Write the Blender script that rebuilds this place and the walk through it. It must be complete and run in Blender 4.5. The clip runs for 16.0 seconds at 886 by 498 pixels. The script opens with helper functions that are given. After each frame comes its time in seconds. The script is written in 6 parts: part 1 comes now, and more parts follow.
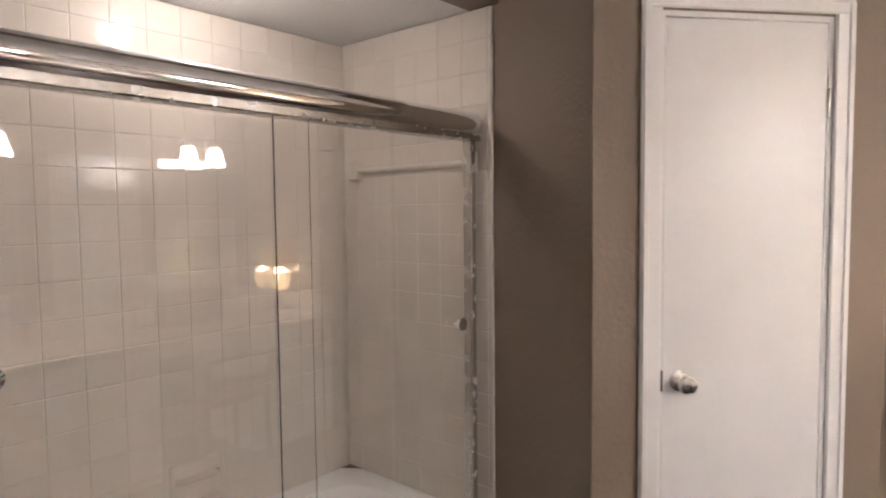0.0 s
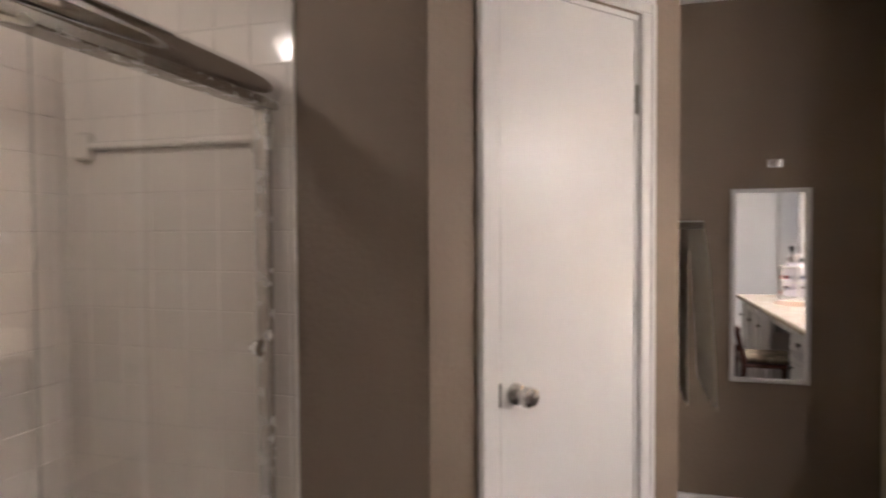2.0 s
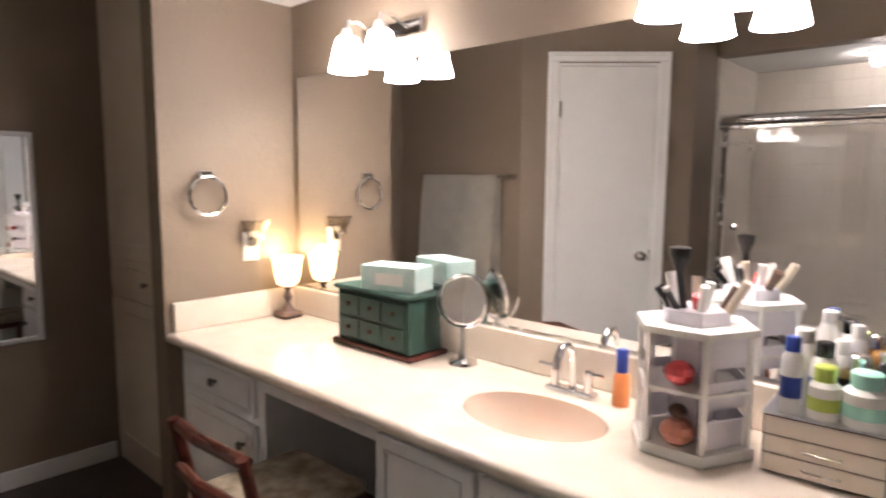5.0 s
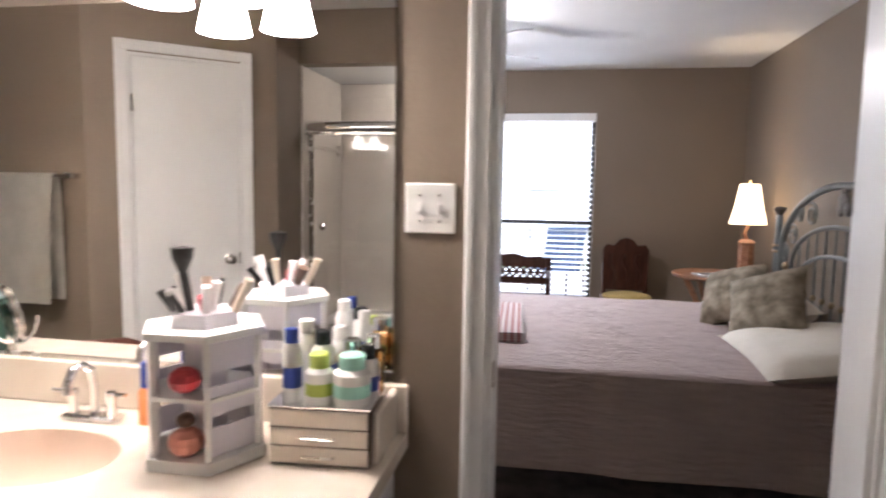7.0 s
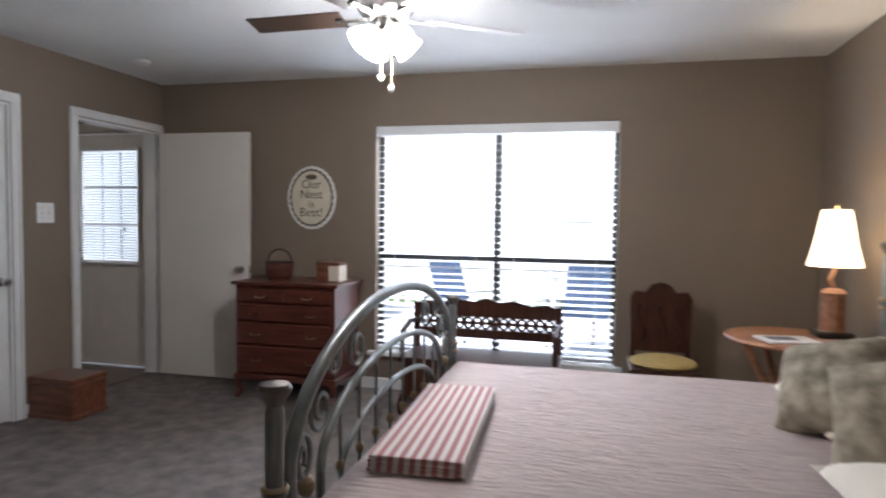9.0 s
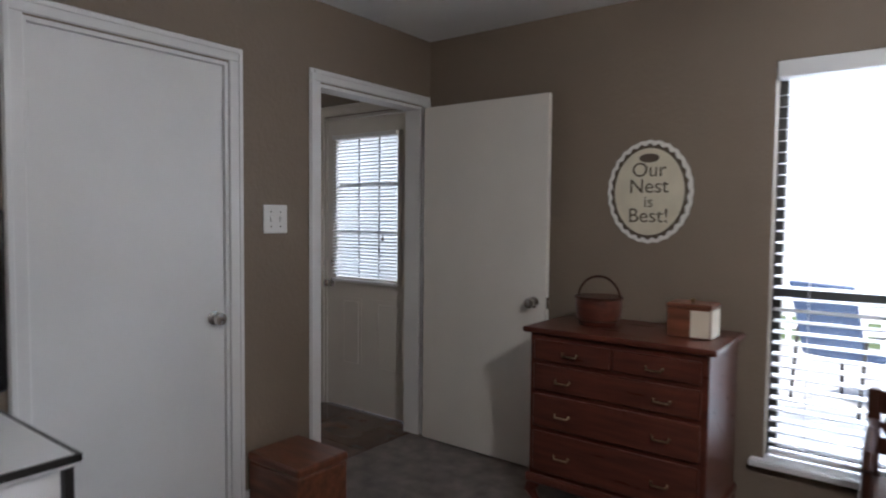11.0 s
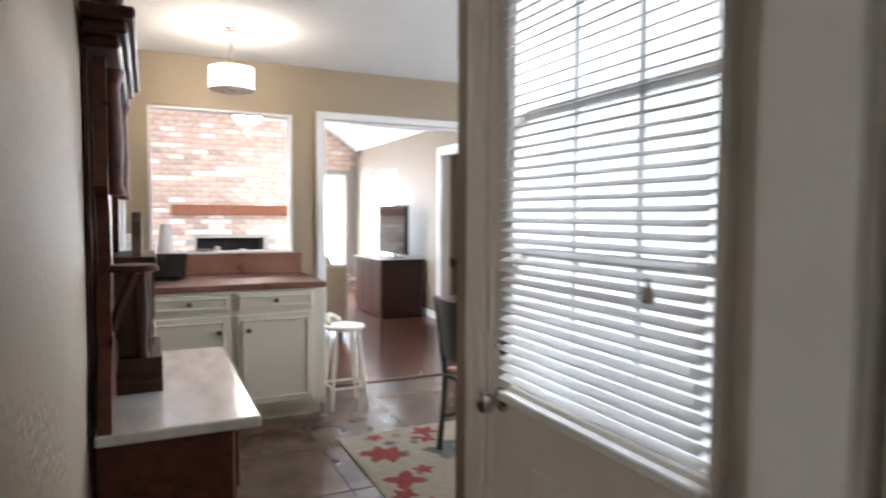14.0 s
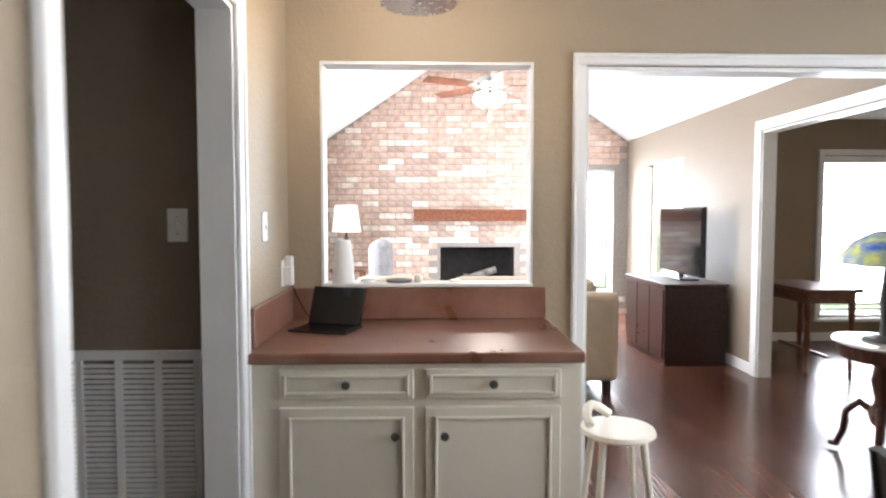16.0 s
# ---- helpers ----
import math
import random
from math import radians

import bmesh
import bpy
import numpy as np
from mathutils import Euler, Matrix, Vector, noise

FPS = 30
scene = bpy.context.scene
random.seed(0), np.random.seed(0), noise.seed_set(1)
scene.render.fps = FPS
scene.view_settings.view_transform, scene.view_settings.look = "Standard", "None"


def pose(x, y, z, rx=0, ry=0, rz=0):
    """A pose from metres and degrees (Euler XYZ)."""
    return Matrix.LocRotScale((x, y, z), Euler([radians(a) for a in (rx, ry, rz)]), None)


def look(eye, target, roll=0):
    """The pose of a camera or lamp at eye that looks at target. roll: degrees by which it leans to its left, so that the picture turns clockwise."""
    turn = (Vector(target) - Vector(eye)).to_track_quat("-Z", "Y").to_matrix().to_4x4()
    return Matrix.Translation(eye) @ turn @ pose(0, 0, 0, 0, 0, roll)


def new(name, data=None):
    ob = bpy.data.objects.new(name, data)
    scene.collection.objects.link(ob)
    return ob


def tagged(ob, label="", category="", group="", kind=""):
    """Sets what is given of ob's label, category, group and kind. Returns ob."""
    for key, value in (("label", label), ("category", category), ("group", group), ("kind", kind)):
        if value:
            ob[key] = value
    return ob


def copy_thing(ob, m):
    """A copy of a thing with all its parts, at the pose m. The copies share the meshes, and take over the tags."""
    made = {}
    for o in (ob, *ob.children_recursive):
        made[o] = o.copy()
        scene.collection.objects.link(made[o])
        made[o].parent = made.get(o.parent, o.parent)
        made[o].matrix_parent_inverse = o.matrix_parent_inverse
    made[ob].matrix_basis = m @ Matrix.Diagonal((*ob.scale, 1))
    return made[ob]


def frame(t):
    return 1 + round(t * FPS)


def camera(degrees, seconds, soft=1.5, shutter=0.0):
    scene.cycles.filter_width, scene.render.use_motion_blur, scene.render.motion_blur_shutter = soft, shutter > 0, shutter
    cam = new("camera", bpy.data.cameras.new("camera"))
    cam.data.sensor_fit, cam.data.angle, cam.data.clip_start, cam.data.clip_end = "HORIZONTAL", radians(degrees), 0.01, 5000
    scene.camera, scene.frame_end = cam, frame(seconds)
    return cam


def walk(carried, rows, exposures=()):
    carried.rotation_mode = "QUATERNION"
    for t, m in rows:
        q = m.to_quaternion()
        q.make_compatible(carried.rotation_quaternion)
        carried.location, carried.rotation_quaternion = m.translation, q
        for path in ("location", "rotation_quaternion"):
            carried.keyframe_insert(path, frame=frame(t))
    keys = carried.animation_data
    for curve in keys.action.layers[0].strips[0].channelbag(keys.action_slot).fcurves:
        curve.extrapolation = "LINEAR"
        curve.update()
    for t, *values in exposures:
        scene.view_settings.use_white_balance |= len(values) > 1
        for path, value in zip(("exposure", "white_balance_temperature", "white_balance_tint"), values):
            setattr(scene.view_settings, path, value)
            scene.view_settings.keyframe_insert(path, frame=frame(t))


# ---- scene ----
cam = camera(71.0, 16.0, soft=2.0, shutter=0.5)

PATH = [
    (0, (-0.224, -0.036, 1.458), (-1.736, -1.339, 1.336), -0.6),
    (0.5, (-0.17, -0.232, 1.429), (-1.766, -1.433, 1.325), -0.2),
    (1, (-0.23, -0.386, 1.407), (-1.945, -1.41, 1.31), -0.2),
    (1.5, (-0.365, -0.445, 1.372), (-2.173, -1.298, 1.311), -0.2),
    (2, (-0.446, -0.449, 1.373), (-2.37, -0.995, 1.316), -0.3),
    (2.5, (-0.575, -0.503, 1.384), (-2.565, -0.68, 1.304), -0.1),
    (3, (-0.619, -0.512, 1.387), (-2.603, -0.275, 1.305), -0.1),
    (3.5, (-0.596, -0.497, 1.391), (-2.487, 0.146, 1.295), -0.2),
    (4, (-0.553, -0.454, 1.394), (-2.292, 0.522, 1.244), -0.1),
    (6.5, (-0.384, -0.301, 1.35), (-0.985, 1.593, 1.125), 0.9),
    (7, (-0.278, -0.22, 1.365), (-0.626, 1.74, 1.167), 1.0),
    (7.5, (-0.166, -0.091, 1.357), (-0.401, 1.89, 1.223), 1.1),
    (8, (-0.131, 0.235, 1.349), (-0.328, 2.223, 1.254), 1.1),
    (8.5, (-0.066, 0.661, 1.339), (-0.287, 2.647, 1.245), 0.8),
    (9, (-0.059, 1.112, 1.348), (-0.541, 3.05, 1.253), 0.8),
    (9.5, (-0.224, 1.538, 1.359), (-0.997, 3.38, 1.262), 0.9),
    (10, (-0.487, 1.946, 1.363), (-1.535, 3.647, 1.267), 0.9),
    (11.25, (-1.46, 2.87, 1.376), (-2.68, 4.452, 1.27), 0.5),
    (12.5, (-2.321, 3.931, 1.391), (-3.677, 5.396, 1.271), 0.2),
    (13, (-2.652, 4.337, 1.38), (-4.106, 5.706, 1.263), 0.4),
    (13.5, (-2.94, 4.715, 1.38), (-4.534, 5.917, 1.263), -0.0),
    (14, (-3.289, 4.959, 1.354), (-5.093, 5.817, 1.244), 0.3),
    (14.5, (-3.699, 5.129, 1.363), (-5.619, 5.678, 1.255), 0.2),
    (15, (-4.137, 5.285, 1.37), (-6.109, 5.6, 1.265), 0.0),
    (15.5, (-4.653, 5.361, 1.386), (-6.645, 5.506, 1.278), 0.2),
    (16, (-5.172, 5.46, 1.39), (-7.168, 5.514, 1.286), 0.0),
]
walk(cam, [(t, look(eye, target, roll)) for t, eye, target, roll in PATH],
     exposures=[(0, 1.05, 5900, 19), (4.2, 0.75, 5900, 19), (7.5, 1.1, 5800, 16), (8.5, 1.1, 5800, 13), (9.5, 0.6, 5600, 12), (10.2, 0.42, 5500, 12), (12.5, 1.35, 6400, 14), (13.5, 1.5, 6350, 13), (14.1, 1.1, 6200, 12), (16, 1.2, 6400, 12)])

# ---- world and light ----
SUN_AZ, SUN_EL = 200.0, 48.0
world = bpy.data.worlds.new("sky")
scene.world = world
world.use_nodes = True
wn = world.node_tree.nodes
sky = wn.new("ShaderNodeTexSky")
sky.sky_type, sky.sun_disc = "NISHITA", False
sky.sun_elevation, sky.sun_rotation = radians(SUN_EL), radians(SUN_AZ)
world.node_tree.links.new(sky.outputs[0], wn["Background"].inputs[0])
wn["Background"].inputs[1].default_value = 0.15
sun = new("sun", bpy.data.lights.new("sun", "SUN"))
sun.data.energy, sun.data.angle, sun.data.color = 5.0, radians(0.6), (1.0, 0.95, 0.88)
sa, se = radians(SUN_AZ), radians(SUN_EL)
sun.matrix_world = look((math.sin(sa) * math.cos(se) * 30, math.cos(sa) * math.cos(se) * 30, math.sin(se) * 30), (0, 0, 0))


def window_light(name, eye, target, w, h, watts, color=(0.86, 0.93, 1.0)):
    d = bpy.data.lights.new(name, "AREA")
    d.shape, d.size, d.size_y, d.energy, d.color = "RECTANGLE", w, h, watts, color
    ob = new(name, d)
    ob.matrix_world = look(eye, target)
    return ob


def bulb(name, p, watts, r=0.04, color=(1.0, 0.87, 0.72)):
    d = bpy.data.lights.new(name, "POINT")
    d.energy, d.shadow_soft_size, d.color = watts, r, color
    ob = new(name, d)
    ob.location = p
    return ob


window_light("daylight_bedroom", (-0.82, 7.0, 3.1), (-0.82, 3.6, 0.3), 2.6, 1.6, 340)
window_light("daylight_back_door", (-4.25, 7.0, 3.1), (-4.25, 4.5, 0.4), 1.4, 1.4, 110)
window_light("daylight_living_north", (-12.6, 8.75, 1.4), (-12.4, 5.0, 0.9), 1.3, 1.6, 120)
window_light("daylight_living_west", (-14.5, 7.75, 1.3), (-9.0, 6.6, 0.9), 0.8, 1.9, 90)
# added fill lamp behind an invented south opening, brightens the living room
window_light("fill_living_south", (-11.4, 3.6, 1.7), (-12.4, 7.0, 1.6), 2.6, 1.8, 125)
window_light("daylight_study", (-12.5, 10.4, 1.3), (-8.0, 9.5, 0.6), 1.3, 1.9, 80)
window_light("daylight_dining", (-6.3, 8.95, 1.5), (-6.4, 5.0, 0.7), 1.8, 1.5, 38)

# ---- materials ----


def mat(name, color, rough=0.5, metal=0.0, scale=8.0, vary=0.08, bump=0.0, bscale=60.0, stretch=(1, 1, 1), color2=None, coat=0.0, rand=0.0, spec=0.5):
    m = bpy.data.materials.new(name)
    m.use_nodes = True
    nt = m.node_tree
    b = nt.nodes["Principled BSDF"]
    b.inputs["Roughness"].default_value, b.inputs["Metallic"].default_value = rough, metal
    b.inputs["Coat Weight"].default_value = coat
    b.inputs["Specular IOR Level"].default_value = spec
    tc = nt.nodes.new("ShaderNodeTexCoord")
    mp = nt.nodes.new("ShaderNodeMapping")
    mp.inputs["Scale"].default_value = stretch
    nt.links.new(tc.outputs["Object"], mp.inputs[0])
    n1 = nt.nodes.new("ShaderNodeTexNoise")
    n1.inputs["Scale"].default_value, n1.inputs["Detail"].default_value = scale, 6.0
    nt.links.new(mp.outputs[0], n1.inputs["Vector"])
    ramp = nt.nodes.new("ShaderNodeValToRGB")
    c = Vector(color)
    a = Vector(color2) if color2 else c * (1 + vary)
    lo = c if color2 else c * (1 - vary)
    ramp.color_ramp.elements[0].position, ramp.color_ramp.elements[1].position = 0.32, 0.68
    ramp.color_ramp.elements[0].color = (*[min(1, v) for v in lo], 1)
    ramp.color_ramp.elements[1].color = (*[min(1, v) for v in a], 1)
    nt.links.new(n1.outputs[0], ramp.inputs[0])
    out = ramp.outputs[0]
    if rand:
        oi = nt.nodes.new("ShaderNodeObjectInfo")
        hs = nt.nodes.new("ShaderNodeHueSaturation")
        mr = nt.nodes.new("ShaderNodeMapRange")
        mr.inputs[3].default_value, mr.inputs[4].default_value = 1 - rand, 1 + rand
        nt.links.new(oi.outputs["Random"], mr.inputs[0])
        nt.links.new(mr.outputs[0], hs.inputs["Value"])
        nt.links.new(out, hs.inputs["Color"])
        out = hs.outputs[0]
    nt.links.new(out, b.inputs["Base Color"])
    rr = nt.nodes.new("ShaderNodeMapRange")
    rr.inputs[3].default_value, rr.inputs[4].default_value = max(0.02, rough - 0.07), min(1, rough + 0.07)
    nt.links.new(n1.outputs[0], rr.inputs[0])
    nt.links.new(rr.outputs[0], b.inputs["Roughness"])
    if bump:
        n2 = nt.nodes.new("ShaderNodeTexNoise")
        n2.inputs["Scale"].default_value, n2.inputs["Detail"].default_value = bscale, 4.0
        nt.links.new(mp.outputs[0], n2.inputs["Vector"])
        bp = nt.nodes.new("ShaderNodeBump")
        bp.inputs["Strength"].default_value, bp.inputs["Distance"].default_value = bump, 0.01
        nt.links.new(n2.outputs[0], bp.inputs["Height"])
        nt.links.new(bp.outputs[0], b.inputs["Normal"])
    return m


def glow(name, color, strength, base=(0.8, 0.8, 0.78), trans=0.0):
    m = bpy.data.materials.new(name)
    m.use_nodes = True
    b = m.node_tree.nodes["Principled BSDF"]
    b.inputs["Base Color"].default_value = (*base, 1)
    b.inputs["Emission Color"].default_value = (*color, 1)
    b.inputs["Emission Strength"].default_value = strength
    b.inputs["Roughness"].default_value = 0.35
    return m


def glass(name, color=(1, 1, 1), rough=0.0, ior=1.45):
    m = bpy.data.materials.new(name)
    m.use_nodes = True
    b = m.node_tree.nodes["Principled BSDF"]
    b.inputs["Base Color"].default_value = (*color, 1)
    b.inputs["Transmission Weight"].default_value = 1.0
    b.inputs["Roughness"].default_value, b.inputs["IOR"].default_value = rough, ior
    return m


def stripes(name, c1, c2, freq, axis=0, width=0.5, rough=0.8, check=None):
    """Woven cloth with bands across one axis."""
    m = mat(name, c1, rough, scale=90, vary=0.06, bump=0.3, bscale=400)
    nt = m.node_tree
    b = nt.nodes["Principled BSDF"]
    tc = [n for n in nt.nodes if n.type == "TEX_COORD"][0]
    sp = nt.nodes.new("ShaderNodeSeparateXYZ")
    nt.links.new(tc.outputs["Object"], sp.inputs[0])
    k = nt.nodes.new("ShaderNodeMath")
    k.operation = "MULTIPLY"
    k.inputs[1].default_value = freq
    nt.links.new(sp.outputs[axis], k.inputs[0])
    f = nt.nodes.new("ShaderNodeMath")
    f.operation = "FRACT"
    nt.links.new(k.outputs[0], f.inputs[0])
    g = nt.nodes.new("ShaderNodeMath")
    g.operation = "GREATER_THAN"
    g.inputs[1].default_value = width
    nt.links.new(f.outputs[0], g.inputs[0])
    mx = nt.nodes.new("ShaderNodeMix")
    mx.data_type = "RGBA"
    mx.inputs[6].default_value, mx.inputs[7].default_value = (*c1, 1), (*c2, 1)
    nt.links.new(g.outputs[0], mx.inputs[0])
    nt.links.new(mx.outputs[2], b.inputs["Base Color"])
    return m


M = {}
M["taupe"] = mat("taupe_wall_paint", (0.215, 0.168, 0.122), 0.62, scale=1.6, vary=0.04, bump=0.22, bscale=55)
M["kitchen"] = mat("tan_wall_paint", (0.33, 0.26, 0.18), 0.58, scale=1.6, vary=0.04, bump=0.3, bscale=45)
M["ceiling"] = mat("white_textured_ceiling", (0.74, 0.74, 0.73), 0.9, scale=2, vary=0.03, bump=0.5, bscale=70)
M["white"] = mat("white_semi_gloss_paint", (0.76, 0.755, 0.745), 0.33, scale=2.5, vary=0.03, bump=0.05, bscale=25)
M["cream"] = mat("cream_semi_gloss_paint", (0.74, 0.69, 0.58), 0.4, scale=2.5, vary=0.03, bump=0.06, bscale=30)
M["offwhite"] = mat("off_white_door_paint", (0.70, 0.66, 0.60), 0.42, scale=2.5, vary=0.03, bump=0.05, bscale=25)
M["linen"] = mat("greige_cabinet_paint", (0.62, 0.54, 0.43), 0.45, scale=3, vary=0.04)
M["tile"] = mat("glazed_white_tile", (0.66, 0.61, 0.545), 0.13, scale=5, vary=0.03, bump=0.03, bscale=18, rand=0.025)
M["grout"] = mat("pale_grout", (0.60, 0.56, 0.50), 0.9, scale=30, vary=0.1, bump=0.3)
M["tub"] = mat("white_enamel", (0.80, 0.79, 0.77), 0.15, scale=3, vary=0.02)
M["chrome"] = mat("polished_chrome", (0.80, 0.80, 0.81), 0.09, 1.0, scale=10, vary=0.03)
M["nickel"] = mat("brushed_nickel", (0.55, 0.53, 0.50), 0.26, 1.0, scale=30, vary=0.06)
M["pewter"] = mat("aged_pewter_knob", (0.16, 0.145, 0.13), 0.35, 0.9, scale=30, vary=0.15)
M["bedmetal"] = mat("grey_green_painted_iron", (0.20, 0.21, 0.20), 0.38, 0.7, scale=14, vary=0.16, bump=0.12, bscale=120)
M["brass"] = mat("antique_brass", (0.34, 0.26, 0.16), 0.33, 1.0, scale=20, vary=0.15)
M["mirror"] = mat("silver_mirror", (0.90, 0.91, 0.91), 0.01, 1.0, scale=1, vary=0.0)
for nd in M["mirror"].node_tree.nodes:
    if nd.type == "MAP_RANGE":
        nd.inputs[3].default_value, nd.inputs[4].default_value = 0.0, 0.004
M["mirror"].node_tree.nodes["Principled BSDF"].inputs["Roughness"].default_value = 0.0
M["glass"] = glass("clear_glass")
M["bottle"] = glass("clear_bottle_glass", (0.97, 0.95, 0.9), 0.02)
M["counter"] = mat("cultured_marble_top", (0.70, 0.61, 0.51), 0.2, scale=9, vary=0.035, color2=(0.75, 0.68, 0.59))
M["sink"] = mat("blush_sink_bowl", (0.72, 0.58, 0.48), 0.16, scale=6, vary=0.03)
M["bathfloor"] = mat("dark_brown_floor_tile", (0.075, 0.055, 0.045), 0.4, scale=7, vary=0.25, bump=0.1)
M["carpet"] = mat("taupe_cut_pile_carpet", (0.20, 0.172, 0.155), 0.97, scale=9, vary=0.26, bump=1.0, bscale=260, spec=0.15)
M["mahogany"] = mat("red_mahogany", (0.085, 0.024, 0.015), 0.3, scale=4, vary=0.3, stretch=(1, 9, 9), bump=0.05, bscale=60, coat=0.1, spec=0.3)
M["walnut"] = mat("dark_carved_walnut", (0.052, 0.019, 0.011), 0.42, scale=6, vary=0.4, stretch=(6, 6, 1), bump=0.08, bscale=60, spec=0.22)
M["darkcherry"] = mat("dark_cherry_veneer", (0.028, 0.010, 0.008), 0.3, scale=4, vary=0.3, stretch=(1, 9, 9), spec=0.35)
M["cedar"] = mat("red_cedar", (0.15, 0.052, 0.027), 0.34, scale=3.5, vary=0.4, stretch=(1, 8, 8), bump=0.05, bscale=40)
M["oak"] = mat("orange_oak_tabletop", (0.36, 0.16, 0.075), 0.35, scale=4, vary=0.25, stretch=(2, 9, 9), bump=0.04, bscale=50)
M["black"] = mat("black_satin_wood", (0.018, 0.016, 0.015), 0.33, scale=6, vary=0.2)
M["blackplastic"] = mat("black_plastic", (0.012, 0.012, 0.014), 0.25, scale=12, vary=0.1)
M["screen"] = mat("dark_tv_screen", (0.008, 0.008, 0.010), 0.08, scale=3, vary=0.05)
M["quilt"] = mat("dusty_rose_quilt", (0.46, 0.37, 0.34), 0.85, scale=40, vary=0.07, bump=1.0, bscale=85, stretch=(0.16, 1, 1))
M["linen_white"] = mat("ivory_cotton", (0.80, 0.74, 0.63), 0.85, scale=6, vary=0.04, bump=0.35, bscale=14)
M["pillow"] = mat("sage_floral_cotton", (0.17, 0.145, 0.10), 0.9, scale=16, color2=(0.46, 0.39, 0.29), bump=0.4, bscale=24)
M["yellow"] = mat("mustard_seat_cloth", (0.44, 0.32, 0.11), 0.85, scale=40, vary=0.12, bump=0.2, bscale=200)
M["stripe"] = stripes("red_and_white_stripe", (0.62, 0.55, 0.51), (0.36, 0.15, 0.14), 30, 0, 0.5)
M["towel"] = mat("cream_terry_towel", (0.66, 0.62, 0.55), 0.95, scale=12, vary=0.05, bump=0.9, bscale=160)
M["green"] = mat("worn_green_paint", (0.02, 0.058, 0.044), 0.45, scale=6, vary=0.25, bump=0.1, bscale=40)
M["teal"] = mat("teal_carton", (0.42, 0.62, 0.60), 0.6, scale=14, color2=(0.62, 0.74, 0.71))
M["paper"] = mat("white_paper", (0.80, 0.79, 0.77), 0.8, scale=6, vary=0.03)
M["lavender"] = mat("pale_lavender_plastic", (0.74, 0.71, 0.77), 0.3, scale=4, vary=0.02)
M["whiteplastic"] = mat("white_plastic", (0.80, 0.79, 0.77), 0.35, scale=4, vary=0.02)
M["red"] = mat("red_plastic", (0.55, 0.05, 0.06), 0.35, scale=14, vary=0.15)
M["pinkmk"] = mat("coral_compact", (0.62, 0.25, 0.18), 0.4, scale=14, vary=0.15)
M["blue"] = mat("deep_blue_plastic", (0.03, 0.06, 0.32), 0.35, scale=14, vary=0.1)
M["mint"] = mat("mint_plastic_lid", (0.36, 0.68, 0.58), 0.4, scale=10, vary=0.04)
M["lime"] = mat("lime_plastic_lid", (0.45, 0.55, 0.10), 0.4, scale=10, vary=0.04)
M["amber"] = glass("amber_perfume", (0.80, 0.42, 0.13), 0.02)
M["orange"] = mat("orange_label", (0.70, 0.25, 0.08), 0.45, scale=10, vary=0.08)
M["brown"] = mat("brown_turned_resin", (0.10, 0.055, 0.035), 0.45, scale=18, vary=0.3)
M["sign"] = mat("cream_sign_board", (0.66, 0.60, 0.46), 0.7, scale=12, vary=0.06)
M["signink"] = mat("brown_sign_ink", (0.10, 0.075, 0.05), 0.8, scale=10, vary=0.1)
M["signbead"] = mat("white_sign_rim", (0.75, 0.73, 0.68), 0.6, scale=12, vary=0.05)
M["laminate"] = mat("rust_slate_laminate", (0.19, 0.08, 0.05), 0.3, scale=5, color2=(0.28, 0.15, 0.105), bump=0.03)
M["marble"] = mat("white_veined_marble", (0.50, 0.47, 0.43), 0.16, scale=5, color2=(0.66, 0.64, 0.60), stretch=(1, 3, 1))
M["slatetile"] = mat("brown_slate_tile", (0.085, 0.050, 0.035), 0.2, scale=6, color2=(0.135, 0.088, 0.062), bump=0.06, bscale=25, rand=0.10)
M["darkgrout"] = mat("dark_grout", (0.06, 0.05, 0.045), 0.8, scale=30, vary=0.2)
M["woodfloor"] = mat("dark_cherry_laminate", (0.085, 0.034, 0.022), 0.2, scale=3, vary=0.3, stretch=(1, 14, 1), rand=0.22)
M["brick"] = mat("old_red_brick", (0.33, 0.215, 0.165), 0.9, scale=14, color2=(0.47, 0.35, 0.285), bump=0.4, bscale=70, rand=0.22)
M["brickpale"] = mat("whitewashed_brick", (0.72, 0.66, 0.60), 0.9, scale=14, color2=(0.50, 0.39, 0.32), bump=0.4, bscale=70, rand=0.15)
M["mortar"] = mat("grey_mortar", (0.24, 0.215, 0.195), 0.95, scale=30, vary=0.12, bump=0.4)
M["soot"] = mat("sooty_firebox", (0.015, 0.013, 0.012), 0.95, scale=10, vary=0.4)
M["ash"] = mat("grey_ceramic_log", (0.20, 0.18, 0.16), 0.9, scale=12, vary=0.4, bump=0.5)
M["sofa"] = mat("beige_leather", (0.36, 0.27, 0.18), 0.5, scale=8, vary=0.08, bump=0.15, bscale=60)
M["grey"] = mat("grey_fabric", (0.17, 0.165, 0.165), 0.9, scale=14, vary=0.15, bump=0.3)
M["rug"] = mat("cream_wool_rug", (0.50, 0.45, 0.36), 0.95, scale=20, vary=0.1, bump=0.7, bscale=250)
M["rugred"] = mat("brick_red_wool", (0.34, 0.06, 0.05), 0.95, scale=30, vary=0.2, bump=0.7, bscale=250)
M["rugslate"] = mat("slate_grey_wool", (0.17, 0.17, 0.17), 0.95, scale=30, vary=0.2, bump=0.7, bscale=250)
M["rugtan"] = mat("ochre_wool", (0.38, 0.25, 0.13), 0.95, scale=30, vary=0.2, bump=0.7, bscale=250)
M["slat"] = mat("white_blind_slat", (0.76, 0.76, 0.75), 0.5, scale=6, vary=0.02)
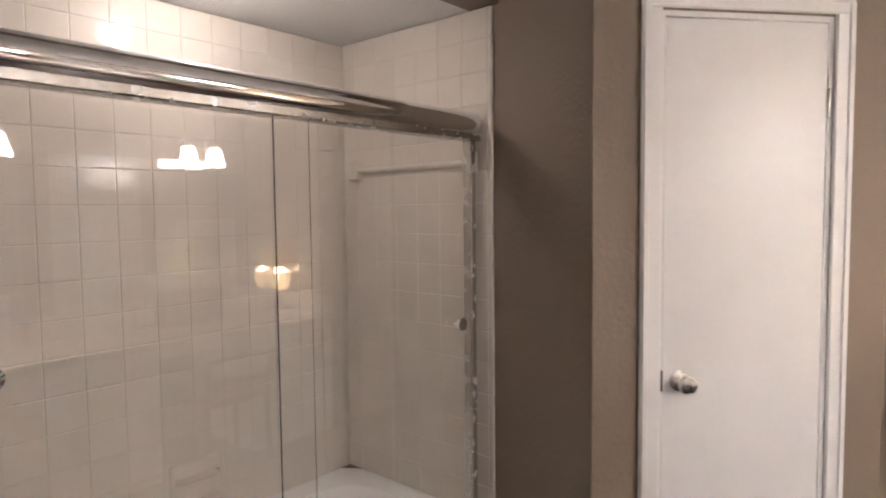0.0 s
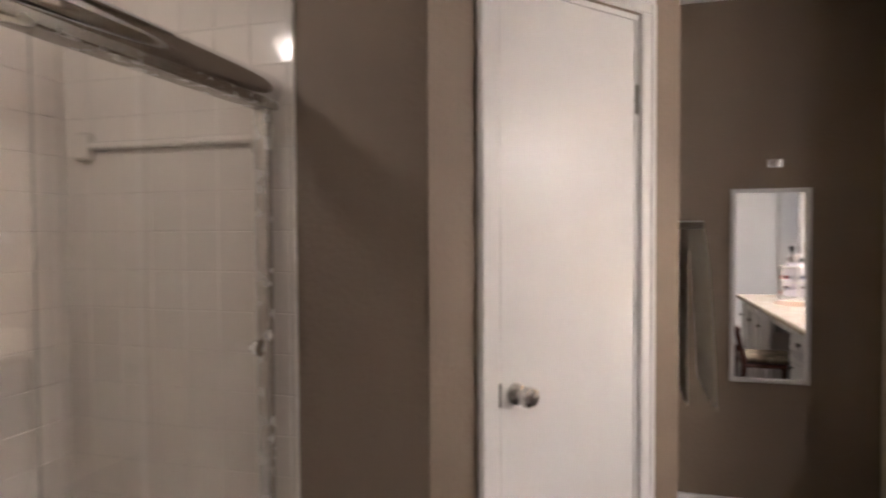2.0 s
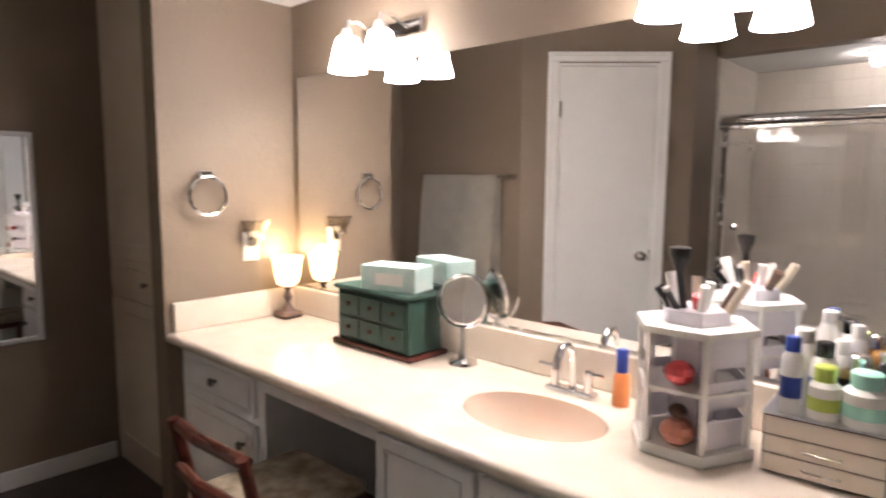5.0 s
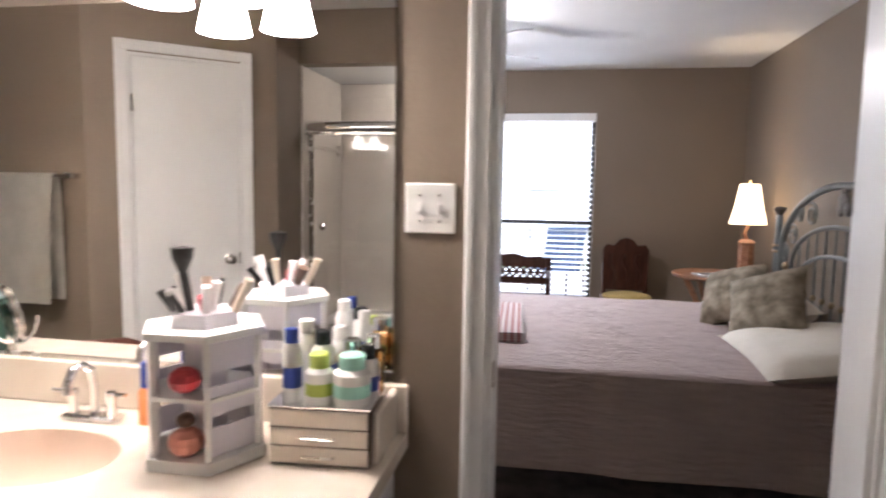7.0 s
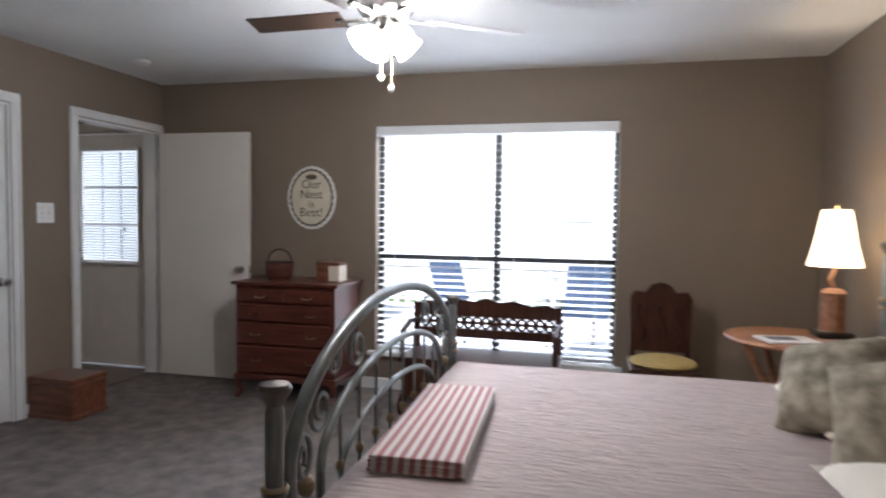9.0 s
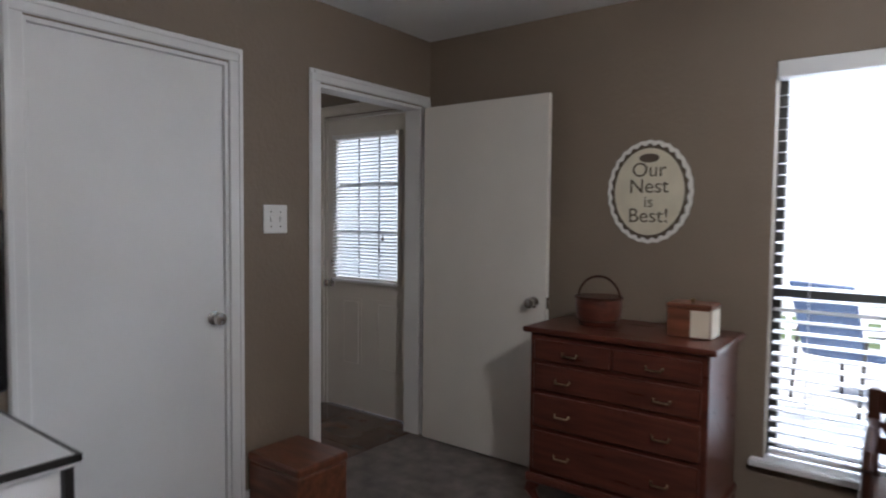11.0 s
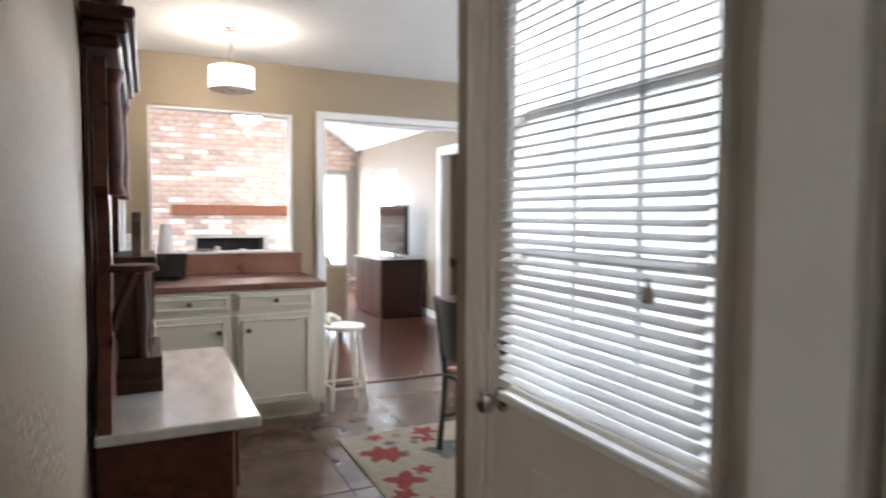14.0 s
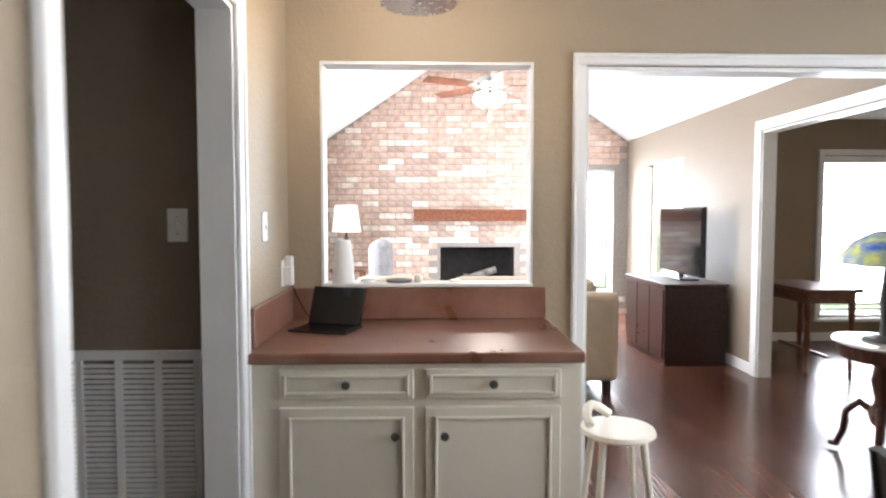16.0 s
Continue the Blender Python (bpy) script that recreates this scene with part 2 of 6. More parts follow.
b_ = M["slat"].node_tree.nodes["Principled BSDF"]
b_.inputs["Subsurface Weight"].default_value = 0.0
M["bronze"] = mat("dark_bronze_window_frame", (0.05, 0.045, 0.04), 0.45, 0.4, scale=10, vary=0.1)
M["concrete"] = mat("pale_concrete", (0.48, 0.46, 0.43), 0.9, scale=3, vary=0.1, bump=0.3)
M["grass"] = mat("dry_lawn", (0.10, 0.14, 0.05), 0.95, scale=9, vary=0.35, bump=0.6, bscale=80)
M["siding"] = mat("white_siding", (0.70, 0.70, 0.68), 0.6, scale=3, vary=0.04)
M["navy"] = mat("blue_sling_fabric", (0.06, 0.09, 0.16), 0.8, scale=20, vary=0.1)
M["shade"] = glow("frosted_shade_lit", (1.0, 0.87, 0.71), 30.0)
M["smallshade"] = glow("amber_glass_shade_lit", (1.0, 0.66, 0.30), 2.6, (0.8, 0.7, 0.5))
M["lampshade"] = glow("pleated_lampshade_lit", (1.0, 0.72, 0.42), 2.4, (0.85, 0.78, 0.66))
M["drum"] = glow("linen_drum_shade_lit", (1.0, 0.80, 0.55), 3.0, (0.8, 0.76, 0.68))
M["fanglass"] = glow("frosted_fan_glass_lit", (1.0, 0.95, 0.86), 9.0)
# dark copy for the fan blades that catch no light
M["fanblade_unlit"] = mat("unlit_fan_blade", (0.035, 0.022, 0.016), 0.35, scale=4, vary=0.3, stretch=(1, 8, 8))
M["stain"] = mat("stained_glass", (0.02, 0.10, 0.50), 0.2, scale=16, color2=(0.55, 0.60, 0.10))
M["pine"] = mat("painted_lamp_body", (0.24, 0.10, 0.05), 0.5, scale=24, color2=(0.42, 0.22, 0.12))

# ---- building helpers ----


def obj(name, bm, material, smooth=False):
    me = bpy.data.meshes.new(name)
    bmesh.ops.recalc_face_normals(bm, faces=bm.faces)
    bm.to_mesh(me)
    bm.free()
    if smooth:
        for p in me.polygons:
            p.use_smooth = True
        try:
            me.set_sharp_from_angle(angle=radians(38))
        except AttributeError:
            pass
    me.materials.append(material if not isinstance(material, str) else M[material])
    return new(name, me)


def part(name, bm, material, parent, label="", smooth=False):
    ob = obj(name, bm, material, smooth)
    ob.parent = parent
    if label:
        tagged(ob, label)
    return ob


def thing(name, m, label, category, group=""):
    e = new(name)
    e.empty_display_size = 0.1
    e.matrix_basis = m if isinstance(m, Matrix) else Matrix.Translation(m)
    return tagged(e, label, category, group)


def box(x0, x1, y0, y1, z0, z1, bev=0.0, bm=None, seg=1):
    b = bm if bm is not None else bmesh.new()
    r = bmesh.ops.create_cube(b, size=1.0, matrix=Matrix.Translation(((x0 + x1) / 2, (y0 + y1) / 2, (z0 + z1) / 2)) @ Matrix.Diagonal((abs(x1 - x0), abs(y1 - y0), abs(z1 - z0), 1)))
    if bev:
        es = list({e for v in r["verts"] for e in v.link_edges})
        bmesh.ops.bevel(b, geom=es, offset=bev, segments=seg, affect="EDGES", profile=0.5)
    return b


def lathe(profile, seg=24, c=(0, 0), bm=None, squash=1.0):
    """Turned solid from (radius, height) pairs."""
    b = bm if bm is not None else bmesh.new()
    rings = []
    for r, z in profile:
        rings.append([b.verts.new((c[0] + max(r, 1e-4) * math.cos(a), c[1] + squash * max(r, 1e-4) * math.sin(a), z)) for a in (2 * math.pi * k / seg for k in range(seg))])
    for p, q in zip(rings, rings[1:]):
        for k in range(seg):
            b.faces.new((p[k], p[(k + 1) % seg], q[(k + 1) % seg], q[k]))
    for ring, r in ((rings[0], profile[0][0]), (rings[-1], profile[-1][0])):
        if r > 1e-3:
            b.faces.new(ring)
    return b


def tube(points, r, seg=8, bm=None, taper=None):
    b = bm if bm is not None else bmesh.new()
    pts = [Vector(p) for p in points]
    rings = []
    n = len(pts)
    ref = None
    for i, p in enumerate(pts):
        d = (pts[min(i + 1, n - 1)] - pts[max(i - 1, 0)]).normalized()
        if ref is None:
            ref = Vector((0, 0, 1)) if abs(d.z) < 0.9 else Vector((1, 0, 0))
        u = (ref - d * ref.dot(d)).normalized()
        w = d.cross(u)
        ref = u
        rr = r if taper is None else r * (1 + (taper - 1) * i / (n - 1))
        rings.append([b.verts.new(p + u * (rr * math.cos(a)) + w * (rr * math.sin(a))) for a in (2 * math.pi * k / seg for k in range(seg))])
    for p, q in zip(rings, rings[1:]):
        for k in range(seg):
            b.faces.new((p[k], p[(k + 1) % seg], q[(k + 1) % seg], q[k]))
    b.faces.new(rings[0])
    b.faces.new(rings[-1])
    return b


def arc(cx, cz, rx, rz, a0, a1, n=24, x=0.0):
    """Points of an arc in the plane x = const; the angle runs from +y."""
    return [(x, cx + rx * math.cos(radians(a0 + (a1 - a0) * k / n)), cz + rz * math.sin(radians(a0 + (a1 - a0) * k / n))) for k in range(n + 1)]


def ball(p, r, bm=None, sx=1, sy=1, sz=1, seg=12):
    b = bm if bm is not None else bmesh.new()
    bmesh.ops.create_uvsphere(b, u_segments=seg, v_segments=max(6, seg // 2), radius=1.0, matrix=Matrix.Translation(p) @ Matrix.Diagonal((r * sx, r * sy, r * sz, 1)))
    return b


def plate(outline, y0, y1, bm=None):
    """A flat board from an outline in x, z, between y0 and y1."""
    b = bm if bm is not None else bmesh.new()
    f = b.faces.new([b.verts.new((x, y0, z)) for x, z in outline])
    r = bmesh.ops.extrude_face_region(b, geom=[f])
    bmesh.ops.translate(b, verts=[v for v in r["geom"] if isinstance(v, bmesh.types.BMVert)], vec=(0, y1 - y0, 0))
    return b


def turn_bm(b, m):
    bmesh.ops.transform(b, matrix=m, verts=b.verts)
    return b


def wall(name, axis, p0, p1, a0, a1, z0, z1, holes=(), material="taupe", label=""):
    """A wall between p0 and p1 across its axis and a0..a1 along it, with openings (a, b, z, z)."""
    b = bmesh.new()
    cuts = sorted({a0, a1, *[h[0] for h in holes], *[h[1] for h in holes]})
    for lo, hi in zip(cuts, cuts[1:]):
        mid = (lo + hi) / 2
        zs = [(z0, z1)]
        for h in holes:
            if h[0] < mid < h[1]:
                zs = [q for s0, s1 in zs for q in ((s0, min(s1, h[2])), (max(s0, h[3]), s1)) if q[1] - q[0] > 1e-4]
        for s0, s1 in zs:
            if axis == "x":
                box(p0, p1, lo, hi, s0, s1, bm=b)
            else:
                box(lo, hi, p0, p1, s0, s1, bm=b)
    bmesh.ops.remove_doubles(b, verts=b.verts, dist=1e-5)
    ob = obj(name, b, material)
    return tagged(ob, label or "painted drywall wall with light orange-peel texture", "wall", kind="structure")


def casing(name, m, w, h, width=0.065, depth=0.016, material="white", sill=False):
    """Trim round an opening that is w wide and h high; local x along the wall, -y out of it."""
    b = bmesh.new()
    for s in (-1, 1):
        x0, x1 = s * (w / 2 - 0.004), s * (w / 2 + width)
        box(min(x0, x1), max(x0, x1), -depth, 0.0, 0, h + 0.004, 0.004, b)
        xa, xb = s * (w / 2 + width * 0.62), s * (w / 2 + width * 0.92)
        box(min(xa, xb), max(xa, xb), -depth - 0.006, -depth + 0.002, 0, h + width * 0.62, 0.002, b)
    box(-w / 2 - width, w / 2 + width, -depth, 0.0, h + 0.0045, h + width, 0.004, b)
    box(-w / 2 - width * 0.62, w / 2 + width * 0.62, -depth - 0.006, -depth + 0.002, h + width * 0.62, h + width * 0.92, 0.002, b)
    ob = obj(name, b, material)
    ob.matrix_basis = m
    return tagged(ob, "white painted moulded door casing", "trim", kind="structure")


def jamb(name, m, w, h, d, material="white", t=0.018):
    """Lining inside an opening; local y runs through the wall from 0 to d."""
    b = bmesh.new()
    for s in (-1, 1):
        x0, x1 = s * (w / 2 - t), s * (w / 2 - 0.0015)
        box(min(x0, x1), max(x0, x1), 0.001, d - 0.001, 0, h - t, bm=b)
    box(-w / 2 + 0.002, w / 2 - 0.002, 0.001, d - 0.001, h - t, h - 0.0015, bm=b)
    ob = obj(name, b, material)
    ob.matrix_basis = m
    return tagged(ob, "white painted door jamb lining", "trim", kind="structure")


def knob_set(parent, p, out, material="nickel"):
    """A round door knob with its rose; out is the way it points."""
    q = Vector(out).to_track_quat("Z", "Y").to_matrix().to_4x4()
    b = lathe([(0.031, 0), (0.031, 0.006), (0.014, 0.011), (0.012, 0.03), (0.024, 0.036), (0.029, 0.05), (0.026, 0.063), (0.012, 0.068), (0.0, 0.068)], 20)
    turn_bm(b, Matrix.Translation(p) @ q)
    return part("door_knob", b, material, parent, "round satin nickel knob", True)


def switch_plate(m, label, n=2):
    e = thing("light_switch", m, label, "light switch")
    w = 0.07 if n == 1 else 0.118
    part("cover_plate", box(-w / 2, w / 2, -0.006, 0, -0.058, 0.058, 0.003), "whiteplastic", e)
    for k in range(n):
        x = 0 if n == 1 else (-0.023 + 0.046 * k)
        part("toggle", turn_bm(box(-0.005, 0.005, -0.006, 0.002, -0.011, 0.011, 0.001), Matrix.Translation((x, -0.006, 0.0)) @ pose(0, 0, 0, 14 if k else -14)), "whiteplastic", e)
        for z in (0.03, -0.03):
            part("screw", turn_bm(lathe([(0.003, 0), (0.003, 0.0015), (0, 0.0015)], 8), Matrix.Translation((x, -0.006, z)) @ pose(0, 0, 0, 90)), "nickel", e)
    return e

# ---- structure ----
H = 2.46
wall("wall_vanity", "y", 1.19, 1.338, -3.80, 1.50, 0, H, [(-0.425, 0.41, -1, 2.06)])
wall("wall_ring", "x", -2.958, -2.858, 0.597, 1.19, 0, H)
wall("wall_bath_west", "x", -3.80, -3.675, -0.38, 1.19, 0, H)
wall("wall_towel", "y", -0.38, -0.26, -3.675, -2.66, 0, H)
D45 = Matrix.Translation((-1.904, -0.899, 0)) @ pose(0, 0, 0, 0, 0, 139.5)
w45 = wall("wall_angled", "y", 0.0, 0.1, 0.0, 0.99, 0, H, [(0.205, 0.785, -1, 2.045)])
w45.matrix_basis = D45
wall("wall_tub_end", "x", -2.03, -1.91, -2.13, -0.90, 0, H)
wall("wall_tub_back", "y", -2.13, -2.02, -1.91, -0.295, 0, H)
wall("wall_tub_head", "x", -0.405, -0.295, -2.02, -1.24, 0, H)
wall("wall_tub_soffit", "y", -1.36, -1.24, -1.91, -0.405, 2.13, H)
wall("wall_bath_south", "y", -1.36, -1.24, -0.295, 1.1, 0, H)
wall("wall_bath_east", "x", 1.1, 1.2, -1.36, 1.19, 0, H)
wall("wall_vanity_soffit", "y", 0.85, 1.188, -2.857, -0.58, 2.108, H)
# whitish sheet: the glow of the vanity lamps painted under the soffit
tagged(obj("soffit_underside", box(-2.855, -0.583, 0.853, 1.186, 2.102, 2.1075), "ceiling"), "vanity soffit underside with the lamp light put into its pale colour", "ceiling", kind="structure")
tagged(obj("floor_bath", box(-3.8, 1.2, -2.13, 1.19, -0.12, 0), "bathfloor"), "dark brown bathroom floor tile", "floor", kind="structure")
tagged(obj("ceiling_bath", box(-3.9, 1.2, -2.2, 1.278, H, H + 0.1), "ceiling"), "white textured bathroom ceiling", "ceiling", kind="structure")
tagged(obj("ceiling_tub", box(-1.91, -0.405, -2.02, -1.36, 2.13, 2.2), "ceiling"), "lowered white ceiling over the tub", "ceiling", kind="structure")
# bedroom
wall("wall_bedroom_north", "y", 5.74, 5.90, -4.84, 1.50, 0, H, [(-1.76, 0.08, 0.30, 2.07), (-4.67, -3.84, -1, 2.075)])
wall("wall_bedroom_west", "x", -3.82, -3.70, 1.338, 5.74, 0, H, [(3.50, 4.305, -1, 2.05), (4.825, 5.66, -1, 2.05)])
wall("wall_bedroom_east", "x", 1.38, 1.50, 1.338, 5.74, 0, H)
wall("wall_bedroom_south", "y", 1.338, 1.344, -3.70, -0.48, 0, H)
tagged(obj("floor_bedroom", box(-3.76, 1.5, 1.19, 5.9, -0.12, 0.0), "carpet"), "taupe cut-pile bedroom carpet", "carpet", kind="structure")
tagged(obj("ceiling_bedroom", box(-3.82, 1.5, 1.278, 5.9, H, H + 0.1), "ceiling"), "white textured bedroom ceiling", "ceiling", kind="structure")
# closet behind the bedroom door
wall("wall_closet_back", "x", -4.5, -4.4, 3.2, 4.65, 0, H)
# hall, dining nook, kitchen
wall("wall_hall_south", "y", 4.70, 4.82, -8.07, -3.82, 0, 2.47, [(-7.29, -6.27, -1, 2.09)], "kitchen")
wall("wall_nook_east", "x", -4.96, -4.84, 5.90, 8.62, 0, 2.47, (), "kitchen")
wall("wall_nook_north", "y", 8.62, 8.74, -8.19, -4.84, 0, 2.47, [(-7.3, -5.3, 0.75, 2.1)], "kitchen")
wall("wall_kitchen", "x", -8.19, -8.07, 4.70, 8.62, 0, 2.47, [(4.972, 5.962, 1.075, 2.105), (6.20, 8.11, -1, 2.085)], "kitchen")
wall("wall_corridor_west", "x", -7.48, -7.35, 2.9, 4.70, 0, 2.47, ())
wall("wall_corridor_east", "x", -6.2, -6.08, 2.9, 4.70, 0, 2.47, ())
wall("wall_corridor_end", "y", 2.8, 2.9, -7.40, -6.03, 0, 2.47, ())
tagged(obj("ceiling_kitchen", box(-8.19, -3.82, 4.73, 8.74, 2.47, 2.57), "ceiling"), "white textured kitchen ceiling", "ceiling", kind="structure")
tagged(obj("ceiling_corridor", box(-7.48, -6.03, 2.8, 4.73, 2.475, 2.575), "ceiling"), "white corridor ceiling", "ceiling", kind="structure")
tagged(obj("floor_bed_of_tile", box(-8.0, -3.76, 2.8, 8.74, -0.12, -0.006), "darkgrout"), "dark grout bed under the kitchen tile", "floor", kind="structure")
# living room with its vault
# the opening here is invented, only to let the fill lamp in
wall("wall_living_south", "y", 3.93, 4.05, -14.1, -8.19, 0, 2.44, [(-12.7, -10.1, 0.8, 2.3)])
wall("wall_living_north", "y", 8.32, 8.44, -14.1, -8.19, 0, 2.46, [(-13.2, -12.05, 0.6, 2.05), (-10.42, -8.75, -1, 2.12)])
wall("wall_living_gable", "x", -8.19, -8.185, 4.05, 8.32, 2.47, 3.95, (), "kitchen")
for k, (ya, za, yb, zb) in enumerate(((4.0, 2.42, 6.2, 3.90), (8.37, 2.43, 6.2, 3.90))):
    b = bmesh.new()
    vs = [b.verts.new(p) for p in ((-14.1, ya, za), (-8.17, ya, za), (-8.17, yb, zb), (-14.1, yb, zb), (-14.1, ya, za + 0.1), (-8.17, ya, za + 0.1), (-8.17, yb, zb + 0.1), (-14.1, yb, zb + 0.1))]
    for f in ((0, 1, 2, 3), (4, 5, 6, 7), (0, 1, 5, 4), (1, 2, 6, 5), (2, 3, 7, 6), (3, 0, 4, 7)):
        b.faces.new([vs[i] for i in f])
    tagged(obj("ceiling_living_slope", b, "ceiling"), "white vaulted living room ceiling slope", "ceiling", kind="structure")
tagged(obj("floor_bed_of_wood", box(-14.1, -8.0, 3.9, 12.0, -0.12, -0.006), "darkgrout"), "underlay of the wood floor", "floor", kind="structure")
# study beyond the living room
wall("wall_study_west", "x", -12.07, -11.95, 8.44, 11.9, 0, 2.46, [(9.85, 10.95, 0.25, 2.06)], "kitchen")
wall("wall_study_north", "y", 11.8, 11.9, -11.95, -8.0, 0, 2.46, (), "kitchen")
wall("wall_study_east", "x", -8.19, -8.07, 8.74, 11.8, 0, 2.46, (), "kitchen")
tagged(obj("ceiling_study", box(-12.07, -8.07, 8.44, 11.9, 2.46, 2.56), "ceiling"), "white study ceiling", "ceiling", kind="structure")


def baseboard(x0, x1, y0, y1, h=0.085):
    b = box(x0, x1, y0, y1, 0, h, 0.004)
    tagged(obj("baseboard", b, "white"), "white painted baseboard", "baseboard", kind="structure")


baseboard(-3.675, -3.661, -0.26, 0.68)
baseboard(-3.661, -2.66, -0.26, -0.246)
baseboard(-3.70, -3.686, 4.372, 4.808)
baseboard(-3.70, -3.686, 1.36, 3.43)
baseboard(-2.7, 1.38, 5.726, 5.74)
baseboard(1.366, 1.38, 1.34, 5.726)
baseboard(-4.84, -4.76, 5.726, 5.74)
baseboard(-13.9, -10.5, 8.306, 8.32, 0.10)
baseboard(-11.95, -11.936, 8.44, 11.8, 0.10)
baseboard(-11.9, -10.5, 8.44, 8.454, 0.10)

# doors
R90, R180, R270 = pose(0, 0, 0, 0, 0, 90), pose(0, 0, 0, 0, 0, 180), pose(0, 0, 0, 0, 0, 270)


def T(x, y, z=0.0):
    return Matrix.Translation((x, y, z))


casing("trim_linen_closet", D45 @ T(0.495, 0.0), 0.58, 2.045, 0.06)
jamb("jamb_linen_closet", D45 @ T(0.495, 0.0), 0.58, 2.045, 0.1)
d = thing("closet_door", D45 @ T(0.495, 0.018), "closed flat white painted closet door in the angled wall", "door")
part("door_leaf", box(-0.27, 0.27, -0.016, 0.018, 0.008, 2.024, 0.002), "white", d)
knob_set(d, (-0.215, -0.016, 0.93), (0, -1, 0))
for z in (0.25, 1.78):
    part("hinge", turn_bm(lathe([(0.006, -0.045), (0.006, 0.045)], 10), T(0.272, -0.02, z)), "nickel", d)
part("latch_plate", box(-0.275, -0.268, -0.018, -0.005, 0.90, 0.965), "nickel", d)
casing("trim_bath_door", T(-0.0075, 1.19), 0.835, 2.06, 0.052)
jamb("jamb_bath_door", T(-0.0075, 1.19), 0.835, 2.06, 0.154)
casing("trim_bath_door_back", T(-0.0075, 1.344) @ R180, 0.835, 2.06, 0.065)
d = thing("bathroom_door", T(0.41, 1.165), "flat white painted bathroom door standing open", "door")
part("door_leaf", box(0.0, 0.035, -0.76, 0.0, 0.01, 2.04, 0.002), "white", d)
knob_set(d, (0.0, -0.69, 0.93), (-1, 0, 0))
part("strike_plate", box(-0.817, -0.8135, 0.03, 0.055, 0.90, 0.96), "nickel", d)
# bedroom closet door and hall door
casing("trim_bedroom_closet", T(-3.70, 3.9025) @ R90, 0.805, 2.05)
jamb("jamb_bedroom_closet", T(-3.70, 3.9025) @ R90, 0.805, 2.05, 0.12)
d = thing("bedroom_closet_door", T(-3.735, 3.9025), "closed flat white bedroom closet door with a nickel knob", "door")
part("door_leaf", box(-0.018, 0.018, -0.382, 0.382, 0.012, 2.03, 0.002), "white", d)
knob_set(d, (0.018, 0.33, 0.915), (1, 0, 0))
for z in (0.25, 1.75):
    part("hinge", lathe([(0.006, z - 0.045), (0.006, z + 0.045)], 10, c=(0.022, -0.386)), "nickel", d)
casing("trim_hall_door", T(-3.70, 5.2425) @ R90, 0.835, 2.05)
jamb("jamb_hall_door", T(-3.70, 5.2425) @ R90, 0.835, 2.05, 0.12)
d = thing("bedroom_door", T(-3.67, 5.628), "flat off-white bedroom door standing wide open", "door")
part("door_leaf", box(0.03, 0.87, -0.018, 0.018, 0.012, 2.03, 0.002), "offwhite", d)
knob_set(d, (0.80, -0.018, 0.92), (0, -1, 0))
knob_set(d, (0.80, 0.018, 0.92), (0, 1, 0))
part("latch_plate", box(0.869, 0.872, -0.012, 0.012, 0.89, 0.95), "nickel", d)


def slats(parent, x0, x1, y, z0, z1, step, depth, tilt, name="slat"):
    b = box(x0, x1, -depth / 2, depth / 2, -0.0012, 0.0012)
    me = None
    n = int((z1 - z0) / step)
    for k in range(n):
        if me is None:
            ob = part(name, b, "slat", parent)
            me = ob.data
        else:
            ob = new(name, me)
            ob.parent = parent
        ob.matrix_basis = Matrix.Translation((0, y, z0 + step * (k + 0.5))) @ pose(0, 0, 0, tilt)


# back door with its blind
casing("trim_back_door", T(-4.255, 5.74), 0.83, 2.075, 0.075, 0.018, "offwhite")
jamb("jamb_back_door", T(-4.255, 5.74), 0.83, 2.075, 0.16, "offwhite")
d = thing("back_door", T(-4.255, 5.772), "closed off-white back door with a nine-pane window and mini-blind", "door")
b = bmesh.new()
x0, x1 = -0.395, 0.395
wx0, wx1, wz0, wz1 = -0.29, 0.285, 0.945, 1.91
for q in ((x0, wx0, 0.01, 2.05), (wx1, x1, 0.01, 2.05), (wx0, wx1, 0.01, wz0), (wx0, wx1, wz1, 2.05)):
    box(q[0], q[1], -0.02, 0.02, q[2], q[3], bm=b)
part("door_leaf", b, "offwhite", d)
b = bmesh.new()
for q in ((wx0 - 0.03, wx0, wz0 - 0.03, wz1 + 0.03), (wx1, wx1 + 0.03, wz0 - 0.03, wz1 + 0.03), (wx0, wx1, wz0 - 0.03, wz0), (wx0, wx1, wz1, wz1 + 0.03)):
    box(q[0], q[1], -0.032, -0.0205, q[2], q[3], 0.004, b)
part("window_frame", b, "offwhite", d)
for i in (1, 2):
    x = wx0 + (wx1 - wx0) * i / 3
    part("muntin", box(x - 0.008, x + 0.008, 0.0, 0.016, wz0, wz1), "white", d)
    z = wz0 + (wz1 - wz0) * i / 3
    part("muntin", box(wx0, wx1, 0.0, 0.015, z - 0.011, z + 0.011), "white", d)
part("pane", box(wx0, wx1, 0.004, 0.008, wz0, wz1), "glass", d).visible_shadow = False
part("blind_head_rail", box(wx0 - 0.02, wx1 + 0.01, -0.06, -0.033, wz1 + 0.0, wz1 + 0.028, 0.003), "white", d)
slats(d, wx0 - 0.02, wx1 + 0.01, -0.046, wz0 + 0.01, wz1, 0.0235, 0.024, 22)
part("blind_bottom_rail", box(wx0 - 0.02, wx1 + 0.01, -0.06, -0.033, wz0 - 0.035, wz0 - 0.013, 0.003), "white", d)
part("blind_wand", tube([(wx0 + 0.03, -0.066, wz1 - 0.02), (wx0 + 0.032, -0.066, wz0 + 0.4)], 0.003), "white", d)
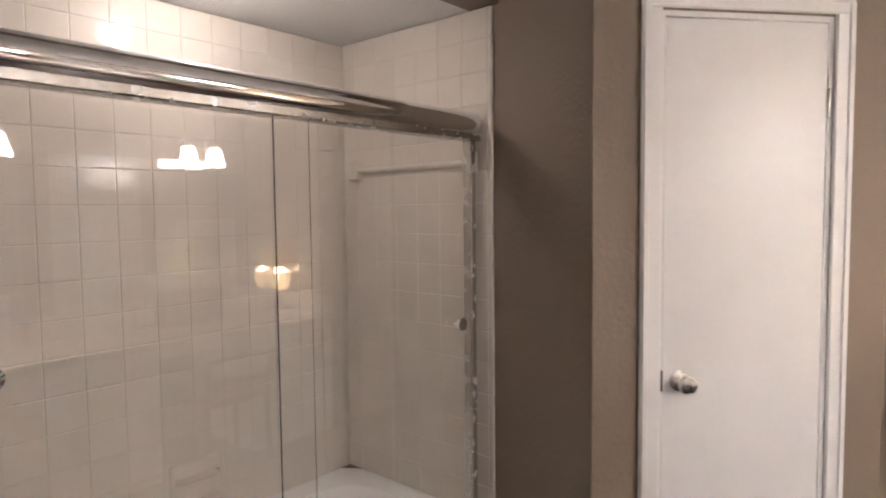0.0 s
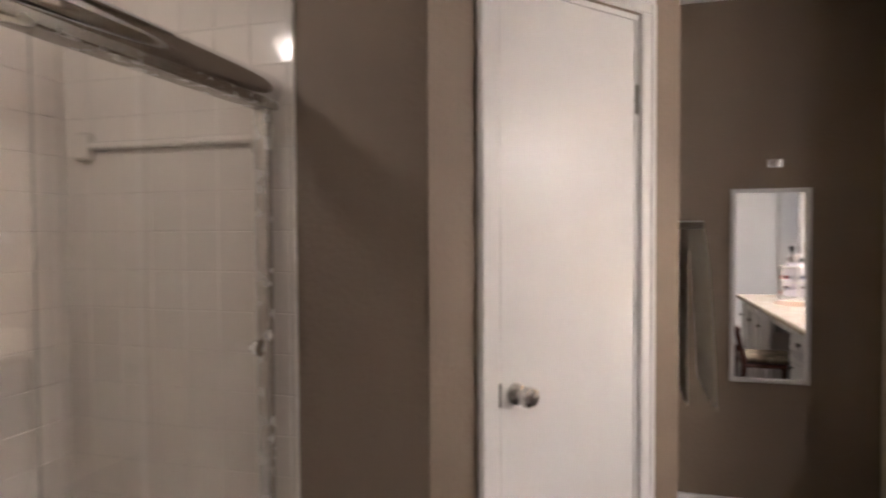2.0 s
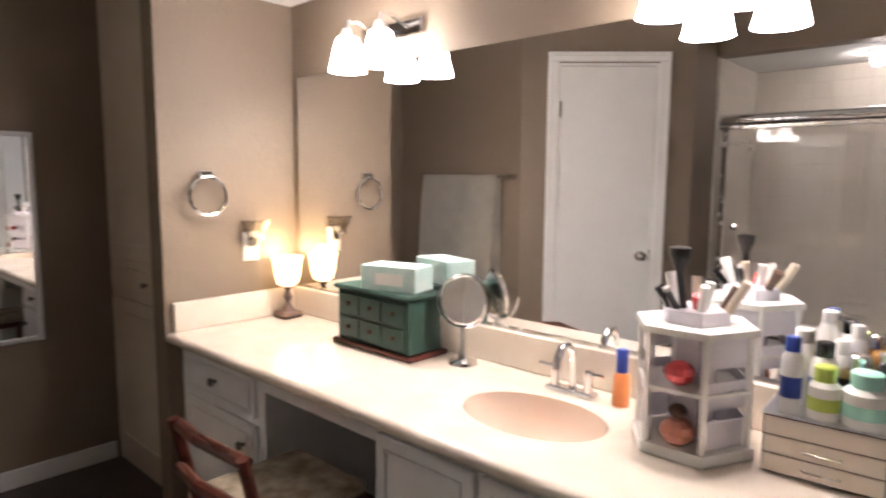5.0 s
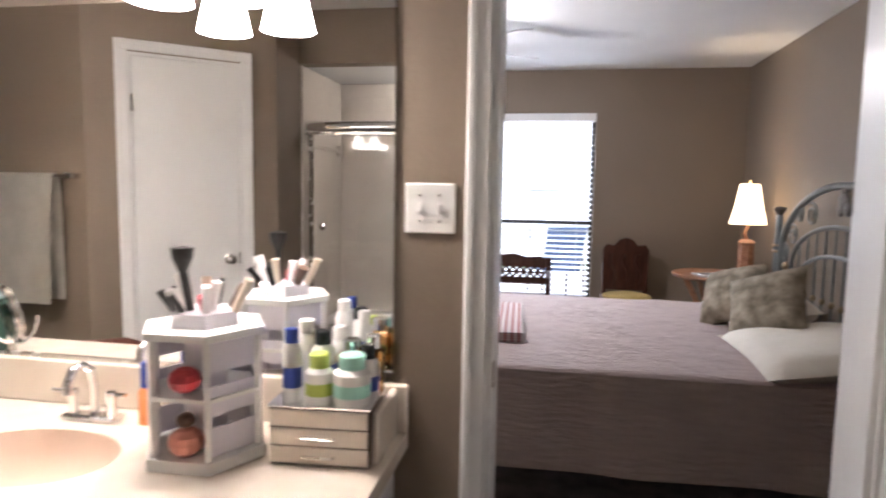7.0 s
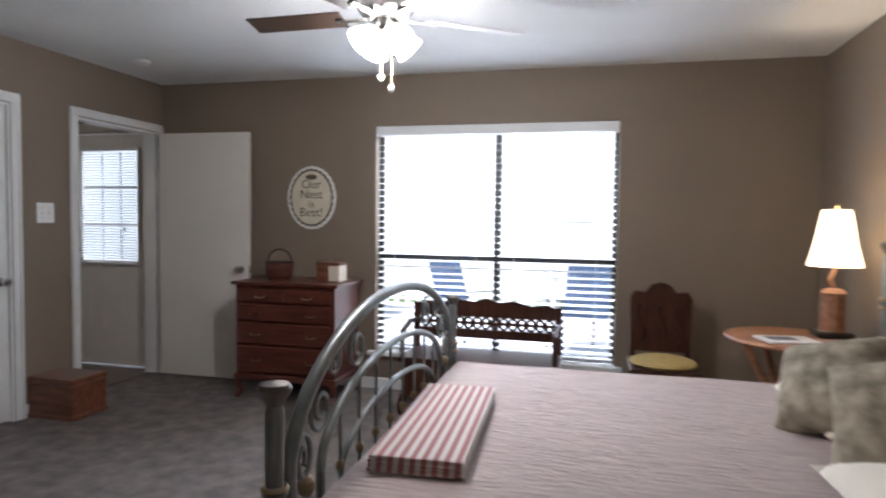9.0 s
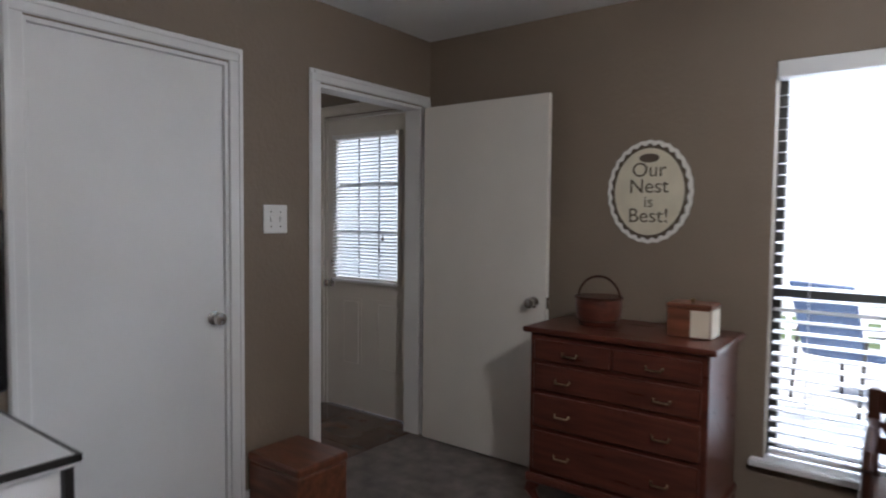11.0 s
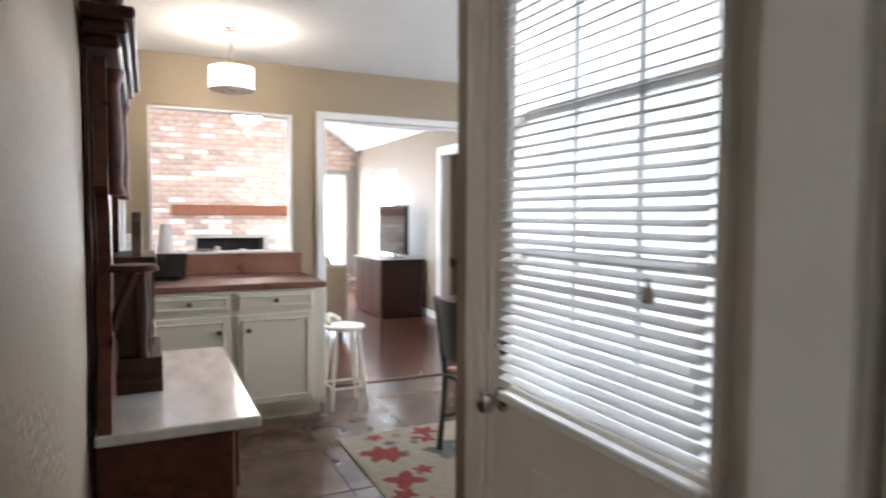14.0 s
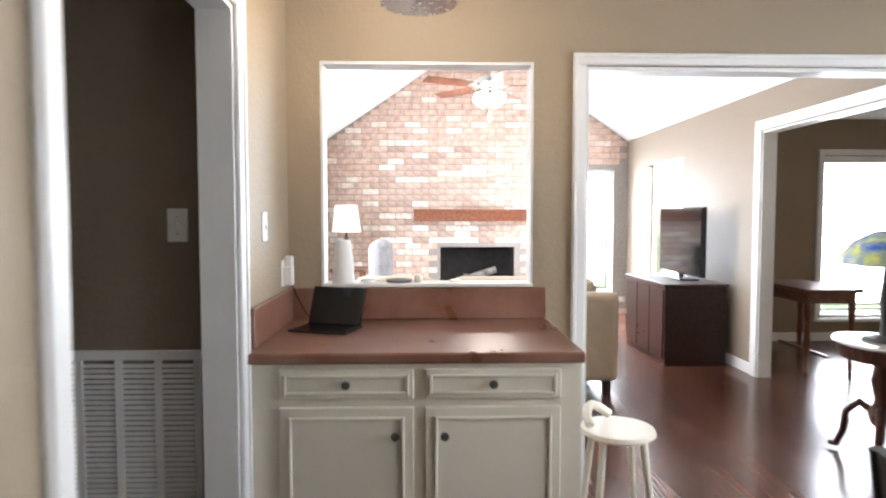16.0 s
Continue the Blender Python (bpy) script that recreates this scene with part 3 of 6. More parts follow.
part("blind_tassel", lathe([(0.003, 1.25), (0.012, 1.215), (0.009, 1.21)], 10, c=(0.19, -0.068)), "ash", d)
for xa, xb in ((-0.245, -0.05), (0.09, 0.31)):
    b = bmesh.new()
    box(xa, xb, -0.0235, -0.0205, 0.31, 0.80, bm=b)
    box(xa + 0.025, xb - 0.025, -0.029, -0.0236, 0.335, 0.775, 0.005, b)
    part("raised_panel", b, "offwhite", d)
knob_set(d, (-0.35, -0.02, 0.895), (0, -1, 0))
part("deadbolt", turn_bm(lathe([(0.028, 0), (0.026, 0.014), (0.008, 0.018), (0.008, 0.03), (0, 0.03)], 16), T(-0.33, -0.02, 1.035) @ pose(0, 0, 0, 90)), "nickel", d, "", True)

# kitchen openings
casing("trim_wide_opening", T(-8.07, 7.155) @ R90, 1.91, 2.085, 0.06, 0.018)
jamb("jamb_wide_opening", T(-8.07, 7.155) @ R90, 1.91, 2.085, 0.12)
casing("trim_corridor_opening", T(-6.78, 4.82) @ R180, 1.02, 2.09, 0.07, 0.018)
jamb("jamb_corridor_opening", T(-6.78, 4.82) @ R180, 1.02, 2.09, 0.12)
casing("trim_study_opening", T(-9.585, 8.32), 1.67, 2.12, 0.085, 0.018)
jamb("jamb_study_opening", T(-9.585, 8.32), 1.67, 2.12, 0.12)
b = bmesh.new()
box(-8.2, -8.06, 4.974, 5.96, 1.062, 1.078, 0.003, b)
for ya, yb in ((4.973, 4.985), (5.949, 5.961)):
    box(-8.188, -8.073, ya, yb, 1.078, 2.103, bm=b)
box(-8.188, -8.073, 4.985, 5.949, 2.09, 2.103, bm=b)
tagged(obj("trim_pass_through", b, "white"), "white painted lining of the pass-through", "trim", kind="structure")


# ---- windows ----
def window(name, m, w, z0, z1, label, mullions=(0.0,), meet=None, slat_step=0.0, tilt=12, sill=True, valance=True, frame_tone="bronze"):
    """Local x along the wall, y outward, origin on the inner wall face at floor level."""
    e = thing(name, m, label, "window")
    tagged(e, kind="structure")
    b = bmesh.new()
    for q in ((-w / 2 + 0.002, -w / 2 + 0.035, z0 + 0.002, z1 - 0.002), (w / 2 - 0.035, w / 2 - 0.002, z0 + 0.002, z1 - 0.002), (-w / 2 + 0.035, w / 2 - 0.035, z0 + 0.002, z0 + 0.04), (-w / 2 + 0.035, w / 2 - 0.035, z1 - 0.04, z1 - 0.002)):
        box(q[0], q[1], 0.09, 0.13, q[2], q[3], bm=b)
    part("window_frame", b, frame_tone, e)
    edges = [-w / 2 + 0.035, *mullions, w / 2 - 0.035]
    for x in mullions:
        part("mullion", box(x - 0.025, x + 0.025, 0.088, 0.132, z0 + 0.04, z1 - 0.04), frame_tone, e)
    for xa, xb in zip(edges, edges[1:]):
        if meet:
            part("meeting_rail", box(xa, xb, 0.085, 0.135, meet - 0.02, meet + 0.02), frame_tone, e)
        part("pane", box(xa, xb, 0.108, 0.112, z0 + 0.04, z1 - 0.04), "glass", e).visible_shadow = False
        if slat_step:
            xa2, xb2 = max(xa, -w / 2 + 0.012) - 0.015, xb + 0.015
            xa2, xb2 = (xa + (0.012 if xa > -w / 2 + 0.05 else -0.02), xb - (0.012 if xb < w / 2 - 0.05 else -0.02))
            slats(e, xa2, xb2, 0.045, z0 + 0.05, z1 - 0.07, slat_step, slat_step * 0.98, tilt)
            part("bottom_rail", box(xa2, xb2, 0.02, 0.07, z0 + 0.02, z0 + 0.04, 0.003), "slat", e)
            for f in (0.15, 0.85):
                x = xa2 + (xb2 - xa2) * f
                part("ladder_cord", box(x - 0.0015, x + 0.0015, 0.018, 0.0195, z0 + 0.03, z1 - 0.05), "slat", e)
    if valance:
        part("valance", box(-w / 2 + 0.005, w / 2 - 0.005, -0.012, 0.08, z1 - 0.075, z1 - 0.004, 0.004), "slat", e)
    if sill:
        part("window_sill", box(-w / 2 - 0.05, w / 2 + 0.05, -0.05, 0.085, z0 - 0.03, z0 + 0.001, 0.005), "white", e)
    return e


window("window_bedroom", T(-0.84, 5.74), 1.84, 0.30, 2.07, "wide bedroom window with open white two-inch blinds", (0.035,), 1.05, 0.05, 8)
# next three frames are white to carry the window glare in their colour
window("window_living_north", T(-12.625, 8.32), 1.15, 0.60, 2.05, "bright living room side window", (), None, 0.0, 8, True, False, "white")
window("window_living_west", T(-13.95, 7.80) @ R90, 0.64, 0.30, 2.05, "tall bright window beside the brick chimney", (), None, 0.0, 8, True, False, "white")
window("window_study", T(-11.95, 10.4) @ R90, 1.10, 0.25, 2.06, "study window with white blinds", (), None, 0.05, 8, True, True, "white")
window("window_dining", T(-6.3, 8.62), 2.0, 0.75, 2.1, "dining window with white blinds", (0.0,), None, 0.0, 8)
# unseen window, added to go with the south fill lamp
window("added_window_south", T(-11.4, 4.05) @ R180, 2.6, 0.8, 2.3, "added, unseen south window that lets fill light into the living room", (0.0,), None, 0.0, 8)
casing("trim_study_window", T(-11.95, 10.4) @ R90 @ T(0, 0, 0.22), 1.10, 1.84, 0.07)

# ---- outside ----
tagged(obj("ground", box(-60, 60, -60, 60, -0.4, -0.3), "grass"), "lawn around the house", "ground", kind="structure")
tagged(obj("patio", box(-6, 6, 5.9, 11.5, -0.31, -0.12, 0.01), "concrete"), "pale concrete patio slab", "patio", kind="structure")
tagged(obj("wall_outer_skin", box(-14.3, 1.6, -2.5, -2.3, -0.3, 2.6), "siding"), "outer wall of the house", "wall", kind="structure")
tagged(obj("roof", box(-4.95, 1.7, -2.6, 5.95, 2.58, 2.7), "siding"), "flat cover over the rooms", "roof", kind="structure")
tagged(obj("roof_kitchen", box(-8.2, -4.95, 2.6, 8.8, 2.58, 2.7), "siding"), "flat cover over the kitchen", "roof", kind="structure")
tagged(obj("wall_outer_nook", box(-4.836, -4.82, 5.905, 8.74, -0.3, 2.58), "siding"), "white siding outside the dining nook", "wall", kind="structure")
h = thing("neighbour_house", T(0.5, 15, -0.3), "white neighbouring house seen through the blinds", "house")
part("wall", box(-9, 9, 0, 4, 0, 3.1), "siding", h)
part("roof", plate([(-9.5, 3.1), (9.5, 3.1), (8.0, 5.0), (-8.0, 5.0)], 0.0, 4.0), "siding", h)
wn_ = part("window", box(-1.45, -0.6, -0.05, 0.0, 1.65, 2.2), "white", h)
part("pane", box(-1.39, -0.66, -0.056, -0.051, 1.71, 2.14), "concrete", wn_)
um = thing("patio_umbrella", T(-0.7, 10.6, -0.12), "pale grey patio umbrella standing on the slab", "umbrella")
part("pole", lathe([(0.02, 0.04), (0.02, 1.43)], 10), "siding", um)
part("base", lathe([(0.2, 0.0), (0.2, 0.03), (0.03, 0.05), (0.0, 0.05)], 20), "concrete", um, "", True)
part("canopy", lathe([(0.66, 1.20), (0.4, 1.31), (0.03, 1.44), (0.0, 1.42), (0.4, 1.295), (0.655, 1.19)], 8), "concrete", um)
f = thing("patio_fence", T(0, 11.6, -0.3), "white picket fence behind the patio", "fence")
for zz in (0.3, 0.9):
    part("rail", box(-6, 6, 0.02, 0.05, zz, zz + 0.08), "siding", f)
pk = None
for k in range(60):
    if pk is None:
        pk = part("picket", box(-0.035, 0.035, 0, 0.018, 0.05, 1.15), "siding", f)
        me_ = pk.data
    else:
        pk = new("picket", me_)
        pk.parent = f
    pk.location = (-5.9 + k * 0.2, 0, 0)


def patio_chair(m):
    e = thing("patio_chair", m, "blue sling patio chair on the concrete", "chair", "patio chairs")
    part("seat", turn_bm(box(-0.26, 0.26, -0.25, 0.25, -0.012, 0.012, 0.005), T(0, 0, 0.42)), "navy", e)
    part("backrest", turn_bm(box(-0.26, 0.26, -0.012, 0.012, 0, 0.62, 0.005), T(0, 0.25, 0.42) @ pose(0, 0, 0, -18)), "navy", e)
    for s in (-0.28, 0.28):
        part("leg_frame", tube([(s, -0.27, 0), (s, -0.25, 0.6), (s, 0.3, 0.62), (s, 0.36, 0.0)], 0.014), "bronze", e)
    return e


pc = patio_chair(T(-0.25, 8.2, -0.12) @ pose(0, 0, 0, 0, 0, 200))
copy_thing(pc, T(-1.6, 8.6, -0.12) @ pose(0, 0, 0, 0, 0, 150))

# ---- bathroom ----
t = thing("bathtub", T(-1.158, -1.672), "white enamel alcove bathtub behind the glass doors", "bathtub")
b = bmesh.new()
box(-0.752, 0.752, 0.30, 0.355, 0, 0.40, 0.012, b)
part("apron", b, "tub", t)
b = bmesh.new()
n = 40
outer, inner, low = [], [], []
for k in range(n):
    a = 2 * math.pi * k / n
    c_, s_ = math.cos(a), math.sin(a)
    sc = 1 / max(abs(c_) / 0.752, abs(s_) / 0.347)
    outer.append(b.verts.new((c_ * sc, s_ * sc, 0.40)))
    e_ = 1 / (abs(c_ / 0.66) ** 4 + abs(s_ / 0.26) ** 4) ** 0.25
    inner.append(b.verts.new((c_ * e_, s_ * e_, 0.395)))
    e_ *= 0.8
    low.append(b.verts.new((c_ * e_, s_ * e_, 0.06)))
for p, q in ((outer, inner), (inner, low)):
    for k in range(n):
        b.faces.new((p[k], p[(k + 1) % n], q[(k + 1) % n], q[k]))
b.faces.new(low)
part("basin", b, "tub", t, "", True)

s = thing("shower_door", T(-1.158, -1.335), "clear sliding glass shower doors with a chrome header rail", "shower door")
part("header_rail", turn_bm(lathe([(0.042, -0.745), (0.042, 0.745)], 24), T(0, 0, 1.742) @ pose(0, 0, 0, 0, 90, 0)), "chrome", s, "polished chrome round header", True)
part("header_track", box(-0.745, 0.745, -0.03, 0.03, 1.69, 1.715, 0.003), "nickel", s)
part("bottom_track", box(-0.745, 0.745, -0.032, 0.032, 0.402, 0.43, 0.004), "chrome", s)
for x in (-0.71, 0.74):
    part("wall_channel", box(x - 0.012, x + 0.012, -0.02, 0.02, 0.43, 1.69, 0.002), "nickel", s)
for xa, xb, y in ((-0.70, 0.06, 0.012), (-0.06, 0.72, -0.012)):
    p = part("glass_panel", box(xa, xb, y - 0.003, y + 0.003, 0.432, 1.692), "glass", s)
    p.visible_shadow = False
for x, y, z in ((-0.62, 0.015, 1.09), (0.65, 0.015, 1.18)):
    part("knob", turn_bm(lathe([(0.008, 0), (0.008, 0.012), (0.02, 0.016), (0.021, 0.028), (0.0, 0.032)], 18), T(x, y, z) @ pose(0, 0, 0, -90)), "chrome", s, "", True)
rod = thing("shower_curtain_rod", T(-1.905, -1.93, 1.62), "white ceramic towel bar inside the shower", "towel bar")
part("bar", tube([(0.02, 0, 0), (0.02, 0.58, 0)], 0.012, 10), "tile", rod)
for y in (0.0, 0.58):
    part("bracket", box(-0.004, 0.035, y - 0.03, y + 0.03, -0.04, 0.04, 0.008), "tile", rod)
sd = thing("soap_dish", T(-1.22, -2.005, 0.55), "white ceramic soap dish set in the tile", "soap dish")
part("plate", box(-0.09, 0.09, -0.005, 0.012, -0.085, 0.085, 0.006), "tile", sd)
part("tray", box(-0.075, 0.075, 0.01, 0.06, -0.06, -0.04, 0.006), "tile", sd)
part("grab_bar", tube([(-0.07, 0.012, 0.03), (-0.05, 0.045, 0.04), (0.05, 0.045, 0.04), (0.07, 0.012, 0.03)], 0.01, 8), "tile", sd)

rl = thing("recessed_light", T(-1.15, -1.68, 2.1285), "round recessed light in the ceiling over the tub", "ceiling light")
part("trim_ring", lathe([(0.085, 0.0), (0.08, -0.006), (0.062, -0.003)], 28), "white", rl)
part("lens", lathe([(0.062, -0.002), (0.0, -0.0025)], 24), "drum", rl, "glowing lens")
bulb("tub_bulb", (-1.15, -1.68, 2.08), 2.6, 0.035)
# towel, bar, wall mirror, hook
tb = thing("towel_bar", T(-3.03, -0.26, 1.39), "chrome towel bar on the taupe wall", "towel bar")
part("bar", tube([(-0.36, 0.07, 0), (0.33, 0.07, 0)], 0.009, 10), "chrome", tb)
for x in (-0.36, 0.33):
    part("post", box(x - 0.014, x + 0.014, 0.0, 0.085, -0.014, 0.014, 0.004), "chrome", tb)
b = bmesh.new()
nu, rows_ = 22, []
prof = [(0.045, 0.80), (0.042, 1.1), (0.046, 1.40), (0.056, 1.447), (0.075, 1.453), (0.092, 1.44), (0.112, 1.3), (0.125, 1.1), (0.135, 0.95), (0.14, 0.79)]
for i in range(nu + 1):
    x = -0.32 + 0.60 * i / nu
    rows_.append([b.verts.new((x, y - 0.26 + 0.007 * math.sin(i * 1.3) * (1.5 - z), z)) for y, z in prof])
for p, q in zip(rows_, rows_[1:]):
    for k in range(len(prof) - 1):
        b.faces.new((p[k], p[k + 1], q[k + 1], q[k]))
bmesh.ops.solidify(b, geom=b.faces, thickness=0.006)
to = obj("bath_towel", b, "towel", True)
to.location = (-3.05, 0, -0.05)
tagged(to, "cream terry towel folded over the chrome bar", "towel")
wm = thing("wall_mirror", T(-3.674, 0.232, 0.65), "narrow white-framed mirror hanging on the taupe wall", "mirror")
part("mirror_glass", box(0.004, 0.009, -0.155, 0.155, 0.015, 0.90), "mirror", wm)
for q in ((-0.17, -0.15, 0, 0.915), (0.15, 0.17, 0, 0.915), (-0.15, 0.15, 0, 0.02), (-0.15, 0.15, 0.895, 0.915)):
    part("frame_bar", box(0, 0.02, q[0], q[1], q[2], q[3], 0.003), "white", wm)
hk = thing("robe_hook", T(-3.674, 0.25, 1.683), "small nickel robe hook above the mirror", "hook")
part("plate", box(0, 0.008, -0.035, 0.035, -0.02, 0.02, 0.003), "chrome", hk)
part("peg", tube([(0.005, 0, -0.005), (0.04, 0, -0.01), (0.05, 0, 0.01)], 0.006), "chrome", hk)

lc = thing("linen_cabinet", T(-3.315, 0.95), "tall greige built-in linen cabinet with panel doors", "cabinet")
part("body", box(-0.355, 0.35, -0.25, 0.235, 0.0, 2.44), "linen", lc)
for z0, z1 in ((0.09, 0.82), (0.86, 0.965), (1.005, 2.30)):
    dd = part("door", box(-0.31, 0.31, -0.27, -0.251, z0, z1, 0.004), "linen", lc)
    if z1 - z0 > 0.3:
        b = bmesh.new()
        for q in ((-0.25, -0.235, z0 + 0.06, z1 - 0.06), (0.235, 0.25, z0 + 0.06, z1 - 0.06), (-0.235, 0.235, z0 + 0.06, z0 + 0.075), (-0.235, 0.235, z1 - 0.075, z1 - 0.06)):
            box(q[0], q[1], -0.276, -0.2695, q[2], q[3], 0.002, b)
        part("moulding", b, "linen", dd)
    part("knob", turn_bm(lathe([(0.006, 0), (0.006, 0.012), (0.014, 0.018), (0.01, 0.026), (0, 0.027)], 12), T(0.10 if z1 < 1 and z0 > 0.8 else 0.24, -0.27, {0.09: 0.70, 0.86: 0.915, 1.005: 1.14}[z0]) @ pose(0, 0, 0, 90)), "pewter", dd)


def panel_door(parent, name, x0, x1, z0, z1, y, material, knob=None):
    """A framed cabinet front facing -y, with a recessed field and a knob."""
    dd = part(name, box(x0, x1, y - 0.018, y, z0, z1, 0.003), material, parent)
    f = 0.045 if z1 - z0 > 0.25 else 0.028
    b = bmesh.new()
    for q in ((x0 + f - 0.012, x0 + f, z0 + f - 0.012, z1 - f + 0.012), (x1 - f, x1 - f + 0.012, z0 + f - 0.012, z1 - f + 0.012), (x0 + f, x1 - f, z0 + f - 0.012, z0 + f), (x0 + f, x1 - f, z1 - f, z1 - f + 0.012)):
        box(q[0], q[1], y - 0.026, y - 0.0175, q[2], q[3], 0.003, b)
    part("moulding", b, material, dd)
    if knob:
        part("knob", turn_bm(lathe([(0.007, 0), (0.006, 0.012), (0.016, 0.018), (0.014, 0.026), (0, 0.028)], 14), T(knob[0], y - 0.018, knob[1]) @ pose(0, 0, 0, 90)), "pewter", dd, "aged pewter knob", True)
    return dd


v = thing("vanity_cabinet", T(0, 0, 0), "white painted vanity drawer unit under the counter", "cabinet")
part("body", box(-2.856, -2.27, 0.66, 1.188, 0.0, 0.739), "white", v)
panel_door(v, "drawer", -2.82, -2.31, 0.575, 0.72, 0.66, "white", (-2.565, 0.65))
panel_door(v, "door", -2.82, -2.31, 0.09, 0.55, 0.66, "white", (-2.38, 0.47))
v2 = thing("sink_cabinet", T(0, 0, 0), "white painted sink cabinet under the counter", "cabinet")
part("body", box(-1.72, -0.64, 0.66, 1.188, 0.0, 0.60), "white", v2)
part("top_rail", box(-1.72, -0.64, 0.66, 0.68, 0.60, 0.739), "white", v2)
part("side_panel", box(-0.66, -0.64, 0.68, 1.188, 0.60, 0.739), "white", v2)
for k in range(3):
    panel_door(v2, "door", -1.70 + k * 0.355, -1.365 + k * 0.355, 0.09, 0.71, 0.66, "white", (-1.41 + k * 0.355, 0.6))
part("apron", box(-2.27, -1.72, 0.66, 0.68, 0.675, 0.739), "white", v)

ct = thing("vanity_countertop", T(-1.37, 0.882), "cream cultured marble vanity top with a blush oval sink", "countertop")
b = bmesh.new()
X0, X1, Y0, Y1, Z = -1.487, 0.765, -0.267, 0.307, 0.78
n = 48
ring, sq = [], []
for k in range(n):
    a = 2 * math.pi * k / n
    c_, s_ = math.cos(a), math.sin(a)
    ring.append(b.verts.new((0.200 * c_, 0.140 * s_, Z)))
    sq.append(b.verts.new((max(-0.27, min(0.27, c_ / max(abs(c_), abs(s_)) * 0.27)), (Y1 + Y0) / 2 + s_ / max(abs(c_), abs(s_)) * (Y1 - Y0) / 2, Z)))
for k in range(n):
    b.faces.new((sq[k], sq[(k + 1) % n], ring[(k + 1) % n], ring[k]))
for xa, xb in ((X0, -0.27), (0.27, X1)):
    b.faces.new([b.verts.new(p) for p in ((xa, Y0, Z), (xb, Y0, Z), (xb, Y1, Z), (xa, Y1, Z))])
for xa, xb, ya, yb in ((X0, X1, Y0, Y0), (X1, X1, Y0, Y1)):
    b.faces.new([b.verts.new(p) for p in ((xa, ya, Z), (xb, yb, Z), (xb, yb, Z - 0.04), (xa, ya, Z - 0.04))])
part("slab", b, "counter", ct)
part("front_edge", turn_bm(lathe([(0.02, X0), (0.02, X1)], 12), T(0, Y0 + 0.001, Z - 0.02) @ pose(0, 0, 0, 0, 90, 0)), "counter", ct, "", True)
part("backsplash", box(X0, X1, Y1 - 0.022, Y1, Z, 0.897, 0.004), "counter", ct)
part("side_splash", box(X0, X0 + 0.02, Y0 + 0.01, Y1 - 0.023, Z, 0.897, 0.004), "counter", ct)
part("end_splash", box(X1 - 0.04, X1 - 0.02, Y0 + 0.38, Y1 - 0.023, Z, 0.892, 0.004), "counter", ct)
b = bmesh.new()
pr = [(1.0, Z), (0.985, Z - 0.012), (0.93, Z - 0.05), (0.8, Z - 0.09), (0.55, Z - 0.125), (0.2, Z - 0.14), (0.08, Z - 0.141)]
rings = [[b.verts.new((0.2005 * f * math.cos(2 * math.pi * k / n), 0.1405 * f * math.sin(2 * math.pi * k / n), z)) for k in range(n)] for f, z in pr]
for p, q in zip(rings, rings[1:]):
    for k in range(n):
        b.faces.new((p[k], p[(k + 1) % n], q[(k + 1) % n], q[k]))
b.faces.new(rings[-1])
part("sink_bowl", b, "sink", ct, "glossy blush oval bowl", True)
part("drain", lathe([(0.022, Z - 0.139), (0.02, Z - 0.135), (0, Z - 0.134)], 16), "chrome", ct)

fa = thing("faucet", T(-1.38, 1.09, 0.78) @ Matrix.Scale(0.88, 4), "chrome centerset faucet with a high arched spout", "faucet")
part("base", box(-0.085, 0.085, -0.026, 0.026, 0, 0.018, 0.008, seg=2), "chrome", fa)
part("spout", tube([(0, 0.008, 0.01), (0, 0.008, 0.10), (0, 0.0, 0.14), (0, -0.03, 0.165), (0, -0.065, 0.16), (0, -0.085, 0.13), (0, -0.09, 0.10)], 0.012, 12), "chrome", fa, "", True)
for x in (-0.06, 0.06):
    hd = part("handle", lathe([(0.016, 0.015), (0.013, 0.05), (0.017, 0.065), (0.015, 0.085), (0.0, 0.088)], 14, c=(x, 0)), "chrome", fa, "", True)
    part("lever", tube([(x, 0, 0.075), (x * 1.9, -0.012, 0.082)], 0.006), "chrome", hd)

vm = thing("vanity_mirror", T(-1.7285, 1.189, 0.90), "wide frameless plate mirror over the vanity", "mirror")
part("mirror_glass", box(-1.0855, 1.0855, -0.006, 0, 0, 0.90), "mirror", vm)
part("lower_channel", box(-1.0855, 1.0855, -0.010, -0.0065, -0.004, 0.008), "nickel", vm)


def vanity_light(m):
    e = thing("vanity_light", m, "two-light chrome vanity fixture with frosted glass shades", "wall light", "vanity lights")
    part("backplate", box(-0.16, 0.16, -0.018, 0, -0.03, 0.03, 0.006), "chrome", e)
    for x in (-0.088, 0.088):
        arm = part("arm", tube([(x, -0.01, 0.0), (x, -0.09, 0.03), (x, -0.135, 0.025), (x, -0.14, 0.0)], 0.008, 8), "chrome", e)
        part("collar", lathe([(0.018, 0.0), (0.03, -0.025), (0.03, -0.035)], 16, c=(x, -0.14)), "chrome", arm)
        part("shade", lathe([(0.03, -0.03), (0.04, -0.04), (0.053, -0.09), (0.064, -0.14), (0.067, -0.15), (0.062, -0.15), (0.048, -0.09), (0.034, -0.042), (0.0, -0.04)], 20, c=(x, -0.14)), "shade", arm, "glowing frosted bell shade", True)
    return e


vl = vanity_light(T(-2.215, 1.189, 1.905))
copy_thing(vl, T(-1.05, 1.189, 1.905))
for cx in (-2.215, -1.05):
    for dx in (-0.088, 0.088):
        bulb("vanity_bulb", (cx + dx, 1.049, 1.785), 5.0, 0.025, (1.0, 0.86, 0.70))

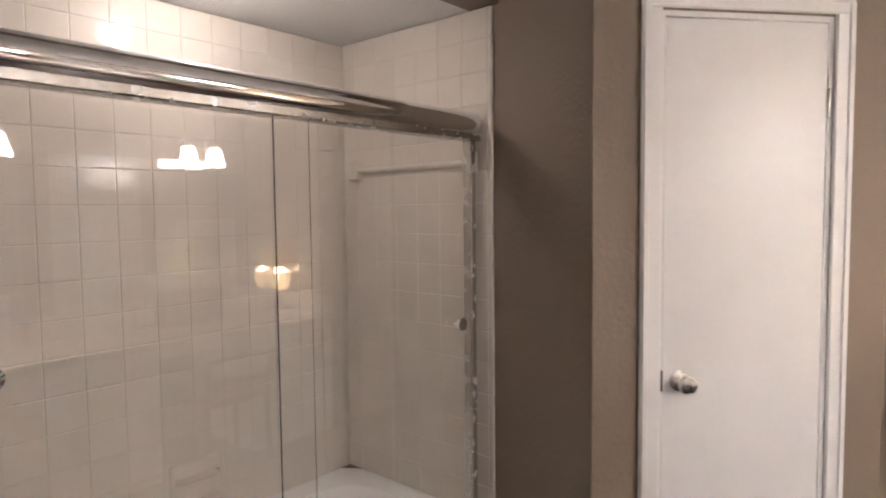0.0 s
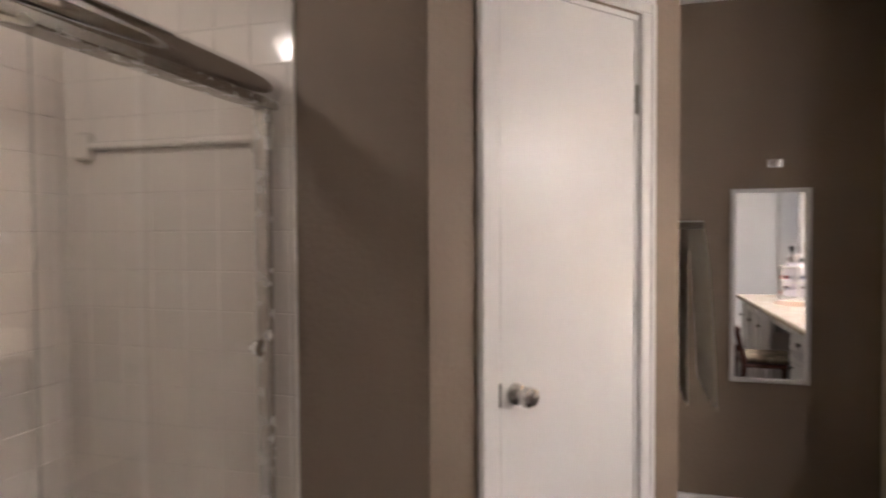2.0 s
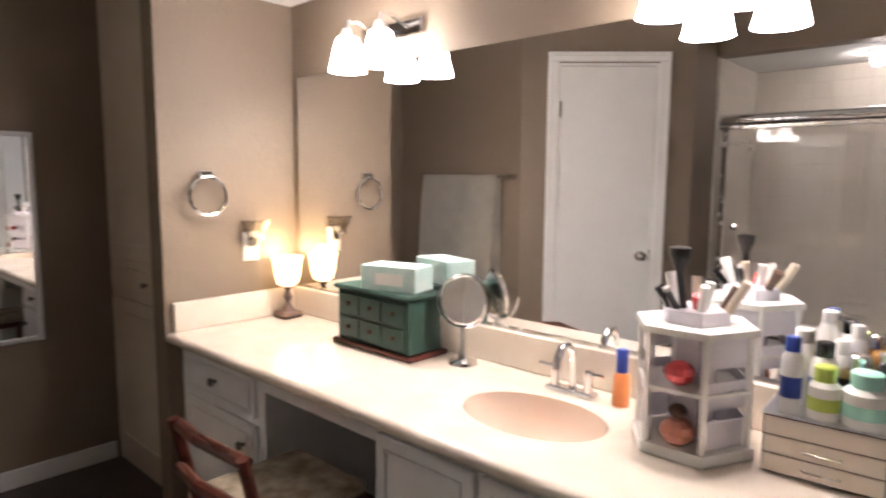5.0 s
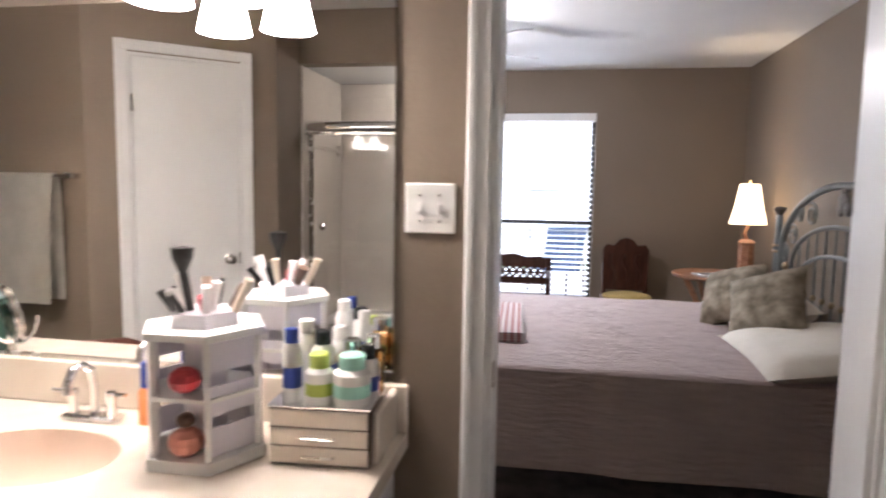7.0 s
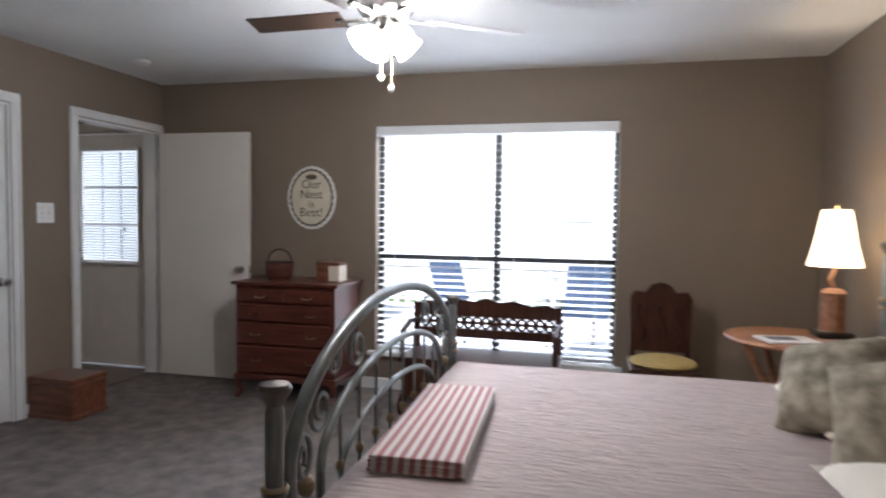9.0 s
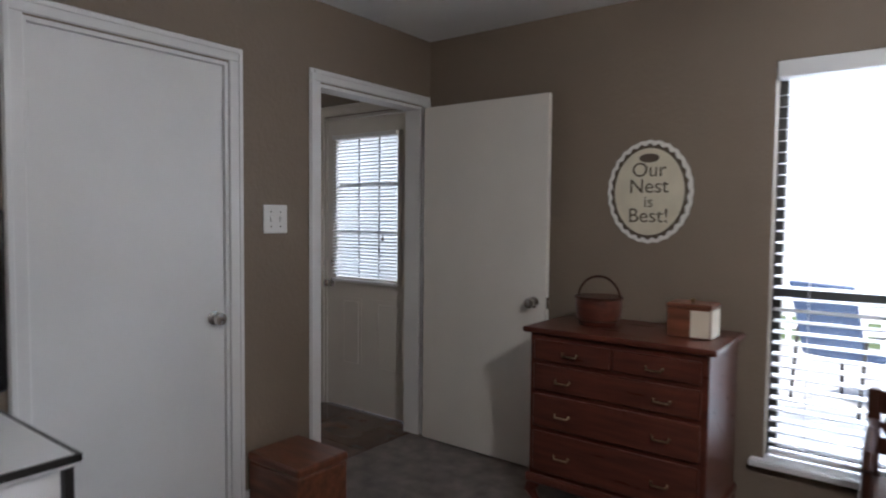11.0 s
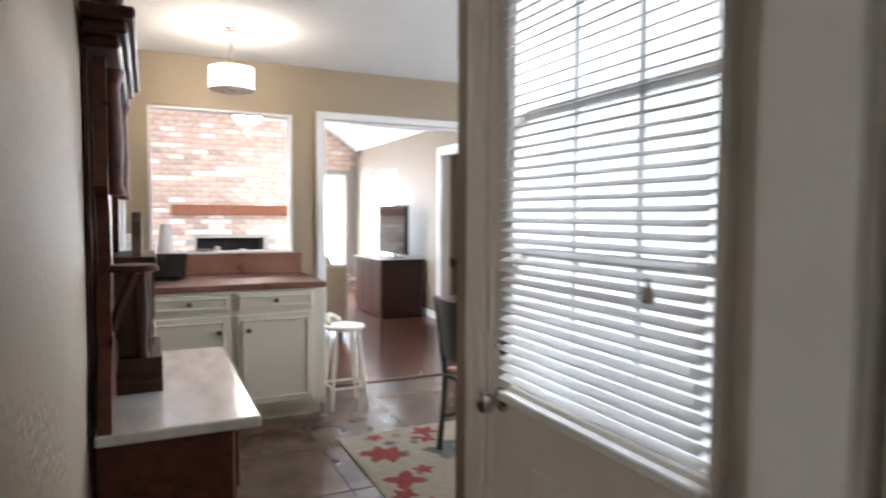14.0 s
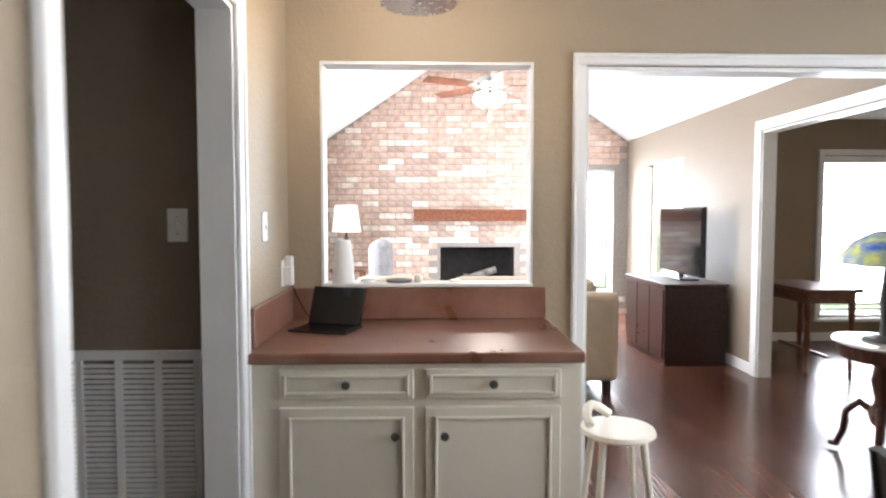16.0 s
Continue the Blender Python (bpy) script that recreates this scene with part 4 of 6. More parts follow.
# ---- bedroom: the bed ----
bed = thing("bed", T(0, 0, 0), "grey-green iron bed with arched scrollwork head and foot boards", "bed")
FX, HX = -0.81, 1.235


def iron_board(x, y0, y1, ztop, post_h, arch, nbar, low):
    cy, hw = (y0 + y1) / 2, (y1 - y0) / 2
    for y in (y0, y1):
        post = part("post", lathe([(0.028, 0), (0.026, post_h - 0.28), (0.034, post_h - 0.27), (0.022, post_h - 0.25), (0.024, post_h - 0.07), (0.018, post_h - 0.05)], 14, c=(x, y)), "bedmetal", bed, "", True)
        part("finial", lathe([(0.018, post_h - 0.055), (0.034, post_h - 0.03), (0.043, post_h - 0.012), (0.036, post_h), (0.0, post_h + 0.008)], 14, c=(x, y)), "pewter", post, "aged pewter cap", True)
        for z in (post_h - 0.30, post_h - 0.26):
            part("ring", lathe([(0.03, z - 0.008), (0.037, z), (0.03, z + 0.008)], 14, c=(x, y)), "brass", post, "", True)
    z0 = low
    part("outer_arch", tube(arc(cy, z0, hw - 0.07, ztop - z0, 0, 180, 30, x), 0.021, 10), "bedmetal", bed, "", True)
    part("middle_arch", tube(arc(cy, z0 - 0.05, hw - 0.26, (ztop - z0) * 0.62, 0, 180, 26, x), 0.014, 8), "bedmetal", bed, "", True)
    part("inner_arch", tube(arc(cy, z0 - 0.12, hw - 0.40, (ztop - z0) * 0.42, 0, 180, 22, x), 0.012, 8), "bedmetal", bed, "", True)
    part("lower_rail", tube([(x, y0, 0.36), (x, y1, 0.36)], 0.014, 8), "bedmetal", bed)
    for s_ in (-1, 1):
        part("arch_leg", tube([(x, cy + s_ * (hw - 0.07), 0.36), (x, cy + s_ * (hw - 0.07), z0)], 0.021, 8), "bedmetal", bed)
        part("arch_leg", tube([(x, cy + s_ * (hw - 0.26), 0.36), (x, cy + s_ * (hw - 0.26), z0 - 0.05)], 0.014, 8), "bedmetal", bed)
        part("scroll", tube([(x, cy + s_ * (hw - 0.15 + 0.055 * (1 - k / 30) * math.cos(k * 0.42)), z0 + 0.02 + 0.075 * (1 - k / 34) * math.sin(k * 0.42)) for k in range(26)], 0.008, 6), "bedmetal", bed)
        part("scroll", tube([(x, cy + s_ * (hw - 0.35 + 0.05 * (1 - k / 30) * math.cos(2 + k * 0.42)), z0 + (ztop - z0) * 0.62 + 0.05 * (1 - k / 34) * math.sin(2 + k * 0.42)) for k in range(26)], 0.007, 6), "bedmetal", bed)
        part("rosette", ball((x, cy + s_ * (hw - 0.17), z0 - 0.06), 0.03, sx=0.8), "brass", bed)
    for a in (28, 58, 122, 152):
        ca, sa_ = math.cos(radians(a)), math.sin(radians(a))
        py, pz = cy + (hw - 0.165) * ca, z0 - 0.025 + (ztop - z0) * 0.81 * sa_
        w_ = min(0.075, (ztop - z0) * 0.17)
        part("scroll", tube([(x, py + w_ * (1 - k / 34) * math.cos(0.4 * k + radians(a)), pz + w_ * (1 - k / 34) * math.sin(0.4 * k + radians(a))) for k in range(24)], 0.007, 6), "bedmetal", bed)
    for k in range(nbar):
        u = -1 + 2 * (k + 0.5) / nbar
        y = cy + u * (hw - 0.32)
        zt = z0 - 0.05 + (ztop - z0) * 0.62 * math.sqrt(max(0.02, 1 - (u * (hw - 0.32) / (hw - 0.26)) ** 2))
        sp = part("spindle", tube([(x, y, 0.36), (x, y, zt)], 0.006, 6), "bedmetal", bed)
        part("collar", ball((x, y, 0.55 + (ztop - 1.0) * 0.5), 0.016, sz=1.3, seg=8), "brass", sp)


iron_board(FX, 2.46, 4.36, 1.08, 0.945, 1, 8, 0.68)
iron_board(HX, 2.46, 4.345, 1.41, 1.27, 1, 10, 0.95)
b = bmesh.new()
for dy, dz, rr in ((0, 0.0, 0.05), (-0.045, -0.03, 0.035), (0.04, -0.035, 0.035), (0.02, 0.055, 0.03), (-0.02, 0.075, 0.022), (0.05, 0.02, 0.024)):
    ball((HX, 3.40 + dy, 1.315 + dz), rr, b, sx=0.5, sz=1.15, seg=10)
part("crest_ornament", b, "pewter", bed, "dark cast floral ornament", True)
for y in (2.46, 4.27):
    part("side_rail", box(FX, HX, y - 0.012, y + 0.012, 0.22, 0.33, 0.003), "bedmetal", bed)
part("mattress", box(-0.72, 1.20, 2.45, 4.27, 0.24, 0.585, 0.04, seg=3), "linen_white", bed)
b = bmesh.new()
nx, ny = 110, 300
grid = []
for i in range(nx + 1):
    x = -0.755 + (1.19 + 0.755) * i / nx
    col = []
    for j in range(ny + 1):
        u = j / ny
        L = 0.44 + 1.9 + 0.44
        d_ = u * L
        if d_ < 0.44:
            y, z = 2.39 - 0.02 * math.sin(x * 9) * (0.44 - d_), 0.60 - (0.44 - d_)
        elif d_ > 2.34:
            y, z = 4.31 + 0.02 * math.sin(x * 8) * (d_ - 2.34), 0.60 - (d_ - 2.34)
        else:
            y, z = 2.40 + (d_ - 0.44) / 1.9 * 1.9, 0.605
        wob = 0.0022 * math.sin(d_ * 205 + 1.6 * math.sin(x * 19 + 2 * math.sin(d_ * 7))) * (0.6 + 0.6 * noise.noise((x * 6, d_ * 9, 3))) + 0.006 * noise.noise((x * 3, y * 3, z * 3))
        if 0.44 <= d_ <= 2.34:
            z += wob
            z -= 0.03 * max(0, 1 - (d_ - 0.44) / 0.05) ** 2 + 0.03 * max(0, 1 - (2.34 - d_) / 0.05) ** 2
        else:
            y += wob * 1.6 * (-1 if d_ < 1 else 1)
        col.append(b.verts.new((x, y, z)))
    grid.append(col)
for p, q in zip(grid, grid[1:]):
    for j in range(ny):
        b.faces.new((p[j], q[j], q[j + 1], p[j + 1]))
tagged(obj("quilt", b, "quilt", True), "dusty rose stitched quilt hanging over the bed sides", "quilt")


def pillow(name, m, w, h, t, material, label, group="pillows"):
    b = bmesh.new()
    n = 14
    top, bot = [], []
    for i in range(n + 1):
        for j in range(n + 1):
            u, v_ = -1 + 2 * i / n, -1 + 2 * j / n
            e_ = max(0.0, (1 - u ** 4) * (1 - v_ ** 4)) ** 0.5
            pin = 1 - 0.07 * (1 - (abs(u) * abs(v_)) ** 1.5)
            wr = 1 + 0.10 * noise.noise((u * 2.2, v_ * 2.2, w * 7))
            top.append(b.verts.new((u * w / 2 * pin, v_ * h / 2 * pin, t / 2 * e_ * wr)))
            bot.append(b.verts.new((u * w / 2 * pin, v_ * h / 2 * pin, -t / 2 * e_)))
    for i in range(n):
        for j in range(n):
            k = i * (n + 1) + j
            b.faces.new((top[k], top[k + n + 1], top[k + n + 2], top[k + 1]))
            b.faces.new((bot[k], bot[k + 1], bot[k + n + 2], bot[k + n + 1]))
    bmesh.ops.remove_doubles(b, verts=b.verts, dist=1e-4)
    ob = obj(name, b, material, True)
    ob.matrix_basis = m
    return tagged(ob, label, "pillow", group)


pillow("bed_pillow", pose(0.91, 2.78, 0.66, 0, -7, 0), 0.66, 0.80, 0.15, "linen_white", "ivory cotton bed pillow lying flat on the quilt")
pillow("bed_pillow", pose(0.96, 3.80, 0.67, 0, -10, 0), 0.50, 0.72, 0.20, "linen_white", "ivory cotton bed pillow under the cushions")
pillow("throw_pillow", pose(0.80, 3.13, 0.79, 0, -54, 38) @ pose(0, 0, 0, 0, 0, 24), 0.42, 0.40, 0.15, "pillow", "sage floral cushion leaning on the bed pillow")
pillow("throw_pillow", pose(0.76, 3.58, 0.77, 0, -54, 34) @ pose(0, 0, 0, 0, 0, 22), 0.38, 0.38, 0.16, "pillow", "sage floral cushion tilted against its neighbour")
bl = thing("folded_blanket", pose(-0.575, 3.21, 0.612, 0, 0, 3), "folded red and white striped blanket on the quilt", "blanket")
for k in range(4):
    part("fold", box(-0.145 + 0.003 * (k % 2), 0.145 - 0.004 * (k % 3), -0.42 + 0.005 * k, 0.42 - 0.003 * (k % 2), 0.0115 * k, 0.0115 * k + 0.0105, 0.005, seg=2), "stripe", bl)

# dresser
dr = thing("dresser", T(-2.26, 5.43), "red mahogany chest of drawers on cabriole feet", "dresser")
part("case", box(-0.395, 0.395, -0.235, 0.245, 0.16, 0.845, 0.006), "mahogany", dr)
part("top", box(-0.425, 0.425, -0.262, 0.25, 0.846, 0.872, 0.008, seg=2), "mahogany", dr)
part("base_moulding", box(-0.41, 0.41, -0.25, 0.25, 0.14, 0.185, 0.008), "mahogany", dr)
zz = 0.20
for hgt, cols in ((0.20, 1), (0.165, 1), (0.13, 1), (0.105, 2)):
    for c in range(cols):
        xa = -0.375 + 0.75 * c / cols
        xb = xa + 0.75 / cols
        dw = part("drawer", box(xa + 0.006, xb - 0.006, -0.252, -0.236, zz + 0.006, zz + hgt - 0.006, 0.005), "mahogany", dr)
        for px in ((xa + xb) / 2,) if cols > 1 else (-0.22, 0.22):
            part("pull", tube([(px - 0.035, -0.252, zz + hgt / 2), (px - 0.03, -0.268, zz + hgt / 2 - 0.012), (px + 0.03, -0.268, zz + hgt / 2 - 0.012), (px + 0.035, -0.252, zz + hgt / 2)], 0.004, 6), "brass", dw)
    zz += hgt + 0.008
for x in (-0.37, 0.37):
    for y in (-0.21, 0.21):
        part("foot", tube([(x, y, 0.15), (x * 1.05, y * 1.08, 0.10), (x * 0.99, y, 0.05), (x * 1.06, y * 1.1, 0.0)], 0.034, 8, taper=0.6), "mahogany", dr)
bk = thing("lidded_basket", T(-2.43, 5.44, 0.872), "red-brown wooden basket with a hoop handle", "basket")
part("bowl", lathe([(0.085, 0), (0.105, 0.05), (0.11, 0.10), (0.105, 0.13), (0.0, 0.135)], 22), "mahogany", bk, "", True)
for z in (0.02, 0.075, 0.125):
    part("band", lathe([(0.094 + z * 0.13, z), (0.099 + z * 0.13, z + 0.006), (0.094 + z * 0.13, z + 0.012)], 22), "walnut", bk)
part("handle", tube([(0.105 * math.cos(radians(a)), 0, 0.12 + 0.11 * math.sin(radians(a))) for a in range(0, 181, 12)], 0.006, 6), "walnut", bk)
tx = thing("keepsake_box", T(-2.0, 5.44, 0.872), "small wooden keepsake box with a pale end", "box")
part("body", box(-0.09, 0.09, -0.07, 0.07, 0, 0.125, 0.004), "cedar", tx)
part("end_panel", box(0.0905, 0.095, -0.066, 0.066, 0.004, 0.121), "linen", tx)
part("front_panel", box(0.01, 0.088, -0.0745, -0.0705, 0.006, 0.119), "linen", tx)
part("lid", box(-0.094, 0.096, -0.075, 0.074, 0.1255, 0.145, 0.005), "cedar", tx)
part("knob", lathe([(0.006, 0.145), (0.012, 0.158), (0.0, 0.166)], 12), "brass", tx)
tr = thing("cedar_trunk", T(-3.508, 4.535) @ Matrix.Diagonal((0.87, 0.97, 1, 1)), "small red cedar trunk against the wall", "trunk")
part("body", box(-0.205, 0.20, -0.15, 0.15, 0.0, 0.225, 0.006), "cedar", tr)
part("lid", box(-0.21, 0.205, -0.155, 0.155, 0.228, 0.27, 0.008), "cedar", tr)
part("base_moulding", box(-0.21, 0.208, -0.157, 0.157, 0.0, 0.03, 0.004), "cedar", tr)

# oval sign
sg = thing("oval_sign", T(-2.305, 5.739, 1.508), "oval cream wall sign with a scalloped white rim", "sign")
def oval(rx, rz, y0, y1, n=48, wav=0.0):
    return plate([(rx * math.cos(2 * math.pi * k / n) * (1 + wav * math.cos(k * math.pi)), rz * math.sin(2 * math.pi * k / n) * (1 + wav * math.cos(k * math.pi))) for k in range(n)], y0, y1)
part("board", oval(0.21, 0.253, -0.012, -0.001, 56, 0.012), "signbead", sg)
part("rim_line", oval(0.19, 0.232, -0.0145, -0.0125, 56, 0.03), "signink", sg)
part("field", oval(0.172, 0.214, -0.017, -0.0148), "sign", sg)
part("crest", oval(0.05, 0.022, -0.002, 0.0), "signink", sg).location = (0, -0.0172, 0.165)
for txt, z, size in (("Our", 0.075, 0.10), ("Nest", -0.005, 0.10), ("is", -0.075, 0.08), ("Best!", -0.15, 0.10)):
    cu = bpy.data.curves.new("lettering", "FONT")
    cu.body, cu.size, cu.align_x, cu.extrude = txt, size, "CENTER", 0.0008
    cu.materials.append(M["signink"])
    ob = new("lettering", cu)
    ob.parent = sg
    ob.matrix_basis = T(0, -0.0185, z) @ pose(0, 0, 0, 90)

switch_plate(T(-3.70, 4.552, 1.355) @ R90 @ Matrix.Scale(1.18, 4), "white double light switch beside the bedroom doorway")
switch_plate(T(-0.56, 1.19, 1.316), "white double light switch beside the bathroom doorway")
sm = tagged(obj("smoke_detector", lathe([(0.055, H - 0.001), (0.055, H - 0.02), (0.035, H - 0.034), (0, H - 0.035)], 20, c=(-3.27, 4.98)), "whiteplastic", True), "round white smoke detector on the ceiling", "smoke detector")


def ceiling_fan(m, blade_mats, drop, label, turn=0.0):
    """Origin at the motor's middle."""
    e = thing("ceiling_fan", m, label, "ceiling fan")
    part("canopy", lathe([(0.065, drop), (0.06, drop - 0.03), (0.03, drop - 0.05), (0, drop - 0.05)], 20), "nickel", e, "", True)
    part("downrod", lathe([(0.012, 0.05), (0.012, drop - 0.04)], 10), "nickel", e)
    part("motor", lathe([(0.03, 0.075), (0.10, 0.06), (0.125, 0.03), (0.125, 0.0), (0.10, -0.03), (0.06, -0.04), (0.05, -0.07), (0.07, -0.08), (0.065, -0.10), (0.0, -0.105)], 28), "nickel", e, "brushed nickel motor housing", True)
    for k in range(5):
        a = pose(0, 0, 0, 0, 0, turn + 72 * k)
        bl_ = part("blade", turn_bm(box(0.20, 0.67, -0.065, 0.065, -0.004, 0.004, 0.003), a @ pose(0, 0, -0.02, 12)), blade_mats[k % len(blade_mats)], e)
        part("blade_iron", turn_bm(box(0.09, 0.24, -0.018, 0.018, -0.012, -0.005, 0.002), a @ T(0, 0, -0.022)), "nickel", bl_)
    for k in range(4):
        a = pose(0, 0, 0, 0, 0, 45 + 90 * k)
        part("glass_shade", turn_bm(lathe([(0.02, 0), (0.035, 0.015), (0.055, 0.06), (0.068, 0.10), (0.062, 0.10), (0.0, 0.03)], 18), a @ T(0.05, 0, -0.09) @ pose(0, 0, 0, 0, 130, 0)), "fanglass", e, "glowing frosted tulip shade", True)
    for dx, z in ((0.03, -0.33), (-0.02, -0.28)):
        ch = part("pull_chain", tube([(dx, 0, -0.10), (dx, 0, z)], 0.0018, 5), "brass", e)
        part("pull_ball", ball((dx, 0, z - 0.01), 0.013, sz=1.4, seg=10), "whiteplastic", ch)
    return e


# light on the blades is put into colour: two lit white, three dark
ceiling_fan(T(-1.0, 3.78, 2.27), ("white", "fanblade_unlit", "fanblade_unlit", "fanblade_unlit", "white"), 0.189, "nickel ceiling fan with lit frosted shades", 35)
bulb("fan_bulb", (-1.0, 3.78, 2.03), 32, 0.08, (1.0, 0.93, 0.84))
ceiling_fan(T(-11.0, 6.05, 2.62), ("cedar",), 1.17, "living room fan with cherry blades and lit glass", 8)
bulb("living_fan_bulb", (-11.0, 6.05, 2.38), 22, 0.08, (1.0, 0.93, 0.84))

# ---- kitchen end ----
kc = thing("base_cabinet", T(-7.36, 5.45) @ R90, "cream painted base cabinet with two drawers and two doors", "cabinet")
part("body", box(-0.625, 0.565, 0.0, 0.69, 0.10, 0.87), "cream", kc)
part("toe_kick", box(-0.56, 0.56, 0.08, 0.66, 0.0, 0.10), "cream", kc)
for xa, xb, kx in ((-0.51, -0.035, -0.07 - 0.03), (0.005, 0.49, 0.075)):
    panel_door(kc, "drawer", xa, xb, 0.745, 0.85, 0.0, "cream", ((xa + xb) / 2, 0.80))
    panel_door(kc, "door", xa, xb, 0.13, 0.715, 0.0, "cream", (kx, 0.615))
kt = thing("counter_top", T(-7.7, 5.45), "rust-coloured slate laminate counter with a tall backsplash", "countertop")
part("slab", box(-0.37, 0.37, -0.628, 0.575, 0.872, 0.912, 0.008, seg=2), "laminate", kt)
part("backsplash", box(-0.37, -0.345, -0.628, 0.57, 0.913, 1.06, 0.004), "laminate", kt)
part("side_splash", box(-0.344, 0.30, -0.628, -0.605, 0.913, 1.06, 0.004), "laminate", kt)
tb_ = thing("tablet", T(-7.86, 5.06, 0.913) @ pose(0, 0, 0, 0, 0, 72), "black tablet leaning in its keyboard stand on the counter", "tablet")
part("screen", turn_bm(box(-0.125, 0.125, -0.006, 0.006, 0, 0.17, 0.004), pose(0, 0.0, 0.008, -22)), "screen", tb_)
part("keyboard", box(-0.13, 0.13, -0.17, 0.01, 0.0, 0.008, 0.003), "blackplastic", tb_)
bt = tagged(obj("white_vase", lathe([(0.055, 1.0795), (0.05, 1.12), (0.04, 1.24), (0.034, 1.28), (0.0, 1.282)], 20, c=(-8.10, 5.07)), "paper", True), "tall tapered white vase on the pass-through ledge", "vase")
for y, r, hgt, m_ in ((5.18, 0.035, 0.02, "paper"), (5.33, 0.06, 0.015, "grey"), (5.42, 0.02, 0.035, "cream"), (5.60, 0.03, 0.012, "paper")):
    tagged(obj("ledge_trinket", lathe([(r, 1.0795), (r, 1.0795 + hgt * 0.7), (r * 0.6, 1.0795 + hgt), (0, 1.0795 + hgt)], 12, c=(-8.13, y)), m_, True), "small trinket lying on the white pass-through ledge", "trinket")
switch_plate(T(-7.64, 4.82, 1.35) @ R180, "white single light switch on the kitchen wall", 1)
switch_plate(T(-5.975, 4.82, 1.345) @ R180, "white double light switch beside the hall tree")
switch_plate(T(-7.349, 4.60, 1.36) @ R90, "white single switch in the corridor", 1)
ol = thing("outlet", T(-7.95, 4.82, 1.14) @ R180, "white wall outlet with two chargers plugged in", "outlet")
part("cover_plate", box(-0.037, 0.037, -0.007, 0, -0.06, 0.06, 0.003), "whiteplastic", ol)
part("charger", box(-0.03, 0.01, -0.05, -0.0075, -0.055, 0.03, 0.006), "whiteplastic", ol)
part("charger", box(-0.005, 0.03, -0.045, -0.0075, 0.0, 0.075, 0.006), "whiteplastic", ol)
part("cord", tube([(0.0, -0.04, -0.05), (0.03, -0.06, -0.12), (0.05, -0.10, -0.20), (0.02, -0.16, -0.222)], 0.003, 6), "blackplastic", ol)
gr = thing("return_air_grille", T(-7.349, 4.32, 0.47), "white louvred return-air grille on the corridor wall", "vent")
part("frame", box(0, 0.012, -0.36, 0.36, 0.42, 0.455, 0.003), "white", gr)
part("frame", box(0, 0.012, -0.36, 0.36, -0.44, -0.405, 0.003), "white", gr)
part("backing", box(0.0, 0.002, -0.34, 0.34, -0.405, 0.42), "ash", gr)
for k in range(6):
    y = -0.34 + 0.68 * k / 5
    part("divider", box(0.002, 0.013, y - 0.012, y + 0.012, -0.405, 0.42), "white", gr)
b0 = None
for k in range(44):
    if b0 is None:
        b0 = part("slat", turn_bm(box(-0.008, 0.008, -0.34, 0.34, -0.001, 0.001), pose(0, 0, 0, 0, 40, 0)), "white", gr)
        q = b0
    else:
        q = new("slat", b0.data)
        q.parent = gr
    q.location = (0.007, 0, -0.395 + k * 0.0185)
pd = thing("pendant_light", T(-7.28, 5.435, 2.17) @ Matrix.Diagonal((0.88, 0.88, 0.72, 1)), "lit linen drum pendant with nickel bands", "ceiling light")
part("canopy", lathe([(0.06, 0.416), (0.055, 0.39), (0.01, 0.38), (0.01, 0.09)], 20), "nickel", pd, "", True)
part("shade", lathe([(0.145, -0.095), (0.145, 0.095), (0.14, 0.095), (0.14, -0.095)], 36), "drum", pd, "glowing linen drum shade", True)
part("diffuser", lathe([(0.138, -0.088), (0.0, -0.090)], 30), "drum", pd)
for z in (-0.095, 0.02, 0.09):
    part("band", lathe([(0.146, z - 0.005), (0.148, z), (0.146, z + 0.005)], 36), "nickel", pd)
part("finial", ball((0, 0, -0.10), 0.012), "nickel", pd)
bulb("pendant_bulb", (-7.28, 5.435, 2.33), 11, 0.04)
st = thing("bar_stool", T(-7.52, 6.20), "cream painted wooden stool with a low curved back", "stool")
part("seat", lathe([(0.0, 0.545), (0.13, 0.548), (0.145, 0.56), (0.14, 0.575), (0.0, 0.572)], 28), "cream", st, "", True)
part("backrest", tube([(0.115 * math.cos(radians(a)), 0.115 * math.sin(radians(a)), 0.59 + 0.05 * math.sin(radians((a - 180) * 1.8))) for a in range(180, 281, 10)], 0.018, 8), "cream", st)
for sx, sy in ((1, 1), (1, -1), (-1, 1), (-1, -1)):
    part("leg", tube([(sx * 0.075, sy * 0.075, 0.55), (sx * 0.125, sy * 0.125, 0.0)], 0.015, 8, taper=0.8), "cream", st)
for sx, sy, ex, ey in ((1, 1, 1, -1), (1, -1, -1, -1), (-1, -1, -1, 1), (-1, 1, 1, 1)):
    part("rung", tube([(sx * 0.112, sy * 0.112, 0.15), (ex * 0.112, ey * 0.112, 0.15)], 0.009, 6), "cream", st)


